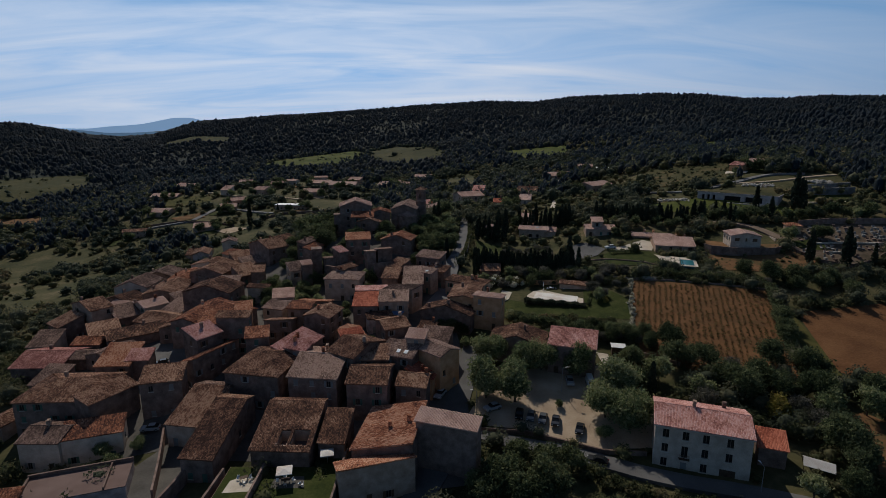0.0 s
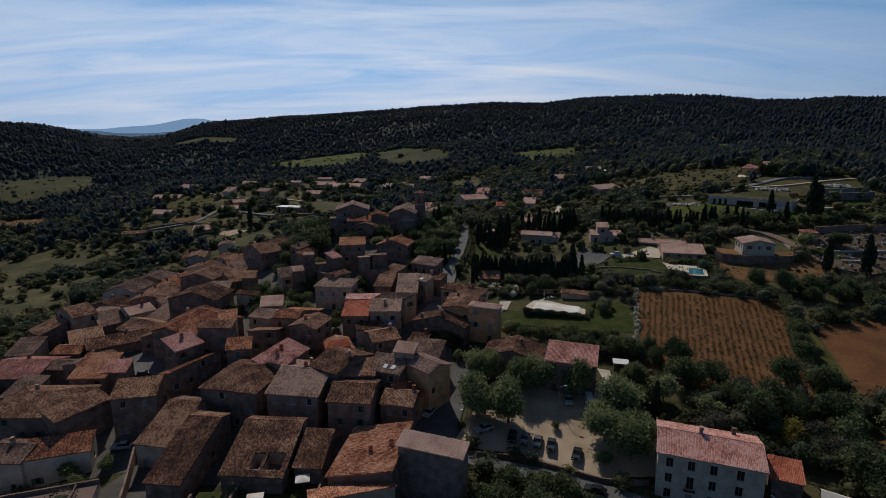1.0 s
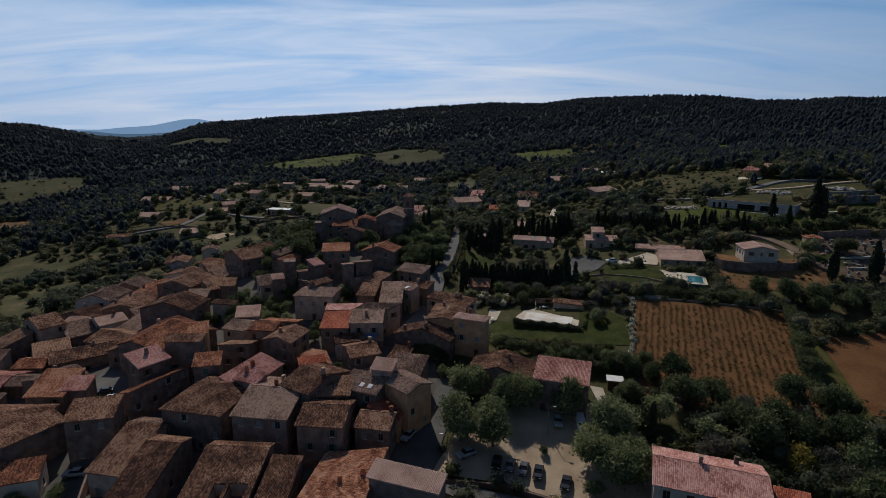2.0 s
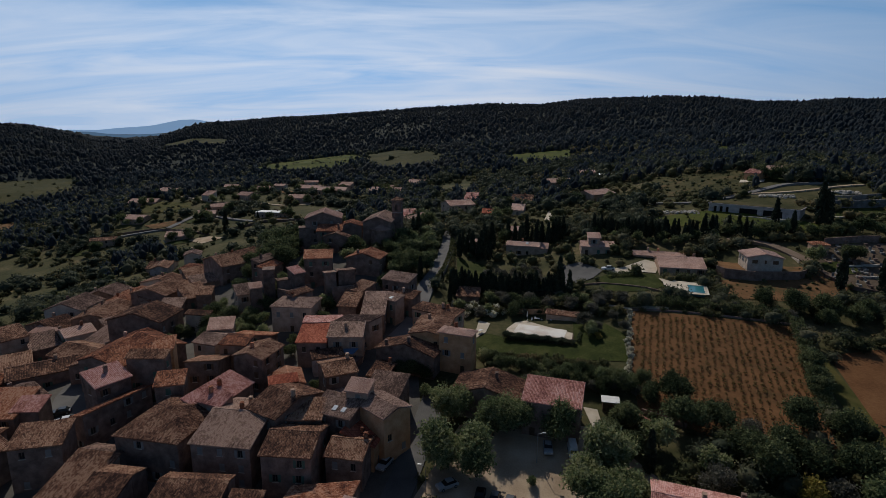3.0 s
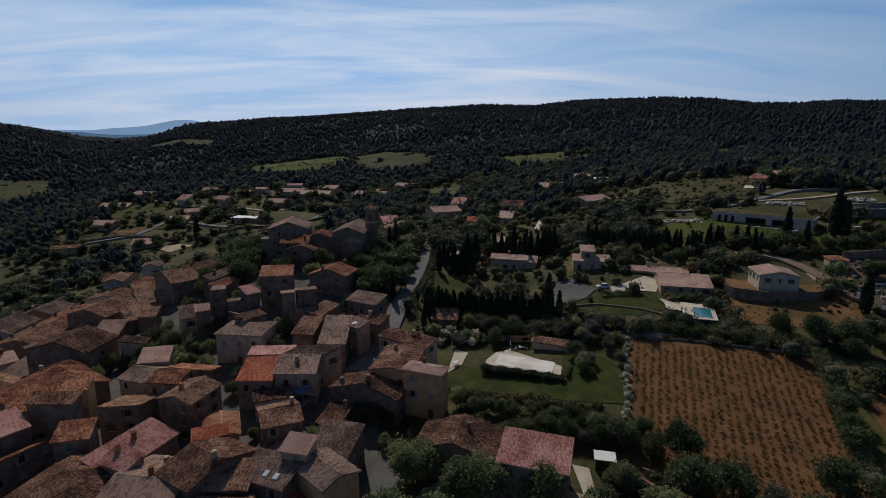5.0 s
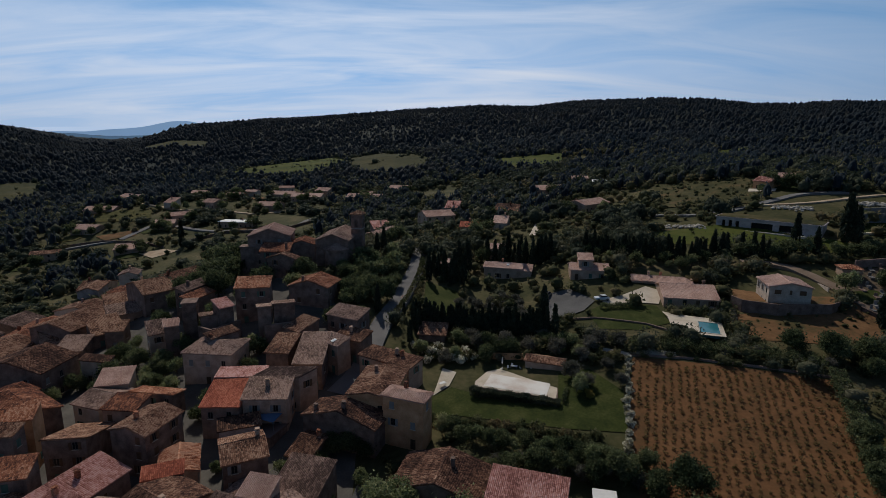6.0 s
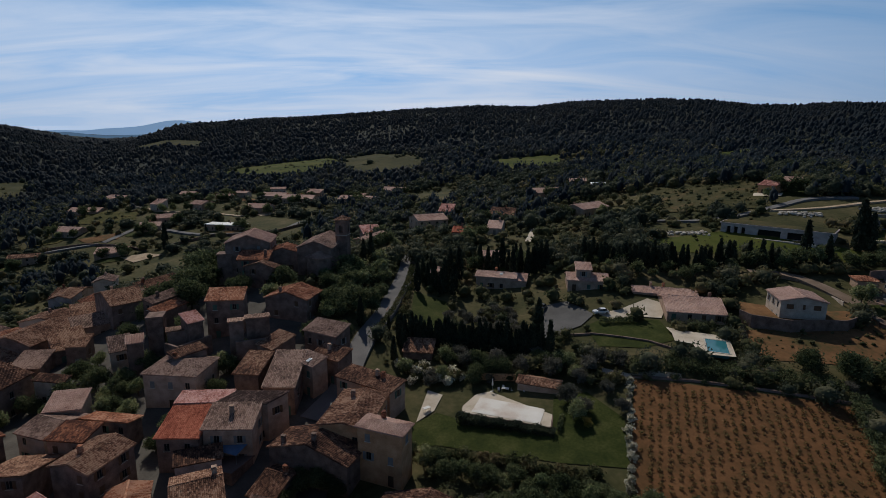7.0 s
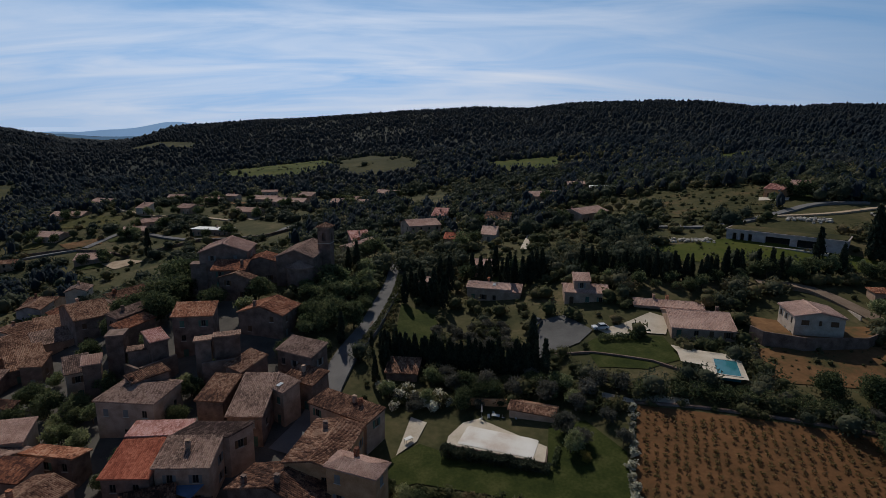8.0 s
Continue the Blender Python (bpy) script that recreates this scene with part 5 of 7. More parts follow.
# apse: a half round with a conical roof, on the gable end towards the village
v, f, rv, rf = [], [], [], []
N = 14
for k in range(N + 1):
    a = math.pi * k / N
    px, py = -3.9 * math.sin(a), 3.9 * math.cos(a)
    v += [(px, py, 0), (px, py, 7.4)]
    rv += [(px * 1.1, py * 1.1, 7.3), (px * 1.1, py * 1.1, 7.5)]
    if k:
        f.append((2 * k - 2, 2 * k, 2 * k + 1, 2 * k - 1))
        rf.append((2 * k - 2, 2 * k, 2 * k + 1, 2 * k - 1))
rv.append((0, 0, 9.3))
rf += [(2 * k - 1, 2 * k + 1, len(rv) - 1) for k in range(1, N + 1)]
apse = part("apse", mesh_of("apse", v, f, WALLS["stone"]), church, "rounded stone apse")
apse.matrix_basis = church.matrix_basis.inverted() @ pose(-15.3, 232.7, 11.4, 0, 0, 86)
apse_roof = part("apse_roof", mesh_of("apse_roof", rv, rf, tile_grey), church)
apse_roof.matrix_basis = apse.matrix_basis.copy()

bell_tower = empty("bell_tower", -9.8, 243.0, 12.0, -6)
tagged(bell_tower, "square stone bell tower with pyramid tile roof", "tower", "castle and church")
CIRCLES.append((-9.8, 243, 3))
v, f = [], []
hole = [(1.3, 2.5, 12.6, 15.0)]
for o, a in (((-1.9, -1.9, 0), (1, 0, 0)), ((1.9, -1.9, 0), (0, 1, 0)), ((1.9, 1.9, 0), (-1, 0, 0)), ((-1.9, 1.9, 0), (0, -1, 0))):
    facade(v, f, o, a, 3.8, 0, 16.6, hole, 0.8)
part("wall", mesh_of("wall", v, f, WALLS["stone"]), bell_tower)
part("cornice", boxes_mesh("cornice", [((-2.1, -2.1, 16.6), (2.1, 2.1, 16.85))], pale_stone), bell_tower)
part("string_course", boxes_mesh("string_course", [((-2.02, -2.02, 11.8), (2.02, 2.02, 11.98))], pale_stone), bell_tower)
v, f = [], []
rng = random.Random(4)
P = (0, 0, 18.0)
for a, b in (((-2.3, -2.3), (2.3, -2.3)), ((2.3, -2.3), (2.3, 2.3)), ((2.3, 2.3), (-2.3, 2.3)), ((-2.3, 2.3), (-2.3, -2.3))):
    tile_slope(v, f, [(*a, 16.85), (*b, 16.85), P, P], rng)
part("roof", mesh_of("roof", v, f, tile_brown), bell_tower)


# ---- low modern house on the right slope ----
modern = empty("modern_house", 140.6, 258.8, float(ground_z(138, 254)) - 0.3, -41.0)
tagged(modern, "long low modern house with pale walls and planted flat roof", "house", "villas")
CIRCLES.append((142, 258, 17))
v, f = [], []
holes = [(2 + 2.4 * k, 3.2 + 2.4 * k, 0.3, 2.9) for k in range(3)] + [(12, 19, 0.4, 2.8), (21, 28, 0.4, 2.8)]
facade(v, f, (-17, -5.5, 0), (1, 0, 0), 34, -3, 3.8, holes, 1.2)
facade(v, f, (17, -5.5, 0), (0, 1, 0), 11, -3, 3.8, [])
facade(v, f, (17, 5.5, 0), (-1, 0, 0), 34, -3, 3.8, [])
facade(v, f, (-17, 5.5, 0), (0, -1, 0), 11, -3, 3.8, [])
part("wall", mesh_of("wall", v, f, WALLS["grey"]), modern)
part("roof", boxes_mesh("roof", [((-17.4, -5.9, 3.8), (17.4, 5.9, 4.15))], WALLS["grey"]), modern)
part("roof_planting", boxes_mesh("roof_planting", [((-17, -5.5, 4.15), (17, 5.5, 4.27))], rough_grass), modern, "dry green roof planting")
for u0, u1, w0, w1 in holes:
    part("pane", boxes_mesh("pane", [((u0 - 17, -4.5, w0), (u1 - 17, -4.42, w1))], glass), modern)
part("terrace", boxes_mesh("terrace", [((-6, -9, -1.5), (13, -5.6, 0.1))], pale_stone), modern, "pale stone terrace slab")


# ---- garden walls, pools, terraces ----
def garden_wall(pts, height, thick, material, label, top_z=None):
    thing = None
    v, f = [], []
    for (x0, y0), (x1, y1) in zip(pts, pts[1:]):
        d = Vector((x1 - x0, y1 - y0))
        n = max(1, int(d.length / 4))
        side = Vector((d.y, -d.x)).normalized() * thick / 2
        for k in range(n):
            a, b = Vector((x0, y0)) + d * (k / n), Vector((x0, y0)) + d * ((k + 1) / n)
            za, zb = (float(ground_z(*a)), float(ground_z(*b)))
            ta, tb = (za + height, zb + height) if top_z is None else (top_z, top_z)
            m = len(v)
            for p, z0, z1 in ((a, za - 0.5, ta), (b, zb - 0.5, tb)):
                v += [(p.x - side.x, p.y - side.y, z0), (p.x + side.x, p.y + side.y, z0), (p.x + side.x, p.y + side.y, z1), (p.x - side.x, p.y - side.y, z1)]
            f += [(m, m + 4, m + 7, m + 3), (m + 1, m + 2, m + 6, m + 5), (m + 3, m + 7, m + 6, m + 2), (m, m + 3, m + 2, m + 1), (m + 4, m + 5, m + 6, m + 7)]
    return tagged(new("garden_wall", mesh_of("garden_wall", v, f, material)), label, "wall", "garden walls")


garden_wall([(98.6, 201.5), (99.5, 197.5), (106.7, 193.6), (120.5, 193.8), (129, 199), (128.6, 203.5)], 2.4, 0.3, WALLS["stone"], "long grey block retaining wall round the villa yard", top_z=13.1)
patch("yard", [(99.5, 201), (100, 198), (107, 194), (120, 194.2), (128.5, 199.5), (130, 213), (119, 221), (104, 214.5)], earth_dry, "bare earth yard behind the retaining wall", "yard", lift=0.0, flat=12.3)
garden_wall([(128, 206), (128.6, 212.5), (124, 219)], 1.2, 0.25, WALLS["white"], "low white yard wall", top_z=14.0)
garden_wall([(52.5, 133.5), (60, 128.5)], 0.9, 0.4, WALLS["stone"], "low dry stone garden wall")
garden_wall([(63.5, 177.0), (75, 174.5), (86, 171.5), (103, 167)], 0.4, 0.6, WALLS["stone"], "pale dry stone wall along the vineyard")
garden_wall([(5.5, 107.8), (18, 106.2), (33, 100.4), (41.5, 99.6)], 1.0, 0.4, WALLS["stone"], "low stone wall edging the car park")
garden_wall([(12.5, 250), (11.5, 238), (9.7, 226), (7.2, 214)], 0.8, 0.4, WALLS["stone"], "low stone wall beside the lane")
garden_wall([(31, 181.5), (39.5, 179.5)], 1.6, 0.4, WALLS["ochre"], "ochre garden wall behind the pool terrace")
garden_wall([(50, 197), (60, 196), (72, 191), (80, 184)], 0.5, 0.4, WALLS["stone"], "low rough stone terrace wall")
garden_wall([(-130, 366), (-112, 381), (-90, 377), (-72, 380), (-58, 398)], 1.6, 0.4, WALLS["stone"], "dark stone wall along the lane")
garden_wall([(-215, 372), (-185, 378), (-160, 372), (-140, 360)], 1.2, 0.4, WALLS["stone"], "dark stone terrace wall in the valley")

garden_wall([(-37.0, 185.4), (-32.8, 192.6)], 5.0, 0.6, WALLS["stone"], "high bare stone wall of a ruined house", top_z=8.3)
garden_wall([(-37.0, 185.4), (-41.6, 188.0)], 5.0, 0.6, WALLS["stone"], "high bare stone wall of a ruined house", top_z=8.0)
garden_wall([(-24.5, 186.5), (-18.5, 189.0)], 5.0, 0.6, WALLS["stone"], "high bare stone wall of a ruined house", top_z=9.0)
patch("pool_terrace", [(27.0, 167.6), (27.3, 170), (30.2, 175.0), (33.6, 176.6), (34.5, 178.2), (41.0, 176.0), (47.0, 174.0), (45.3, 168.9), (43.6, 162.2)], pale_gravel, "pale stone paving round the covered pool", "terrace", lift=0.0, flat=2.35)
garden_wall([(27.0, 167.5), (43.7, 162.1), (46.6, 173.6)], 0.3, 0.3, WALLS["stone"], "low stone edge of the pool terrace", top_z=2.33)
patch("swimming_pool_terrace", [(76.9, 188.2), (78.3, 193.4), (78.4, 197.4), (80.5, 196.0), (83.6, 194.2), (88.8, 192.0), (90.0, 188.8), (86.4, 178.9), (78.9, 180.9), (80.4, 186.4)], pale_gravel, "white paved terrace round the swimming pool", "terrace", lift=0.0, flat=9.7)
pool = empty("swimming_pool", 85.1, 185.0, 9.7, -20.6)
tagged(pool, "rectangular blue swimming pool with pale stone edge", "swimming pool")
part("water", boxes_mesh("water", [((-2.2, -4.0, -1.2), (2.2, 4.0, 0.03))], pool_water), pool)
part("edge", boxes_mesh("edge", [((-2.5, -4.3, -0.5), (2.5, -4.0, 0.1)), ((-2.5, 4.0, -0.5), (2.5, 4.3, 0.1)), ((-2.5, -4.0, -0.5), (-2.2, 4.0, 0.1)), ((2.2, -4.0, -0.5), (2.5, 4.0, 0.1))], pale_stone), pool)

v, f = [], []
NX, NY = 24, 10
C00, C10, C11, C01 = Vector((28.9, 167.6)), Vector((41.7, 163.1)), Vector((43.8, 169.0)), Vector((31.1, 173.7))
for j in range(NY + 1):
    for i in range(NX + 1):
        p = (C00.lerp(C10, i / NX)).lerp(C01.lerp(C11, i / NX), j / NY)
        edge = min(i, NX - i, j, NY - j)
        v.append((p.x - 36, p.y - 168, (0.05 if edge == 0 else 0.12) + 0.03 * noise.noise((p.x * 0.8, p.y * 0.8, 0))))
for j in range(NY):
    for i in range(NX):
        a = j * (NX + 1) + i
        f.append((a, a + 1, a + NX + 2, a + NX + 1))
cover = new("pool_cover", mesh_of("pool_cover", v, f, cover_cloth, True))
cover.matrix_basis = pose(36, 168, 2.38)
tagged(cover, "off-white sheet covering a long garden pool, stained brown", "pool cover")

# far hills in the gap of the valley, haze painted in as a blue glow
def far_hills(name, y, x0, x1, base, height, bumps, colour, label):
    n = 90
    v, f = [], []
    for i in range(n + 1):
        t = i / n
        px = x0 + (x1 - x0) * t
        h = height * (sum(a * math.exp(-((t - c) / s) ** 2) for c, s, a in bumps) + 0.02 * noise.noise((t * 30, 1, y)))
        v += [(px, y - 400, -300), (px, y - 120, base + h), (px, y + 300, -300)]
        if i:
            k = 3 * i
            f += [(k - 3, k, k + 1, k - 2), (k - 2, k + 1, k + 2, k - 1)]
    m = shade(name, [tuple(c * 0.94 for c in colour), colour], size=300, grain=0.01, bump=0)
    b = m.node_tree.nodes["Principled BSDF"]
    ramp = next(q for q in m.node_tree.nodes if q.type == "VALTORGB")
    # the haze colour is emitted; the hills take no light themselves
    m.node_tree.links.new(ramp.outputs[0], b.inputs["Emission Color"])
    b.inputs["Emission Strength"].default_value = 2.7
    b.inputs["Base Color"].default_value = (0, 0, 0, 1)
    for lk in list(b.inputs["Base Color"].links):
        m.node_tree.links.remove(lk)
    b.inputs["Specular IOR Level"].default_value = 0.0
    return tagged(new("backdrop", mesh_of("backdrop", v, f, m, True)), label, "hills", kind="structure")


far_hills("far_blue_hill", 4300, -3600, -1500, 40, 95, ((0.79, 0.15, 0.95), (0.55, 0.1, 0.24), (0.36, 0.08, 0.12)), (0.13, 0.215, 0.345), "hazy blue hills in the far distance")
far_hills("near_blue_hill", 2700, -2500, -900, 22, 26, ((0.28, 0.1, 0.7), (0.5, 0.08, 0.85), (0.75, 0.16, 0.6)), (0.055, 0.10, 0.165), "low wooded rise closing the valley, coloured dark blue for haze")
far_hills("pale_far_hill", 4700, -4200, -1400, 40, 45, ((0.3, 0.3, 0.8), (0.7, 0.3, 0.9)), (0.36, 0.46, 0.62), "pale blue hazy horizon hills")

# ---- plants ----
leaf_rng = np.random.RandomState(5)


def leaves(centres, spread, count, size, rng, up=0.0):
    """Small three-cornered leaves or tufts round each centre."""
    n = len(centres) * count
    c = np.repeat(centres, count, 0) + rng.normal(0, 1, (n, 3)) * spread
    a = rng.normal(0, 1, (n, 3))
    b = rng.normal(0, 1, (n, 3))
    a[:, 2] += up * 3
    a /= np.linalg.norm(a, axis=1)[:, None]
    b -= a * (a * b).sum(1)[:, None]
    b /= np.linalg.norm(b, axis=1)[:, None]
    s = size * rng.uniform(0.6, 1.4, (n, 1))
    v = np.stack([c - a * s * 0.6 - b * s * 0.45, c - a * s * 0.6 + b * s * 0.45, c + a * s * 0.9], 1).reshape(-1, 3)
    return v, np.arange(n * 3).reshape(n, 3)


def limb(v, f, a, b, r0, r1, sides=6):
    a, b = Vector(a), Vector(b)
    d = (b - a).normalized()
    x = d.orthogonal().normalized()
    y = d.cross(x)
    n = len(v)
    for p, r in ((a, r0), (b, r1)):
        for k in range(sides):
            t = 2 * math.pi * k / sides
            v.append(tuple(p + (x * math.cos(t) + y * math.sin(t)) * r))
    f += [(n + k, n + (k + 1) % sides, n + sides + (k + 1) % sides, n + sides + k) for k in range(sides)]


def crown_points(rng, n, rx, rz, z, lumps=7):
    """Clump centres in an uneven crown built of several lobes."""
    lobe = rng.normal(0, 1, (lumps, 3))
    lobe /= np.linalg.norm(lobe, axis=1)[:, None]
    lobe *= rng.uniform(0.35, 0.62, (lumps, 1))
    k = rng.randint(0, lumps, n)
    p = rng.normal(0, 1, (n, 3))
    p /= np.linalg.norm(p, axis=1)[:, None]
    p = lobe[k] + p * rng.uniform(0.25, 0.5, (n, 1))
    p[:, 0] *= rx
    p[:, 1] *= rx
    p[:, 2] = z + p[:, 2] * rz
    return p


def tree_meshes(seed, height, rx, clumps, count, size, leaf, trunk=0.35):
    rng = np.random.RandomState(seed)
    base = height * trunk
    rz = (height - base) / 2
    pts = crown_points(rng, clumps, rx, rz, base + rz * 0.95)
    lv, lf = leaves(pts, rx * 0.13, count, size, rng)
    v, f = [], []
    limb(v, f, (0, 0, -0.6), (0.1, 0, base), height * 0.032, height * 0.022, 8)
    for k in range(6):
        e = pts[rng.randint(len(pts))] * (0.75, 0.75, 1)
        limb(v, f, (0.1, 0, base * rng.uniform(0.75, 1.0)), e, height * 0.014, height * 0.004, 5)
    return mesh_of("trunk", v, f, bark, True), big_mesh("crown", lv, lf, leaf)


def cypress_meshes(seed, height, rx):
    rng = np.random.RandomState(seed)
    n = 260
    t = rng.uniform(0, 1, n) ** 0.85
    r = rx * np.clip(np.minimum(1.0, (1 - t) * 1.9), 0.06, 1) * np.clip(t * 8 + 0.35, 0, 1) * np.sqrt(rng.uniform(0.35, 1, n))
    a = rng.uniform(0, 2 * np.pi, n)
    pts = np.stack([r * np.cos(a), r * np.sin(a), 0.3 + t * (height - 0.5)], -1)
    lv, lf = leaves(pts, rx * 0.16, 5, 0.42, rng, up=0.8)
    v, f = [], []
    limb(v, f, (0, 0, -0.6), (0, 0, height * 0.85), 0.16, 0.05, 6)
    return mesh_of("trunk", v, f, bark, True), big_mesh("crown", lv, lf, leaf_cypress)


def bush_meshes(seed, height, rx, clumps, count, size, leaf):
    rng = np.random.RandomState(seed)
    pts = crown_points(rng, clumps, rx, height * 0.62, height * 0.45, 6)
    pts[:, 2] = np.maximum(pts[:, 2], 0.1)
    lv, lf = leaves(pts, rx * 0.14, count, size, rng)
    v, f = [], []
    for k in range(4):
        limb(v, f, (0, 0, -0.4), pts[rng.randint(len(pts))] * 0.7, 0.06, 0.02, 5)
    return mesh_of("stem", v, f, bark, True), big_mesh("crown", lv, lf, leaf)


KINDS = dict(
    plane=(["plane_tree", "tree", "broad leafy green plane tree shading the car park", "car park trees"], [tree_meshes(s, 9.5, 4.9, 300, 48, 0.34, leaf_plane, 0.25) for s in (1, 2, 3)]),
    oak=(["broadleaf_tree", "tree", "dense dark green broadleaf tree with rounded crown", "garden trees"], [tree_meshes(s, 8.0, 4.3, 220, 26, 0.34, leaf_oak, 0.16) for s in (11, 12, 13, 14)]),
    far_oak=(["broadleaf_tree", "tree", "dense dark green broadleaf tree with rounded crown", "garden trees"], [tree_meshes(s, 8.0, 4.3, 90, 16, 0.55, leaf_oak, 0.16) for s in (15, 16, 17)]),
    olive=(["olive_tree", "tree", "silvery grey-green olive tree with open crown", "olive trees"], [tree_meshes(s, 4.6, 2.7, 130, 30, 0.26, leaf_olive, 0.2) for s in (21, 22, 23)]),
    green=(["garden_tree", "tree", "fresh green garden tree with uneven crown", "garden trees"], [tree_meshes(s, 6.8, 3.6, 150, 26, 0.36, leaf_plane, 0.2) for s in (31, 32, 33)]),
    yellow=(["flowering_tree", "tree", "yellow-green flowering tree beside the house", "garden trees"], [tree_meshes(s, 5.5, 2.9, 100, 22, 0.36, leaf_yellow, 0.2) for s in (41,)]),
    cypress=(["cypress", "tree", "tall narrow dark green cypress", "cypresses"], [cypress_meshes(s, 9.0, 0.95) for s in (51, 52, 53)]),
    bush=(["bush", "shrub", "low rounded green garden bush", "garden bushes"], [bush_meshes(s, 1.9, 1.5, 46, 14, 0.3, leaf_scrub) for s in (61, 62, 63)]),
    flower=(["flowering_shrub", "shrub", "white and pale pink flowering shrub", "flowering shrubs"], [bush_meshes(s, 1.8, 1.25, 46, 14, 0.26, leaf_flower) for s in (71, 72)]),
)
first = {}


def plant(kind, x, y, size=1.0, tall=1.0):
    if kind == "oak" and y > 225:
        kind = "far_oak"
    (name, category, label, group), variants = KINDS[kind]
    k = leaf_rng.randint(len(variants))
    m = Matrix.LocRotScale((x, y, float(ground_z(x, y))), Euler((0, 0, leaf_rng.uniform(0, 6.28))), None)
    sc = size * leaf_rng.uniform(0.92, 1.08)
    if (kind, k) in first:
        ob = copy_thing(first[kind, k], m)
    else:
        ob = new(name)
        ob.matrix_basis = m
        trunk, crown = variants[k]
        part(trunk.name.split(".")[0], trunk, ob)
        part("crown", crown, ob)
        tagged(ob, label, category, group)
        first[kind, k] = ob
    ob.scale = (sc, sc, sc * tall)
    CIRCLES.append((x, y, 1.2 * size))
    return ob


def free(x, y, margin=1.0):
    """Which of the places are clear of roads, yards, fields and houses."""
    ok = np.ones(x.shape, bool)
    for poly in BLOCKED:
        xs, ys = [p[0] for p in poly], [p[1] for p in poly]
        near = (x > min(xs)) & (x < max(xs)) & (y > min(ys)) & (y < max(ys)) & ok
        if near.any():
            i = np.nonzero(near)[0]
            ok[i[inside(poly, x[i], y[i])]] = False
    for a, b, r in CIRCLES:
        ok &= (x - a) ** 2 + (y - b) ** 2 > (r + margin) ** 2
    return ok


def pine_crown(seed, tufts=0):
    """A unit pine crown for far woods: an uneven, blunt spindle."""
    rng = np.random.RandomState(seed)
    v, f, n = [], [], 5
    for z, r in ((-0.4, 0.85), (0.45, 0.62)):
        for k in range(n):
            a = 2 * math.pi * (k + rng.uniform(-0.25, 0.25)) / n
            q = r * rng.uniform(0.75, 1.2)
            v.append((q * math.cos(a), q * math.sin(a), z + rng.uniform(-0.15, 0.15)))
    v.append((rng.uniform(-0.2, 0.2), rng.uniform(-0.2, 0.2), 1.0))
    for i in range(1):
        for k in range(n):
            a, b, c, d = i * n + k, i * n + (k + 1) % n, (i + 1) * n + (k + 1) % n, (i + 1) * n + k
            f += [(a, b, c), (a, c, d)]
    f += [(n + k, n + (k + 1) % n, 2 * n) for k in range(n)]
    v, f = np.array(v), np.array(f)
    if tufts:
        h = rng.uniform(-0.7, 0.95, (tufts, 1))
        a = rng.uniform(0, 2 * np.pi, (tufts, 1))
        lv, lf = leaves(np.concatenate([np.cos(a) * (1.0 - 0.4 * np.abs(h)), np.sin(a) * (1.0 - 0.4 * np.abs(h)), h], 1), 0.1, 1, 0.34, rng)
        v, f = np.concatenate([v * (0.88, 0.88, 0.95), lv]), np.concatenate([f, lf + len(v)])
    return v, f


def clump(seed, tris, size, core=0.78):
    """A unit crown for scattered growth: a lumpy core and tufts standing out of it."""
    rng = np.random.RandomState(seed)
    bm = bmesh.new()
    bmesh.ops.create_icosphere(bm, subdivisions=1, radius=core)
    bmesh.ops.triangulate(bm, faces=bm.faces[:])
    bm.verts.index_update()
    v = np.array([p.co[:] for p in bm.verts]) * rng.uniform(0.7, 1.15, (len(bm.verts), 1))
    f = np.array([[q.index for q in p.verts] for p in bm.faces])
    bm.free()
    d = rng.normal(0, 1, (tris, 3))
    d /= np.linalg.norm(d, axis=1)[:, None]
    lv, lf = leaves(d * rng.uniform(0.65, 1.0, (tris, 1)), 0.08, 1, size, rng)
    v, f = np.concatenate([v, lv]), np.concatenate([f, lf + len(v)])
    return v, f


def scatter(name, x, y, radius, tall, shapes, material, label, category, sink=0.25, smooth=False):
    """Growth that nobody could count, as one object."""
    vs, fs, off = [], [], 0
    rng = np.random.RandomState(len(x))
    z = ground_z(x, y)
    pick = rng.randint(0, len(shapes), len(x))
    spin = rng.uniform(0, 2 * np.pi, len(x))
    for k, (sv, sf) in enumerate(shapes):
        i = np.nonzero(pick == k)[0]
        c, s = np.cos(spin[i])[:, None], np.sin(spin[i])[:, None]
        px = (sv[None, :, 0] * c - sv[None, :, 1] * s) * radius[i, None] + x[i, None]
        py = (sv[None, :, 0] * s + sv[None, :, 1] * c) * radius[i, None] + y[i, None]
        pz = (sv[None, :, 2] * 0.5 + 0.5 - sink * 0.5) * tall[i, None] + z[i, None]
        vs.append(np.stack([px, py, pz], -1).reshape(-1, 3))
        fs.append((sf[None] + (np.arange(len(i)) * len(sv))[:, None, None]).reshape(-1, 3) + off)
        off += len(i) * len(sv)
    me = big_mesh(name, np.concatenate(vs), np.concatenate(fs), material)
    if smooth:
        me.polygons.foreach_set("use_smooth", [True] * len(me.polygons))
    return tagged(new(name, me), label, category, kind="stuff")

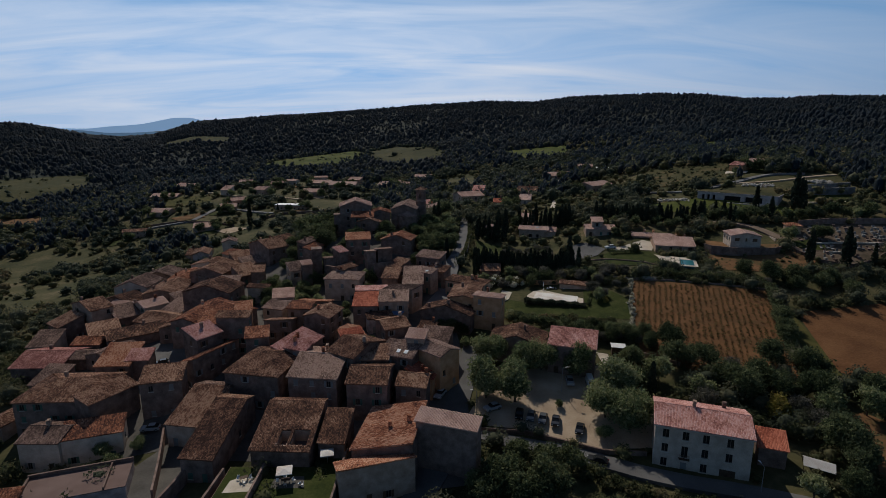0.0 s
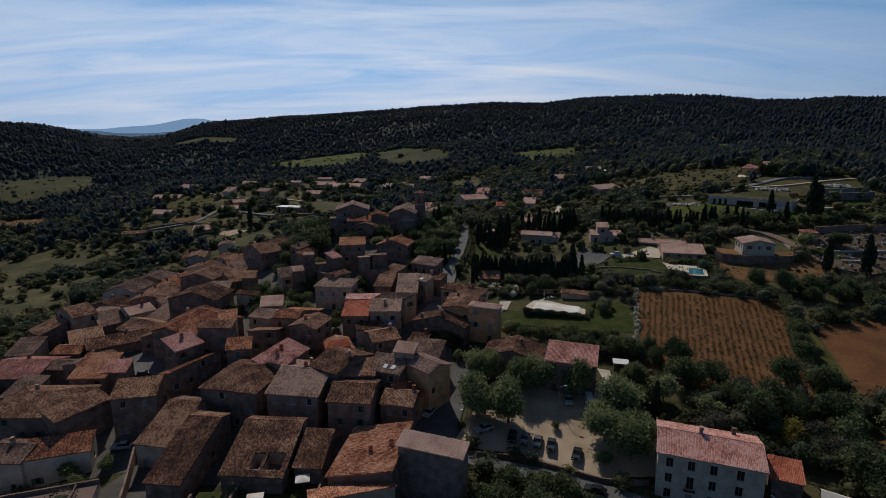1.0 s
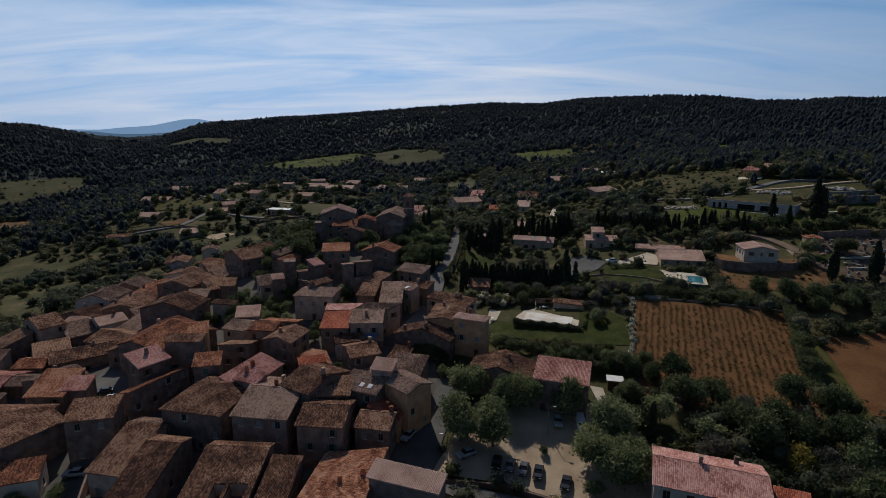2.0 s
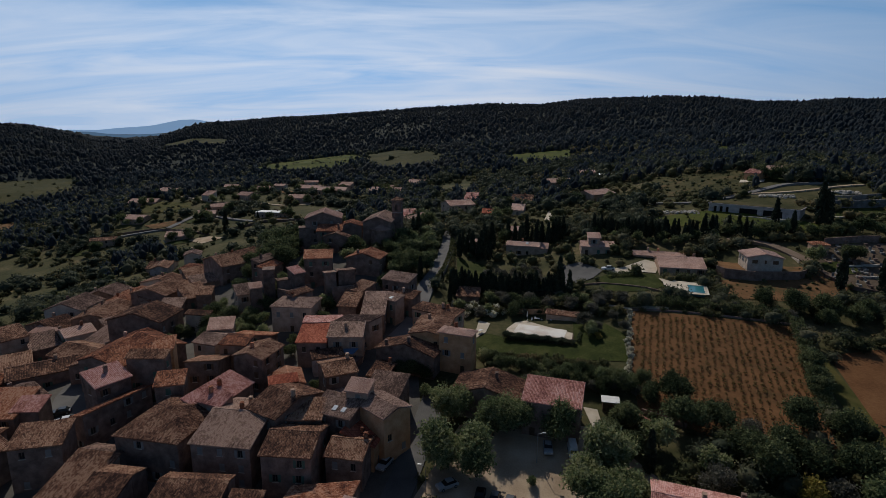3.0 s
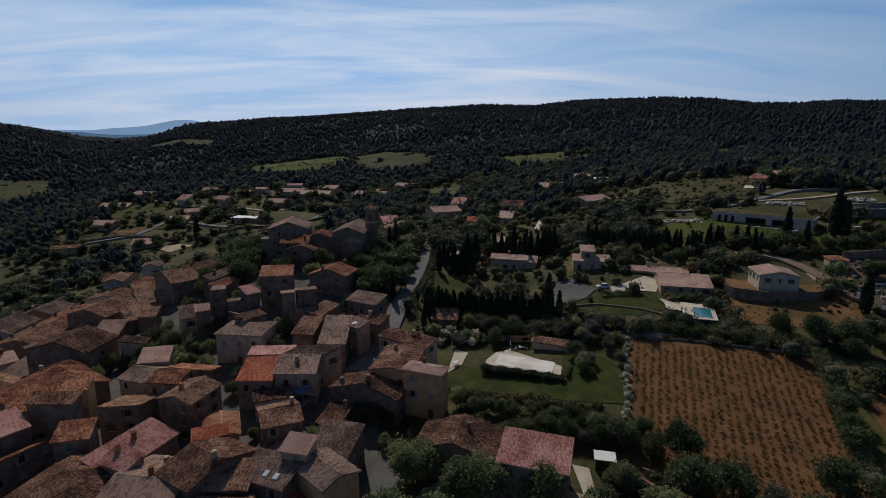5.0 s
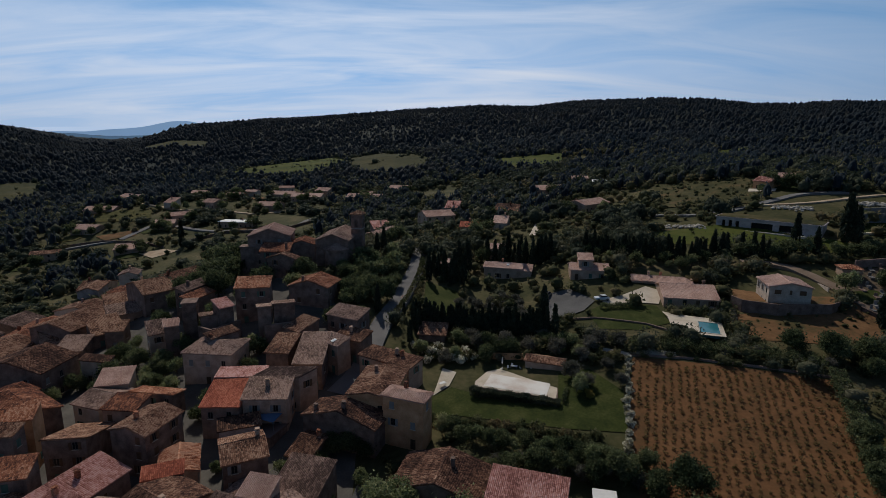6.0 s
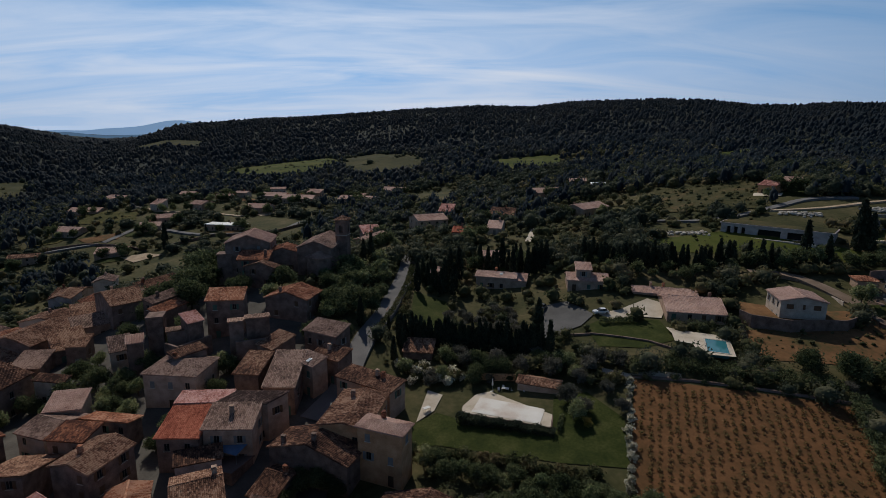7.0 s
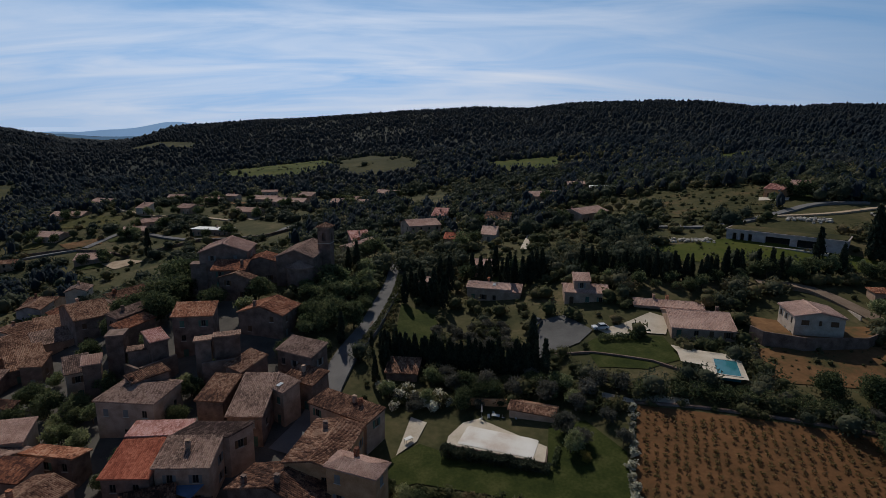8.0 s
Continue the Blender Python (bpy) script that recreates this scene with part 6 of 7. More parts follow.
# ---- trees by the car park and on the slopes ----
for x, y, s in ((12, 133, 0.95), (20.6, 127.6, 0.9), (25, 129, 0.9), (33.6, 126, 0.95), (10.2, 118.8, 1.05), (16.8, 117, 1.1), (40.5, 117.2, 1.0), (36.3, 111.2, 0.95), (40.2, 107.2, 1.1)):
    plant("plane", x, y, s)
for x, y, s in ((34.2, 104.9, 0.55), (27.0, 114.8, 0.32), (15.2, 96.8, 0.75), (20.5, 96.2, 0.72), (25.4, 95.6, 0.7), (11.4, 91, 0.95), (7.8, 88, 0.9), (15, 86.7, 0.95), (20, 89, 1.0)):
    plant("green" if s < 0.6 else "oak", x, y, s)
for x, y, s in ((33, 92, 1.1), (35, 90.4, 1.2), (37.6, 89, 1.1), (40.2, 88.2, 1.2), (43.5, 87.2, 1.2), (46.5, 86.8, 1.1), (49.5, 85.6, 1.2), (53, 84.2, 1.2), (56, 83, 1.1), (31, 91, 1.0), (27.5, 93.5, 1.1)):
    plant("bush", x, y, s)
for x, y, s in ((60.9, 136.6, 0.9), (52.6, 123.6, 0.95), (59.2, 128, 0.95), (65.5, 127.4, 0.95), (71.3, 124.6, 0.9), (74.6, 120.3, 0.95), (82, 126, 0.9), (60, 115.7, 0.9), (69.4, 115.1, 1.0), (76.5, 115.9, 1.0),
                (89, 124, 0.95), (85, 114, 1.0), (83, 108.6, 1.0), (78.2, 109, 0.9), (79.5, 97.7, 1.0), (79, 93, 1.0), (80, 104, 1.0), (66.5, 86, 0.7), (74, 86.5, 0.8), (81, 100, 0.9), (66.8, 119.3, 0.9),
                (47.4, 129.3, 0.7), (42.9, 125.4, 0.6), (46.3, 121.2, 0.7), (91.4, 136, 0.7), (93.9, 141.4, 0.65), (96, 147, 0.65), (99, 153, 0.6), (90, 86, 1.0), (99, 100, 1.0), (92, 108, 1.0), (98, 112, 1.0)):
    plant("oak" if leaf_rng.rand() < 0.6 else ("olive" if leaf_rng.rand() < 0.4 else "green"), x, y, s)
plant("yellow", 72.6, 108, 1.15)
plant("cypress", 48.6, 117.2, 1.05)
plant("olive", 58.5, 112.5, 1.2)
# white shrubs between garden and vineyard
for k in range(13):
    t = k / 12
    plant("flower", 53.6 + 8.8 * t + leaf_rng.uniform(-0.5, 0.5), 146 + 29 * t, leaf_rng.uniform(0.7, 1.05))
for x, y in ((16.5, 181), (21, 183.5), (19, 186), (24, 184.5), (13, 188), (24.5, 180.5), (22.5, 181.5), (19.5, 183), (17.5, 184), (26.0, 183), (15, 186), (27.5, 181.5)):
    plant("flower", x, y, leaf_rng.uniform(1.0, 1.6))
for k in range(44):      # close planting between the covered pool and the cypress screen
    x, y = leaf_rng.uniform(14, 60), leaf_rng.uniform(-3.5, 4.5)
    plant(("green", "bush", "olive", "oak", "bush")[k % 5], x, 188.5 - 0.16 * x + y, leaf_rng.uniform(0.4, 0.62) if k % 5 in (0, 2, 3) else leaf_rng.uniform(0.9, 1.4))
# garden round the covered pool
for k in range(13):
    plant("bush", 17.5 + 2.6 * k, 158.6 - 0.72 * k + leaf_rng.uniform(-0.6, 0.6), leaf_rng.uniform(0.9, 1.25))
for k in range(17):
    plant("oak" if k % 3 else "green", 20 + 2.2 * k, 153.6 - 0.75 * k + leaf_rng.uniform(-1.2, 1.2), leaf_rng.uniform(0.42, 0.58))
for k in range(12):
    plant("oak" if k % 2 else "olive", 30 + 2.3 * k, 144.5 - 0.6 * k + leaf_rng.uniform(-1.5, 1.5), leaf_rng.uniform(0.5, 0.66))


sv, sf = [], []
limb(sv, sf, (0, 0, 0), (0, 0, 1), 0.05, 0.03, 5)
stem_mesh = mesh_of("stem", sv, sf, bark)


def hedge(pts, width, height, leaf, label, z=None, per=110):
    """A clipped hedge: small leaves filling a long box along a line."""
    rng = np.random.RandomState(int(abs(pts[0][0]) * 10))
    vs = []
    for (x0, y0), (x1, y1) in zip(pts, pts[1:]):
        d = math.hypot(x1 - x0, y1 - y0)
        n = int(d * per)
        a, b = rng.uniform(0, 1, n), rng.uniform(-0.5, 0.5, n) * width
        ux, uy = (x1 - x0) / d, (y1 - y0) / d
        px, py = x0 + ux * a * d + uy * b, y0 + uy * a * d - ux * b
        g = ground_z(px, py) if z is None else np.full(n, z)
        vs.append(np.stack([px, py, g + height * np.sqrt(rng.uniform(0, 1, n)) * (1 + 0.12 * np.sin(a * d * 1.7))], -1))
    lv, lf = leaves(np.concatenate(vs), 0.05, 1, 0.26, rng)
    thing = empty("hedge", pts[0][0], pts[0][1], 0.0)
    tagged(thing, label, "hedge", "hedges")
    ob = part("foliage", big_mesh("foliage", lv - np.array((pts[0][0], pts[0][1], 0.0)), lf, leaf), thing)
    for (x0, y0), (x1, y1) in zip(pts, pts[1:]):
        for k in range(int(math.hypot(x1 - x0, y1 - y0) / 2.4) + 1):
            t = k * 2.4 / math.hypot(x1 - x0, y1 - y0)
            sx, sy = x0 + (x1 - x0) * t, y0 + (y1 - y0) * t
            sz = float(ground_z(sx, sy)) if z is None else z
            stem = part("stem", stem_mesh, thing, "", (sx - pts[0][0], sy - pts[0][1], sz - 0.4))
            stem.scale = (1, 1, height * 0.7 + 0.4)
    return thing


hedge([(26.0, 166.7), (44.2, 160.8)], 1.9, 2.1, leaf_holm, "dark clipped hedge in front of the pool terrace", z=0.5, per=280)
hedge([(45.0, 161.4), (46.6, 166.0)], 0.9, 1.5, leaf_oak, "dark clipped hedge beside the pool terrace", z=1.4)
hedge([(63, 201.4), (73, 201.6)], 1.5, 1.5, leaf_oak, "dark clipped hedge along the villa drive")
hedge([(97.3, 200), (96, 194.8), (93.7, 189), (91.3, 183)], 1.2, 1.4, leaf_olive, "pale green hedge beside the swimming pool")
hedge([(12.3, 250), (11.9, 238), (10.6, 226), (9.2, 215), (6.6, 204)], 1.6, 1.6, leaf_scrub, "green hedge along the climbing lane")
hedge([(103.5, 166), (98, 152), (92, 138), (88, 126)], 3.2, 3.0, leaf_oak, "tall rough hedge between vineyard and field", per=190)
hedge([(64, 179.5), (76, 177.5), (90, 174), (104, 170)], 3.5, 2.6, leaf_oak, "tall dark hedge above the vineyard", per=190)
for x, y, s in ((48.5, 170, 0.8), (51, 167, 0.7), (52, 176, 0.75), (47, 180, 0.9), (55, 179, 0.9), (41, 183, 0.9), (35, 185, 1.0), (29, 185, 1.0), (27, 191, 0.8), (58, 183, 0.9), (62, 181, 0.8), (45, 187, 0.7), (57, 172, 0.6), (58, 166, 0.6), (20.5, 179.5, 0.6)):
    plant("olive", x, y, s)
# dense cypress screen and the taller ones behind
for k in range(42):
    t = k / 41
    plant("cypress", 12 + 34 * t + leaf_rng.uniform(-0.3, 0.3), 199.8 - 10.6 * t + leaf_rng.uniform(-0.5, 0.5), leaf_rng.uniform(0.72, 0.95))
plant("cypress", 46.5, 196, 1.15)
plant("cypress", 11.5, 190, 0.75)
for x, y in ((13.5, 195), (12.5, 197)):
    plant("cypress", x, y, 0.72)
for k in range(20):      # olive grove behind the screen
    plant("olive", 25 + 4.0 * (k % 5) + leaf_rng.uniform(-1, 1), 200 + 4.4 * (k // 5) + leaf_rng.uniform(-1, 1), leaf_rng.uniform(0.6, 0.75))
for k in range(13):
    plant("bush", 11.4 + 0.25 * k * 0.9 - 0.012 * k * k, 209 + 3.2 * k, leaf_rng.uniform(0.8, 1.1))
for k in range(10):
    plant("cypress", 14.5 + 1.5 * k + leaf_rng.uniform(-0.5, 0.5), 236 + leaf_rng.uniform(-6, 8), leaf_rng.uniform(0.9, 1.3))
for k in range(14):
    plant("cypress", 36 + 1.6 * k + leaf_rng.uniform(-0.6, 0.6), 243 + leaf_rng.uniform(-4, 8), leaf_rng.uniform(0.8, 1.15))
for k in range(46):
    t = k / 45
    plant("cypress", 67 + 44 * t + leaf_rng.uniform(-0.5, 0.5), 245 - 13.5 * min(1, t * 1.7) + leaf_rng.uniform(-2.5, 1.5), leaf_rng.uniform(0.5, 0.95))
for k in range(24):      # tree belt above the burial ground
    t = k / 23
    plant("oak" if k % 4 else "green", 112 + 70 * t + leaf_rng.uniform(-1.5, 1.5), 231 - 1.5 * t + leaf_rng.uniform(-3, 3), leaf_rng.uniform(0.5, 0.8))
for k in range(16):      # broad trees among the cypresses
    t = k / 15
    plant("oak" if k % 3 else "green", 66 + 44 * t + leaf_rng.uniform(-2, 2), 243 - 13.5 * min(1, t * 1.7) + leaf_rng.uniform(-6, 1), leaf_rng.uniform(0.35, 0.6))
for x, y, s in ((116.8, 232.3, 0.9), (118.9, 229.3, 1.0), (122, 230, 0.85), (123.5, 229, 0.7), (135.3, 234.5, 1.45), (140, 231, 1.0), (155.5, 240, 1.75), (157.5, 237.9, 1.5), (161, 245, 1.3), (-128, 358, 1.7), (-117, 384, 0.8), (-67, 283, 0.8),
                (1.4, 205, 0.9), (8.9, 204, 0.5), (48, 188, 1.0), (-52, 357, 0.9), (-54, 376, 0.9), (-4, 248, 1.0), (-2, 252, 1.2), (129.5, 187.5, 1.35), (140.5, 185.0, 1.5), (160, 190, 1.75), (149, 193.5, 0.8), (152, 187, 0.9)):
    plant("cypress", x, y, s)
for k in range(26):      # the wooded slope below church and tower
    plant("oak" if k % 4 else "green", leaf_rng.uniform(-11, 4.5), leaf_rng.uniform(208, 240), leaf_rng.uniform(0.55, 0.95))
for k in range(14):
    plant("oak", leaf_rng.uniform(-62, -46), leaf_rng.uniform(218, 252), leaf_rng.uniform(0.7, 1.1))
for x, y, s in ((-5, 233, 1.1), (-1, 226, 1.0), (3, 238, 0.9), (-8, 222, 0.9), (-3, 216, 0.8), (0, 210, 0.7), (-12, 228, 0.7), (-48, 216, 1.2), (-54, 228, 1.2), (-58, 222, 1.1), (-52, 240, 1.3), (-24, 222, 0.9), (-14, 255, 0.9), (2, 247, 0.9)):
    plant("oak" if x < -20 else "green", x, y, s)
for x, y, s in ((-42, 166, 0.75), (-46, 172, 0.7), (-50, 176, 0.6), (-26, 165, 0.5), (-68, 170, 0.7), (-44, 195, 0.7), (-40, 187, 0.6), (-26, 184, 0.7), (-24, 190, 0.6), (-8, 143, 0.5), (-3, 140, 0.5), (6, 141, 0.5), (2, 137, 0.45), (-20, 145, 0.35), (-72, 104, 0.6), (-69, 102, 0.5), (-66, 106, 0.5), (-9, 116, 0.35)):
    plant("green", x, y, s)


for x, y, s in ((-60.5, 187, 0.75), (-47, 188.5, 0.7), (-43, 186, 0.6), (-25.2, 183.5, 0.6), (-46.5, 177.5, 0.5), (-60, 214, 0.8), (-56, 219, 0.9), (0.0, 149.5, 0.6), (3.2, 149.5, 0.55), (-2.6, 146, 0.45), (5.5, 148.5, 0.5)):
    plant("oak", x, y, s)
for x, y, s in ((-66, 262, 1.3), (-62, 256, 1.3), (-70, 268, 1.2), (-58, 250, 1.2)):      # big dark trees beside the castle
    plant("oak", x, y, s)
for x, y, s in ((76, 178.5, 0.5), (84, 175.2, 0.5), (91, 174.5, 0.6), (101, 176, 0.75), (108, 174, 0.85), (115, 171, 0.9), (121, 168, 0.8), (112, 167, 0.7), (105, 170, 0.6), (126, 172, 0.7), (118, 176, 0.6), (99, 172, 0.5), (128, 164, 0.8)):
    plant("oak" if s > 0.65 else "olive", x, y, s)
for k in range(96):      # trees round the valley villas
    vx, vy = VILLAS[k % len(VILLAS)]
    a = leaf_rng.uniform(-2.6, -0.5)
    plant("oak" if k % 3 else "green", vx + 9.5 * math.cos(a) * leaf_rng.uniform(0.8, 1.7), vy + 8.0 * math.sin(a) * leaf_rng.uniform(0.9, 1.4), leaf_rng.uniform(0.6, 1.0))


# gardens between the upper houses
for x, y, s in ((-60, 178, 0.75), (-55, 182, 0.8), (-57, 172, 0.6), (-48, 181, 0.65), (-43, 178, 0.6), (-63, 187, 0.6), (-62, 194, 0.55), (-58, 201, 0.7), (-62, 207, 0.6), (-46, 198, 0.55), (-44, 203, 0.7), (-38, 211, 0.8),
                (-27, 170, 0.5), (-25, 176, 0.55), (-41, 170, 0.6), (-46, 173, 0.5), (-30, 160, 0.45), (-31, 166, 0.5), (-24, 213, 0.8), (-8, 206, 0.8), (-10, 197, 0.6), (-66, 176, 0.6), (-70, 181, 0.6), (-36, 220, 0.8), (-74, 188, 0.5), (-3, 198, 0.7)):
    plant("oak" if (x + y) % 3 else "green", x, y, s)


# small gardens near the pink-roofed house and the pool
for kind, x, y, s in (("yellow", 46.9, 132.6, 0.36), ("yellow", 48.2, 131.2, 0.3), ("yellow", 45.6, 131.5, 0.28), ("flower", 56.9, 145.3, 0.7), ("flower", 57.1, 139.7, 0.6), ("green", 48.5, 164.8, 0.6), ("yellow", 50.4, 162.4, 0.38), ("bush", 47.5, 130, 0.8), ("bush", 49.5, 129.0, 0.9)):
    plant(kind, x, y, s)


# ---- growth beyond counting ----
BLOCKED += [[(20, 163), (31, 163), (31, 179), (20, 179)], [(103, 261), (122, 261), (122, 277), (103, 277)], [(148, 266), (200, 262), (206, 291), (148, 291)], [(157, 298), (174, 295), (176, 304), (160, 309)]]
def spread_over(n, seed, far_lo, far_hi, az_lo=-50, az_hi=50):
    rng = np.random.RandomState(seed)
    d = np.sqrt(rng.uniform(far_lo ** 2, far_hi ** 2, n))
    a = np.radians(rng.uniform(az_lo, az_hi, n))
    return d * np.sin(a), d * np.cos(a), rng


x, y, rng = spread_over(26000, 3, 78, 640, -44, 46)
ok = free(x, y, 0.5) & (np.array([noise.noise((a * 0.02, b * 0.02, 3.0)) for a, b in zip(x, y)]) > np.where(np.hypot(x, y) < 330, -0.55, np.where((x < -260) & (y > 300), -0.4, np.where((x < -60) & (y > 300), -0.06, np.where(np.abs(x) > 100, -0.25, -0.08)))))
x, y = x[ok], y[ok]
valley = (x < -60) & (np.hypot(x, y) > 290)
keep = rng.rand(len(x)) < np.where(valley, np.where(x > -260, 0.21, 0.28), np.where(np.hypot(x, y) < 330, 0.7, 0.42))
x, y, valley = x[keep], y[keep], valley[keep]
r = (0.8 + 2.4 * rng.rand(len(x)) ** 1.6) * np.where(np.hypot(x, y) > 330, 1.3, 1.0) * np.where(valley, np.where(x > -260, 0.95, 1.25), 1.0)
tall, near = r * rng.uniform(1.2, 1.9, len(x)), np.hypot(x, y) < 215
scatter("scrub", x[~near], y[~near], r[~near], tall[~near], [clump(s, 32, 0.28, 0.82) for s in (1, 2, 3, 4)], leaf_scrub, "mixed green scrub, olives and small trees", "scrub")
scatter("scrub", x[near], y[near], r[near], tall[near], [clump(s, 150, 0.16, 0.72) for s in (1, 2, 3, 4)], leaf_scrub, "mixed green scrub and small bushes on the slopes", "scrub")

x, y, rng = spread_over(7000, 31, 84, 560, -44, 46)
ok = free(x, y, 2.0) & (np.array([noise.noise((a * 0.03, b * 0.03, 5.0)) for a, b in zip(x, y)]) > np.where((x < -50) & (x > -260) & (np.hypot(x, y) > 300), 0.14, -0.02))
x, y = x[ok], y[ok]
r = rng.uniform(1.7, 3.3, len(x)) * np.where(np.hypot(x, y) > 240, 1.35, 1.0)
tall, near = r * rng.uniform(1.6, 2.3, len(x)), np.hypot(x, y) < 280
tall = tall * np.where((x < -50) & (x > -260) & ~near, 0.75, 1.0)
scatter("copse", x[~near], y[~near], r[~near], tall[~near], [clump(s, 64, 0.25, 0.8) for s in (41, 42, 43, 44)], leaf_holm, "dark broadleaf trees and tall bushes", "trees")
scatter("copse", x[near], y[near], r[near], tall[near], [clump(s, 230, 0.14, 0.74) for s in (45, 46, 47, 48)], leaf_holm, "dark leafy broadleaf trees and tall bushes", "trees")

x, y, rng = spread_over(15000, 8, 320, 760)
thick = np.array([noise.noise((a * 0.011, b * 0.011, 9.0)) for a, b in zip(x, y)])
ok = free(x, y, 3.0) & (thick > np.where(np.hypot(x, y) > 520, -0.3, np.where((x < -190) & (np.hypot(x, y) > 430), -0.2, np.where(x > 120, -0.1, np.where((x < -50) & (np.hypot(x, y) < 500), 0.3, 0.02)))))
x, y = x[ok], y[ok]
r = rng.uniform(1.7, 3.9, len(x))
pines = rng.rand(len(x)) < 0.55
scatter("woodland", x[~pines], y[~pines], r[~pines], r[~pines] * rng.uniform(1.5, 2.2, (~pines).sum()), [clump(s, 26, 0.30, 0.84) for s in (5, 6, 7)], leaf_holm, "dark green clumps of mixed woodland", "woodland")
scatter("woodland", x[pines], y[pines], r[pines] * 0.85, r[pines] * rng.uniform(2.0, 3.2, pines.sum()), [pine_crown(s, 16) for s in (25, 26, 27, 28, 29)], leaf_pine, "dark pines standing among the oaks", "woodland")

x, y, rng = spread_over(52000, 21, 540, 1640, -46, 46)
lush = np.array([noise.noise((a * 0.006, b * 0.006, 7.0)) for a, b in zip(x, y)])
ok = free(x, y, 4.0) & (rng.rand(len(x)) < 0.86 + 0.5 * lush)
x, y, lush = x[ok], y[ok], lush[ok]
r = (1.5 + 2.6 * rng.rand(len(x)) ** 2.0) * (1.0 + 0.35 * lush)
scatter("far_woods", x, y, r, r * rng.uniform(1.9, 3.1, len(x)), [pine_crown(s) for s in (15, 16, 17, 18, 19, 20, 21)], leaf_pine, "dark pine and oak woods covering the ridge, coloured blue-green for haze", "woods", sink=0.3, smooth=True)

x, y, rng = spread_over(2600, 22, 1600, 2300, -43, -22)
r = rng.uniform(5.0, 9.0, len(x))
scatter("distant_woods", x, y, r, r * rng.uniform(1.4, 2.2, len(x)), [pine_crown(s) for s in (15, 16, 17)], leaf_pine, "woods closing the end of the valley, coloured blue-green for haze", "woods", smooth=True)

# single trees and tree lines in the far fields
edge_rng = np.random.RandomState(41)
ex, ey = [], []
for poly, n in (([(-218, 655), (-205, 694), (-115, 735), (-92, 680), (-112, 632), (-152, 626)], 40), ([(-84, 640), (-98, 720), (-60, 745), (-17, 705), (2, 668), (-4, 600), (-57, 598)], 90), ([(66, 628), (140, 624), (118, 534), (73, 570)], 40), ([(-500, 614), (-434, 680), (-369, 562), (-400, 510), (-440, 512)], 50), ([(-540, 1085), (-371, 975), (-359, 925), (-500, 1010)], 30)):
    for (x0, y0), (x1, y1) in zip(poly, poly[1:] + poly[:1]):      # ragged edges
        k = edge_rng.rand(n // 4)
        ex.append(x0 + (x1 - x0) * k + edge_rng.normal(0, 4, n // 4))
        ey.append(y0 + (y1 - y0) * k + edge_rng.normal(0, 5, n // 4))
    k = edge_rng.rand(n // 4)      # one line across
    ex.append(poly[0][0] + (poly[3][0] - poly[0][0]) * k)
    ey.append(poly[0][1] + (poly[3][1] - poly[0][1]) * k + edge_rng.normal(0, 2, n // 4))
x, y = np.concatenate(ex), np.concatenate(ey)
r = 1.2 + 2.4 * edge_rng.rand(len(x)) ** 2
scatter("field_trees", x, y, r, r * edge_rng.uniform(1.5, 2.4, len(x)), [clump(s, 40, 0.27, 0.8) for s in (5, 6, 7)], leaf_holm, "dark trees along the edges of the far fields", "trees")

# rough tussocks and seedlings in the open fields
tx, ty = [], []
tuft_rng = np.random.RandomState(77)
for poly, n in ([(134, 360), (178, 330), (150, 288), (117, 304)], 420), ([(-218, 655), (-205, 694), (-115, 735), (-92, 680), (-112, 632), (-152, 626)], 260), ([(-222, 417), (-225, 443), (-186, 438), (-176, 412)], 60), ([(97, 196), (124, 194.5), (133, 204), (140, 196), (122, 178), (93, 182)], 130), ([(-500, 614), (-434, 680), (-369, 562), (-400, 510), (-440, 512)], 160), ([(92, 262), (125, 266), (150, 245), (160, 236), (146, 232), (100, 247)], 120), ([(36, 412), (80, 396), (72, 352), (38, 364)], 160):
    ax, ay = [p[0] for p in poly], [p[1] for p in poly]
    qx, qy = tuft_rng.uniform(min(ax), max(ax), n), tuft_rng.uniform(min(ay), max(ay), n)
    k = inside(poly, qx, qy)
    tx.append(qx[k])
    ty.append(qy[k])
x, y = np.concatenate(tx), np.concatenate(ty)
r = (0.3 + 0.9 * tuft_rng.rand(len(x)) ** 3) * np.clip(np.hypot(x, y) / 260, 0.8, 2.2)
scatter("tussocks", x, y, r, r * 1.3, [clump(s, 14, 0.5) for s in (25, 26)], leaf_scrub, "low tussocks and young bushes in the fields", "grass")

# vines in rows
rows_dir = Vector((12.0, 34.0)).normalized()
across = Vector((rows_dir.y, -rows_dir.x))
px, py = [], []
vine_rng = np.random.RandomState(2)
soil = [(64.5, 174.5), (101.5, 164.3), (85.5, 123), (70.5, 122), (53.5, 134.5), (57, 152)]
for i in range(-40, 41):
    for j in range(-50, 51):
        p = Vector((76, 148)) + across * (i * 1.6) + rows_dir * (j * 1.45)
        px.append(p.x + vine_rng.uniform(-0.2, 0.2))
        py.append(p.y + vine_rng.uniform(-0.3, 0.3))
px, py = np.array(px), np.array(py)
ok = inside(soil, px, py) & (vine_rng.rand(len(px)) < 0.93)
px, py = px[ok], py[ok]
r = vine_rng.uniform(0.29, 0.55, len(px))
scatter("vines", px, py, r, r * 1.7, [clump(s, 26, 0.55, 0.36) for s in (31, 32, 33)], leaf_vine, "rows of low pruned green vines", "vines", sink=0.0)

# ---- cars, lamps and small things ----
def car_paint(name, c):
    return shade(name, [tuple(q * 0.9 for q in c), c], rough=0.3, bump=0, coat=0.6, size=3)


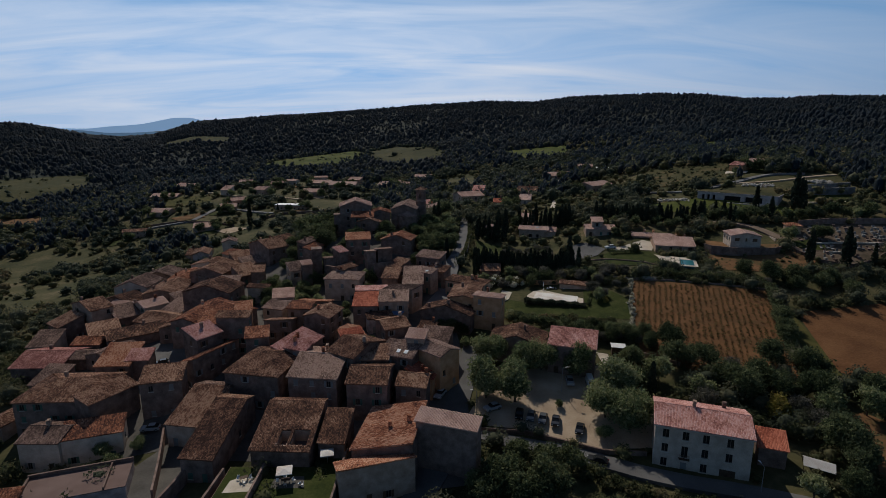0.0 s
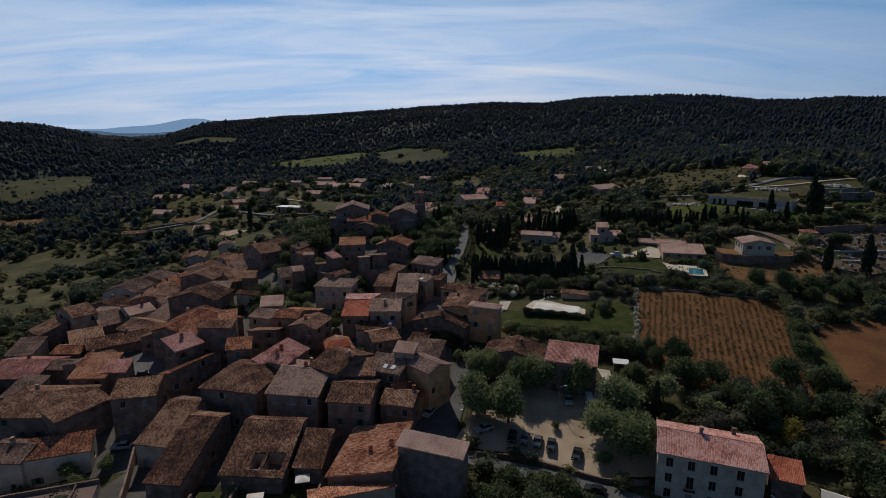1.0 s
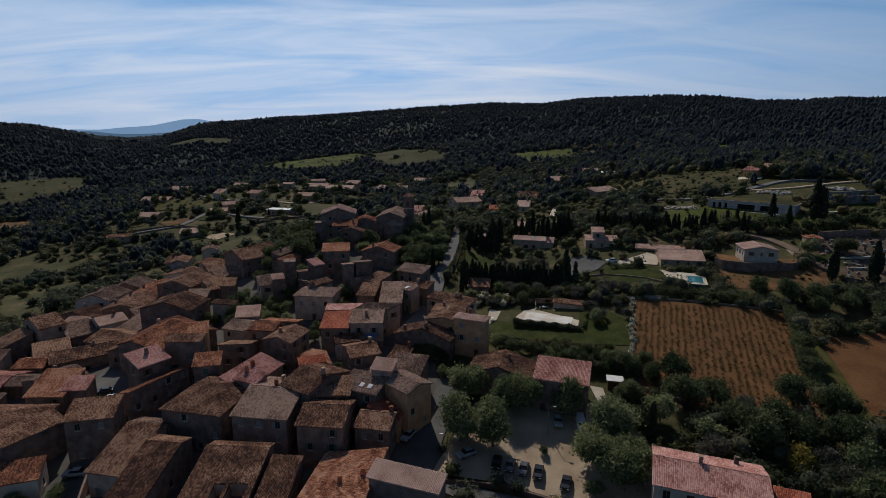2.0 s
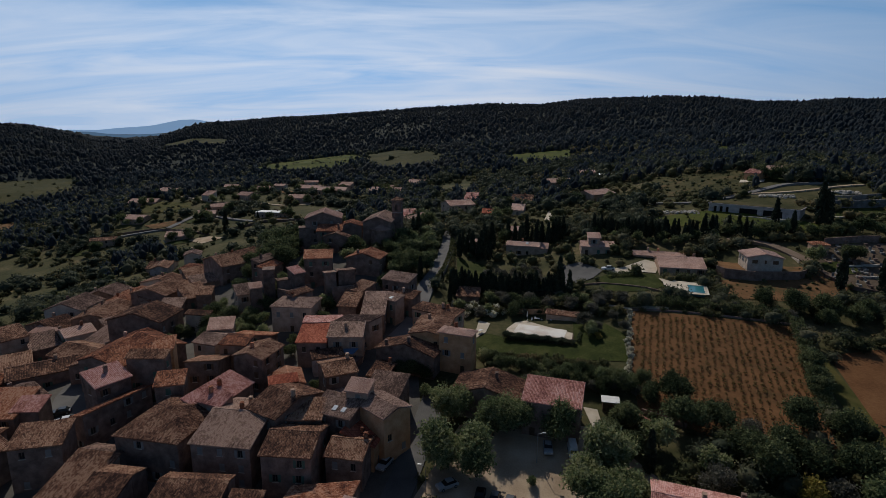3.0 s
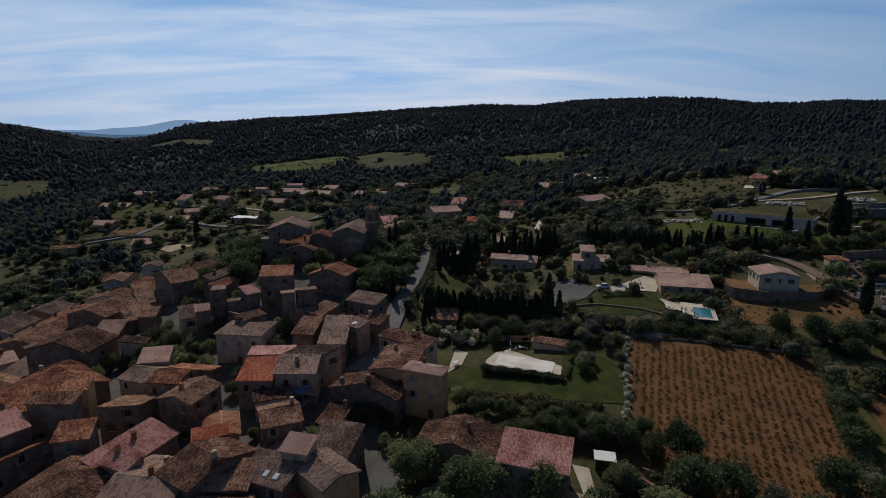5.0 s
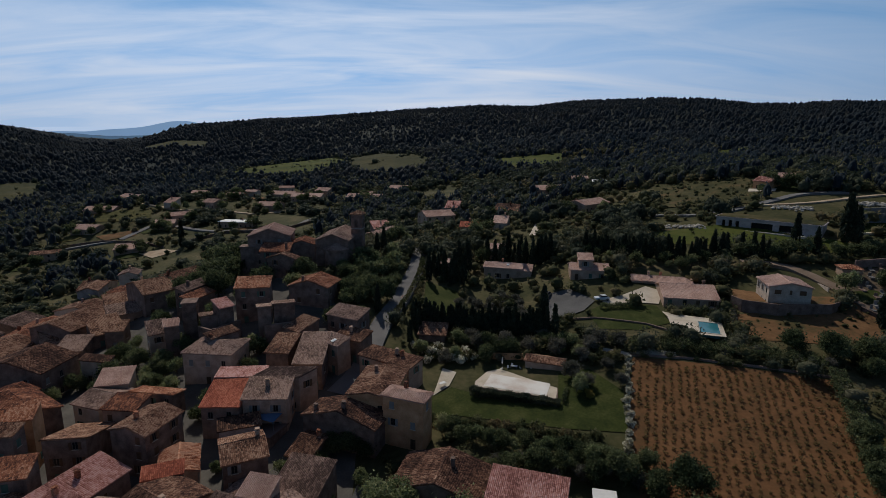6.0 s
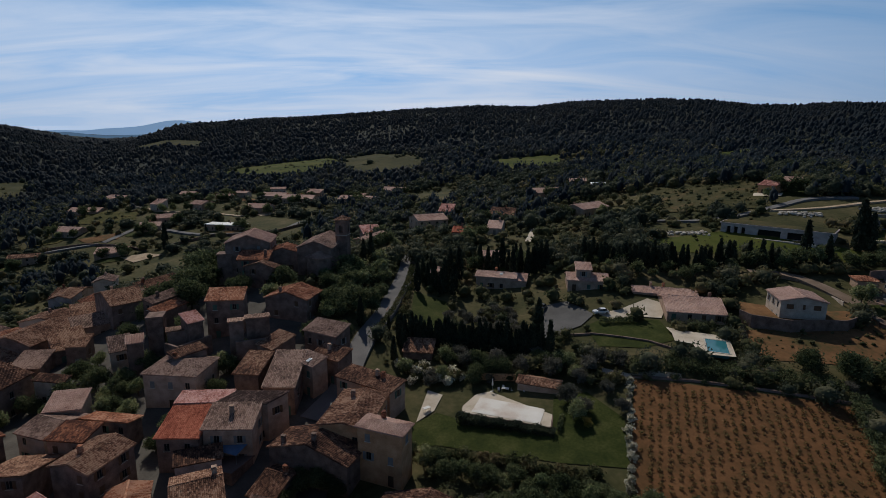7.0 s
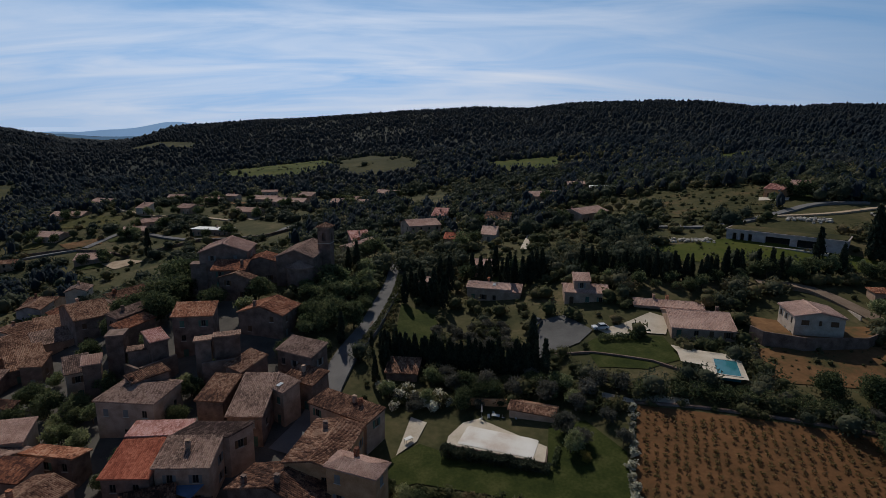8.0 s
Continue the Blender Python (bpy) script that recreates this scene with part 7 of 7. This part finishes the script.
PAINTS = dict(black=car_paint("paint_black", (0.012, 0.012, 0.014)), white=car_paint("paint_car_white", (0.7, 0.7, 0.7)), silver=car_paint("paint_silver", (0.38, 0.39, 0.40)),
              blue=car_paint("paint_blue", (0.03, 0.07, 0.25)), grey=car_paint("paint_grey", (0.08, 0.085, 0.09)))
tyre_v, tyre_f = [], []
limb(tyre_v, tyre_f, (0, -0.1, 0), (0, 0.1, 0), 0.32, 0.32, 14)
tyre_f += [tuple(range(13, -1, -1)), tuple(range(14, 28))]
tyre_mesh = mesh_of("tyre", tyre_v, tyre_f, rubber)
rim_v, rim_f = [], []
limb(rim_v, rim_f, (0, -0.115, 0), (0, 0.115, 0), 0.19, 0.19, 10)
rim_f += [tuple(range(9, -1, -1)), tuple(range(10, 20))]
rim_mesh = mesh_of("rim", rim_v, rim_f, metal_grey)
light_glass = shade("lamp_glass", [(0.6, 0.6, 0.58), (0.7, 0.7, 0.68)], rough=0.1, bump=0)
red_glass = shade("red_glass", [(0.25, 0.01, 0.01), (0.3, 0.02, 0.02)], rough=0.15, bump=0)


def profile_mesh(name, outline, half, taper, material):
    """A body drawn along x from an outline in x and z, narrowed by taper above the belt line."""
    v, f = [], []
    n = len(outline)
    for s in (-1, 1):
        for x, z in outline:
            v.append((x, s * half * (1 - taper * max(0.0, z - 0.85)), z))
    f += [(i, (i + 1) % n, n + (i + 1) % n, n + i) for i in range(n)]
    f += [tuple(range(n - 1, -1, -1)), tuple(range(n, 2 * n))]
    me = mesh_of(name, v, f, material)
    bm = bmesh.new()
    bm.from_mesh(me)
    bmesh.ops.recalc_face_normals(bm, faces=bm.faces[:])
    bmesh.ops.bevel(bm, geom=[e for e in bm.edges], offset=0.04, segments=1, affect="EDGES")
    bm.to_mesh(me)
    bm.free()
    return me


CAR_LOWER = [(-2.05, 0.3), (-2.08, 0.75), (-1.95, 0.92), (-0.75, 1.0), (1.55, 1.0), (1.98, 0.9), (2.02, 0.3)]
CAR_CABIN = [(-0.95, 0.96), (-0.3, 1.42), (1.1, 1.46), (1.75, 0.96)]
VAN_LOWER = [(-2.3, 0.3), (-2.35, 0.95), (-2.1, 1.1), (2.4, 1.1), (2.4, 0.3)]
VAN_CABIN = [(-1.9, 1.08), (-1.3, 2.1), (2.35, 2.15), (2.38, 1.08)]


def car(x, y, turn, colour, label, van=False, z=None):
    """A parked car whose nose points along its own -x."""
    z = float(ground_z(x, y)) + 0.26 if z is None else z
    thing = empty("van" if van else "car", x, y, z, turn)
    tagged(thing, label, "van" if van else "car", "parked cars")
    CIRCLES.append((x, y, 2.0))
    part("body", profile_mesh("body", VAN_LOWER if van else CAR_LOWER, 0.86, 0.0, PAINTS[colour]), thing)
    part("cabin", profile_mesh("cabin", VAN_CABIN if van else CAR_CABIN, 0.8, 0.28 if not van else 0.08, glass if not van else PAINTS[colour]), thing, "dark tinted windows" if not van else "")
    h = 1.46 if not van else 2.15
    part("roof", boxes_mesh("roof", [((-0.3 if not van else -1.2, -0.62, h - 0.03), (1.1 if not van else 2.3, 0.62, h + 0.03))], PAINTS[colour]), thing)
    if van:
        part("windscreen", boxes_mesh("windscreen", [((-1.78, -0.66, 1.3), (-1.6, 0.66, 1.85))], glass), thing)
    for wx in (-1.3, 1.3):
        for wy in (-0.8, 0.8):
            wheel = part("wheel", tyre_mesh, thing, "", (wx, wy, 0.32))
            part("rim", rim_mesh, wheel)
    for sy in (-0.6, 0.6):
        part("headlight", boxes_mesh("headlight", [((-2.1, sy - 0.18, 0.62), (-2.0, sy + 0.18, 0.78))], light_glass), thing)
        part("tail_light", boxes_mesh("tail_light", [((1.97, sy - 0.14, 0.65), (2.06, sy + 0.14, 0.85))], red_glass), thing)
    return thing


car(17.2, 111.9, 78, "black", "black car parked nose to the low wall")
car(19.7, 111.1, 74, "grey", "dark grey car parked on the gravel")
car(22.2, 110.2, 72, "grey", "dark grey estate car parked on the gravel")
car(24.9, 109.4, 74, "black", "black car with pale roof reflections, parked on the gravel")
car(29.6, 106.8, 70, "black", "black car parked alone near the wall")
car(11.4, 114.4, 30, "silver", "silver car parked in the shade of a plane tree")
car(35.6, 122.0, 84, "white", "white van parked under the trees", van=True)
car(31.0, 123.2, 84, "silver", "silver car parked in deep shade")
car(31.0, 97.6, -24, "black", "black car parked on the road below the car park")
car(-0.6, 119.8, 66, "silver", "silver car parked along the village street")
car(-66.0, 111.8, 10, "silver", "silver car parked between houses")
car(-76.6, 138.6, 25, "black", "dark car parked on the village square")
car(-71.8, 132.8, 25, "white", "white car parked on the village square")
car(-73.2, 134.9, 25, "white", "second white car parked on the village square")
car(64.8, 206.4, 8, "white", "white car parked in the villa entrance")
car(50.4, 213.2, 60, "grey", "dark car parked on the asphalt forecourt")
car(-29.0, 246.5, 60, "blue", "blue car parked beside the church")
car(-28.0, 250.0, 60, "blue", "blue car parked beside the castle")
car(-6.0, 252.0, 5, "white", "white car parked behind the bell tower")


def street_lamp(x, y, height, turn):
    thing = empty("street_lamp", x, y, float(ground_z(x, y)) + 0.1, turn)
    tagged(thing, "slender grey street lamp with short arm", "street lamp", "street lamps")
    v, f = [], []
    limb(v, f, (0, 0, -0.5), (0, 0, height), 0.09, 0.05, 8)
    limb(v, f, (0, 0, height - 0.1), (1.1, 0, height + 0.25), 0.04, 0.03, 6)
    part("pole", mesh_of("pole", v, f, metal_grey, True), thing)
    part("lamp_head", boxes_mesh("lamp_head", [((0.8, -0.14, height + 0.2), (1.5, 0.14, height + 0.34))], metal_grey), thing)


street_lamp(28.4, 120.2, 6.2, -10)
street_lamp(7.6, 112.6, 6.0, 170)
street_lamp(58.6, 88.6, 5.5, 100)


# white garden parasols and furniture behind the old houses
def parasol(x, y, size, height, z):
    thing = empty("parasol", x, y, z, 12)
    tagged(thing, "square white garden parasol", "parasol", "parasols")
    v, f = [], []
    limb(v, f, (0, 0, 0), (0, 0, height + 0.3), 0.04, 0.03, 6)
    part("pole", mesh_of("pole", v, f, metal_grey), thing)
    s = size / 2
    v = [(-s, -s, height), (s, -s, height), (s, s, height), (-s, s, height), (0, 0, height + 0.35), (-s, -s, height - 0.15), (s, -s, height - 0.15), (s, s, height - 0.15), (-s, s, height - 0.15)]
    f = [(0, 1, 4), (1, 2, 4), (2, 3, 4), (3, 0, 4), (5, 6, 1, 0), (6, 7, 2, 1), (7, 8, 3, 2), (8, 5, 0, 3)]
    part("canopy", mesh_of("canopy", v, f, cover_cloth), thing)


GARDEN = -9.3        # level of the back gardens
tagged(new("garden_bank", boxes_mesh("garden_bank", [((-41.6, 80.0, -16.0), (-34.8, 95.4, GARDEN - 0.05)), ((-34.4, 80.0, -16.0), (-19.8, 95.3, GARDEN - 0.05)), ((-24.6, 95.3, -16.0), (-19.8, 98.2, GARDEN - 0.05))], WALLS["stone"])), "stone-faced bank carrying the back gardens", "bank", kind="structure")
patch("garden_lawn", [(-41.5, 80.1), (-41.5, 95.3), (-34.9, 95.3), (-34.9, 80.1)], lawn_mat, "small green back garden lawn", "lawn", lift=0.0, flat=GARDEN)
patch("garden_lawn", [(-34.3, 80.1), (-34.3, 95.2), (-24.5, 95.2), (-24.5, 98.1), (-19.9, 98.1), (-19.9, 80.1)], lawn_mat, "small green back garden lawn", "lawn", lift=0.0, flat=GARDEN)
patch("patio", [(-40.2, 87.4), (-40.0, 90.9), (-38.2, 92.2), (-35.2, 92.0), (-35.0, 87.9)], pale_gravel, "pale paved garden patio", "patio", lift=0.02, flat=GARDEN)
patch("patio", [(-32.0, 88.6), (-31.8, 92.0), (-26.4, 92.4), (-25.6, 88.9)], paving, "dark paved garden terrace", "patio", lift=0.02, flat=GARDEN)
parasol(-29.6, 90.7, 2.9, 2.4, GARDEN + 0.02)
parasol(-22.8, 96.5, 2.6, 2.4, GARDEN)
garden_wall([(-34.6, 80.5), (-34.6, 95.0)], 1.8, 0.4, WALLS["stone"], "rough stone garden wall", top_z=GARDEN + 1.4)
garden_wall([(-19.6, 80.5), (-19.4, 98.0)], 1.8, 0.4, WALLS["stone"], "rough stone garden wall", top_z=GARDEN + 1.7)
garden_wall([(-50.2, 94.3), (-52.5, 82.5)], 3.2, 0.45, WALLS["stone"], "high stone courtyard wall")
garden_wall([(-42.4, 94.0), (-43.6, 82.5)], 3.2, 0.45, WALLS["stone"], "high stone courtyard wall")
garden_wall([(-61.5, 109.0), (-57.5, 98.5), (-54.5, 90.0)], 2.6, 0.4, WALLS["stone"], "stone wall beside the lane")


def garden_table(x, y, z, turn, top):
    thing = empty("garden_table", x, y, z, turn)
    tagged(thing, "small pale garden table on thin legs", "table", "garden furniture")
    part("tabletop", boxes_mesh("tabletop", [((-0.8, -0.45, 0.7), (0.8, 0.45, 0.75))], top), thing)
    for sx in (-0.7, 0.7):
        for sy in (-0.36, 0.36):
            part("leg", boxes_mesh("leg", [((sx - 0.03, sy - 0.03, 0), (sx + 0.03, sy + 0.03, 0.7))], metal_grey), thing)


chair_first = None


def garden_chair(x, y, z, turn):
    global chair_first
    if chair_first:
        return copy_thing(chair_first, pose(x, y, z, 0, 0, turn))
    thing = empty("garden_chair", x, y, z, turn)
    tagged(thing, "white garden chair with straight back", "chair", "garden furniture")
    part("seat", boxes_mesh("seat", [((-0.24, -0.24, 0.42), (0.24, 0.24, 0.46))], paint_white), thing)
    part("backrest", boxes_mesh("backrest", [((-0.24, 0.2, 0.46), (0.24, 0.24, 0.92))], paint_white), thing)
    leg = boxes_mesh("leg", [((-0.02, -0.02, 0), (0.02, 0.02, 0.42))], paint_white)
    for sx in (-0.21, 0.21):
        for sy in (-0.21, 0.21):
            part("leg", leg, thing, "", (sx, sy, 0))
    chair_first = thing
    return thing


garden_table(-29.4, 90.4, GARDEN + 0.02, 10, wood_dark)
for k, (x, y) in enumerate(((-30.9, 90.2), (-27.9, 90.6), (-29.2, 89.3), (-29.8, 91.6), (-26.6, 89.6), (-26.0, 89.3))):
    garden_chair(x, y, GARDEN + 0.02, 60 * k)
garden_table(-37.4, 91.0, GARDEN + 0.02, 30, wood_dark)
for k, (x, y) in enumerate(((-38.6, 91.2), (-36.2, 91.4), (-37.0, 89.9))):
    garden_chair(x, y, GARDEN + 0.02, 50 * k)
garden_table(36.6, 176.6, 2.36, -18, paint_white)
for k, (x, y) in enumerate(((35.2, 176.4), (38.0, 176.2), (36.4, 177.8), (33.6, 175.6), (40.2, 175.2))):
    garden_chair(x, y, 2.36, 75 * k)
garden_table(20.0, 170.6, float(ground_z(20, 170.6)) + 0.2, 40, paint_white)


def closed_parasol(x, y, z):
    thing = empty("closed_parasol", x, y, z)
    tagged(thing, "pale garden parasol folded shut", "parasol", "parasols")
    v, f = [], []
    limb(v, f, (0, 0, 0), (0, 0, 2.7), 0.04, 0.03, 6)
    part("pole", mesh_of("pole", v, f, metal_grey), thing)
    v, f = [], []
    limb(v, f, (0, 0, 1.1), (0, 0, 2.65), 0.22, 0.05, 8)
    part("canopy", mesh_of("canopy", v, f, cover_cloth), thing)


closed_parasol(33.9, 177.2, 2.36)


# a flat-roofed building with parapets and a roof terrace
terrace_house = empty("terrace_house", -70.6, 93.4, -18.0, 20.0)
tagged(terrace_house, "pale building with flat pinkish roof terrace and parapets", "house", "village houses")
CIRCLES.append((-70.6, 93.4, 8))
v, f = [], []
for o, a, n in (((-9, -5, 0), (1, 0, 0), 18), ((9, -5, 0), (0, 1, 0), 9), ((9, 4, 0), (-1, 0, 0), 18), ((-9, 4, 0), (0, -1, 0), 9)):
    facade(v, f, o, a, n, 0, 7.0, [])
part("wall", mesh_of("wall", v, f, WALLS["grey"]), terrace_house)
part("roof_terrace", boxes_mesh("roof_terrace", [((-9, -5, 6.8), (9, 4, 7.0))], terrace_floor), terrace_house)
part("parapet", boxes_mesh("parapet", [((-9.1, 3.7, 7.0), (9.1, 4.1, 7.7)), ((-9.1, -5.1, 7.0), (-8.7, 3.7, 7.5)), ((5.2, -5.0, 7.0), (5.5, 3.7, 7.6))], WALLS["stone"]), terrace_house)
house("village_house", -82.0, 85.5, 9.0, 7.0, 12.0, -12.0, "shed", "rust", "cream", "cream rendered house with rust-brown single-slope tile roof", chimneys=1)

# solar panel on the low rust roof
panel = empty("solar_panel", -79.6, 107.4, -8.35, 24.0)
tagged(panel, "pale glossy solar panel lying on a tile roof", "solar panel")
ob = part("frame", boxes_mesh("frame", [((-1.1, -0.8, 0.25), (1.1, 0.8, 0.33))], metal_grey), panel)
ob.matrix_basis = pose(0, 0, 0, 17)
# same pale pane colour, with the sky's reflection painted in
ob = part("glass", boxes_mesh("glass", [((-1.0, -0.7, 0.33), (1.0, 0.7, 0.345))], skylight_pane_mesh.materials[0]), panel)
ob.matrix_basis = pose(0, 0, 0, 17)

# two small terraces sunk into a roof
sunk = empty("roof_terrace", -31.6, 101.7, -5.9, -2.7)
tagged(sunk, "small terraces sunk into an old tile roof", "terrace")
for u0, u1, t0, t1 in ((0.42, 0.58, 0.12, 0.40), (0.64, 0.92, 0.12, 0.42)):
    x0, x1, y0, y1 = -6.1 + 12.2 * u0, -6.1 + 12.2 * u1, -6.65 + 13.05 * t0, -6.65 + 13.05 * t1
    zf = 0.3 * (y0 + 6.3) - 1.3
    part("floor", boxes_mesh("floor", [((x0 - 0.1, y0 - 0.1, zf - 0.2), (x1 + 0.1, y1 + 0.1, zf))], terrace_floor), sunk)
    part("side_wall", boxes_mesh("side_wall", [((x0 - 0.25, y0 - 0.25, zf), (x1 + 0.25, y0, zf + 1.5)), ((x0 - 0.25, y0, zf), (x0, y1, zf + 1.6)), ((x1, y0, zf), (x1 + 0.25, y1, zf + 1.6)), ((x0 - 0.25, y1, zf), (x1 + 0.25, y1 + 0.25, 0.3 * (y1 + 6.3) - 0.1))], WALLS["cream"]), sunk)

# tarpaulin shelter by the white house
shelter = empty("tarpaulin_shelter", 72.0, 93.2, float(ground_z(72, 93.2)), -30.0)
tagged(shelter, "low shelter covered with grey-white tarpaulin sheets", "shelter")
v = [(-2.6, -1.8, 1.5), (2.6, -1.8, 1.3), (2.6, 0.0, 2.3), (-2.6, 0.0, 2.5), (2.6, 1.8, 1.4), (-2.6, 1.8, 1.6)]
part("sheet", mesh_of("sheet", v + [(x, y, z - 0.06) for x, y, z in v], [(0, 1, 2, 3), (3, 2, 4, 5), (9, 8, 7, 6), (11, 10, 8, 9), (0, 6, 7, 1), (4, 10, 11, 5)], cover_cloth), shelter)
for sx in (-2.5, 2.5):
    for sy in (-1.7, 1.7):
        part("post", boxes_mesh("post", [((sx - 0.05, sy - 0.05, -0.3), (sx + 0.05, sy + 0.05, 1.4))], wood_dark), shelter)

# small garden shed and pale gateway by the pink-roofed house
shed = empty("garden_shed", 46.2, 135.0, float(ground_z(46.2, 135)) - 0.2, -12.0)
tagged(shed, "small dark garden shed with pale flat roof", "shed", "outbuildings")
part("wall", boxes_mesh("wall", [((-1.6, -1.3, 0), (1.6, 1.3, 2.3))], wood_dark), shed)
part("roof", boxes_mesh("roof", [((-1.9, -1.6, 2.3), (1.9, 1.5, 2.42))], paint_white), shed)
patch("gateway", [(40.6, 135.5), (43.4, 134.5), (43.2, 127.5), (41.2, 128.2)], pale_gravel, "pale paved passage beside the house", "path", lift=0.25)


# walled burial ground on the slope, with rows of low stone slabs
slab_mats = [WALLS["stone"], shade("weathered_slab", [(0.20, 0.185, 0.17), (0.34, 0.315, 0.285)], rough=0.9, size=1.2), shade("dark_granite", [(0.11, 0.105, 0.10), (0.21, 0.20, 0.19)], rough=0.5, bump=0.1)]
rock_grey = shade("rock_grey", [(0.09, 0.085, 0.08), (0.17, 0.16, 0.15), (0.26, 0.245, 0.23)], size=2.5, grain=1.2, bump=0.9, relief=0.3)
tomb_rng = random.Random(9)
tombs = []
for m in slab_mats:
    tombs.append((boxes_mesh("slab", [((-0.55, -1.1, -0.4), (0.55, 1.1, 0.45)), ((-0.65, -1.2, 0.45), (0.65, 1.2, 0.56))], m), boxes_mesh("headstone", [((-0.45, 1.0, 0.5), (0.45, 1.16, 1.5))], m)))
for r in range(12):
    for k in range(21):
        x, y = 132 + 2.2 * k + 0.8 * r + tomb_rng.uniform(-0.9, 0.9), 192.0 + 2.9 * r - 0.4 * k + tomb_rng.uniform(-0.8, 0.8)
        if tomb_rng.random() < 0.55 or not bool(inside([(135, 204), (148, 219), (160, 221), (182, 219), (177, 199), (166, 199), (151, 190), (141, 187), (135, 191), (132, 196)], x, y)):
            continue
        tomb = empty("tomb", x, y, float(ground_z(x, y)) + 0.2, -14 + tomb_rng.uniform(-9, 9))
        tomb.scale = (tomb_rng.uniform(0.7, 1.15), tomb_rng.uniform(0.7, 1.1), tomb_rng.uniform(0.55, 1.25))
        tagged(tomb, "low stone slab tomb with upright headstone", "tomb", "tombs")
        s, hd_ = tombs[tomb_rng.randrange(3)]
        part("slab", s, tomb)
        part("headstone", hd_, tomb)
garden_wall([(130, 196), (133.5, 188.4), (141.6, 184.4), (152.5, 188.4), (166, 197.4), (178, 197.4)], 1.2, 0.4, WALLS["stone"], "stone wall of the burial ground")
garden_wall([(146, 221.5), (160, 223), (183, 222)], 2.4, 0.4, WALLS["stone"], "stone wall of the burial ground")
garden_wall([(140, 203), (152, 204), (168, 203)], 0.9, 0.5, pale_stone, "low pale retaining wall between the tombs")
garden_wall([(140, 196), (150, 195.5)], 0.8, 0.5, pale_stone, "low pale retaining wall between the tombs")
garden_wall([(171, 256), (181, 255.2), (193, 256)], 3.2, 0.8, rock_grey, "grey cut rock wall of the quarry terraces")
garden_wall([(174, 262), (184, 262), (196, 263.5)], 3.0, 0.8, rock_grey, "grey cut rock wall of the quarry terraces")

# conical potted shrub on the villa drive
pot = empty("potted_shrub", 73.4, 206.6, float(ground_z(73.4, 206.6)) + 0.25)
tagged(pot, "small dark conical shrub in a pale pot", "potted plant")
v, f = [], []
limb(v, f, (0, 0, 0), (0, 0, 0.5), 0.22, 0.3, 10)
part("pot", mesh_of("pot", v, f, pale_stone), pot)
pr = np.random.RandomState(3)
tt = pr.uniform(0, 1, 160)
aa = pr.uniform(0, 6.28, 160)
lv, lf = leaves(np.stack([np.cos(aa) * 0.35 * (1 - tt), np.sin(aa) * 0.35 * (1 - tt), 0.5 + 1.2 * tt], -1), 0.04, 3, 0.14, pr)
part("foliage", big_mesh("foliage", lv, lf, leaf_cypress), pot)


boulder_meshes = []
for seed in range(4):
    bm = bmesh.new()
    bmesh.ops.create_icosphere(bm, subdivisions=1, radius=1.0)
    rng = random.Random(seed)
    for p in bm.verts:
        p.co = p.co * rng.uniform(0.7, 1.2)
        p.co.z *= 0.7
    me = bpy.data.meshes.new("boulder")
    bm.to_mesh(me)
    bm.free()
    me.materials.append(pale_stone)
    boulder_meshes.append(me)


def rubble(x, y, length, turn, count, label):
    """A heap of pale broken stones along a line."""
    rng = random.Random(int(x * 3 + y))
    base = float(ground_z(x, y))
    thing = empty("rubble_pile", x, y, base, turn)
    tagged(thing, label, "rubble", "rubble piles")
    c, s = math.cos(radians(turn)), math.sin(radians(turn))
    for _ in range(count):
        px, py = rng.uniform(-0.5, 0.5) * length, rng.gauss(0, 1.0)
        g = float(ground_z(x + c * px - s * py, y + s * px + c * py)) - base
        r = rng.uniform(0.35, 0.95)
        ob = part("boulder", boulder_meshes[rng.randrange(4)], thing, "", (px, py, g + 0.2 + rng.uniform(0, 0.7) * max(0, 1 - abs(py) / 2)), rng.uniform(0, 360))
        ob.scale = (r, r, r)


rubble(113.0, 267.0, 14.0, -20, 80, "heap of pale broken stone beside the track")
rubble(158.5, 275.5, 13.0, -26, 80, "heap of pale quarried stone above the modern house")
rubble(187.5, 274, 13.0, -8, 80, "face of pale broken quarry rock")

# blue awning on a small roof terrace in the village
awning_blue = shade("awning_blue", [(0.10, 0.16, 0.26), (0.15, 0.22, 0.34)], rough=0.8, bump=0.1)
house("village_house", -13.9, 154.4, 5.0, 5.6, -20.0, -0.6, "flat", terrace_floor, "stone", "rough stone house with small flat roof terrace", chimneys=0, openings=False)
awning = empty("awning", -13.9, 155.2, -0.3, -20.0)
tagged(awning, "blue cloth awning stretched over a roof terrace", "awning")
v = [(-2.1, -1.4, 1.9), (2.1, -1.4, 1.8), (2.1, 1.8, 2.3), (-2.1, 1.8, 2.4)]
part("canopy", mesh_of("canopy", v + [(x, y, z - 0.05) for x, y, z in v], [(0, 1, 2, 3), (7, 6, 5, 4), (0, 4, 5, 1), (1, 5, 6, 2), (2, 6, 7, 3), (3, 7, 4, 0)], awning_blue), awning)
for sx in (-2.0, 2.0):
    for sy in (-1.3, 1.7):
        part("post", boxes_mesh("post", [((sx - 0.04, sy - 0.04, 0), (sx + 0.04, sy + 0.04, 1.9))], metal_grey), awning)

garden_wall([(49.4, 132.8), (54.4, 127.2)], 1.5, 0.5, tile_pink, "low tile-capped garden wall beside the shed")
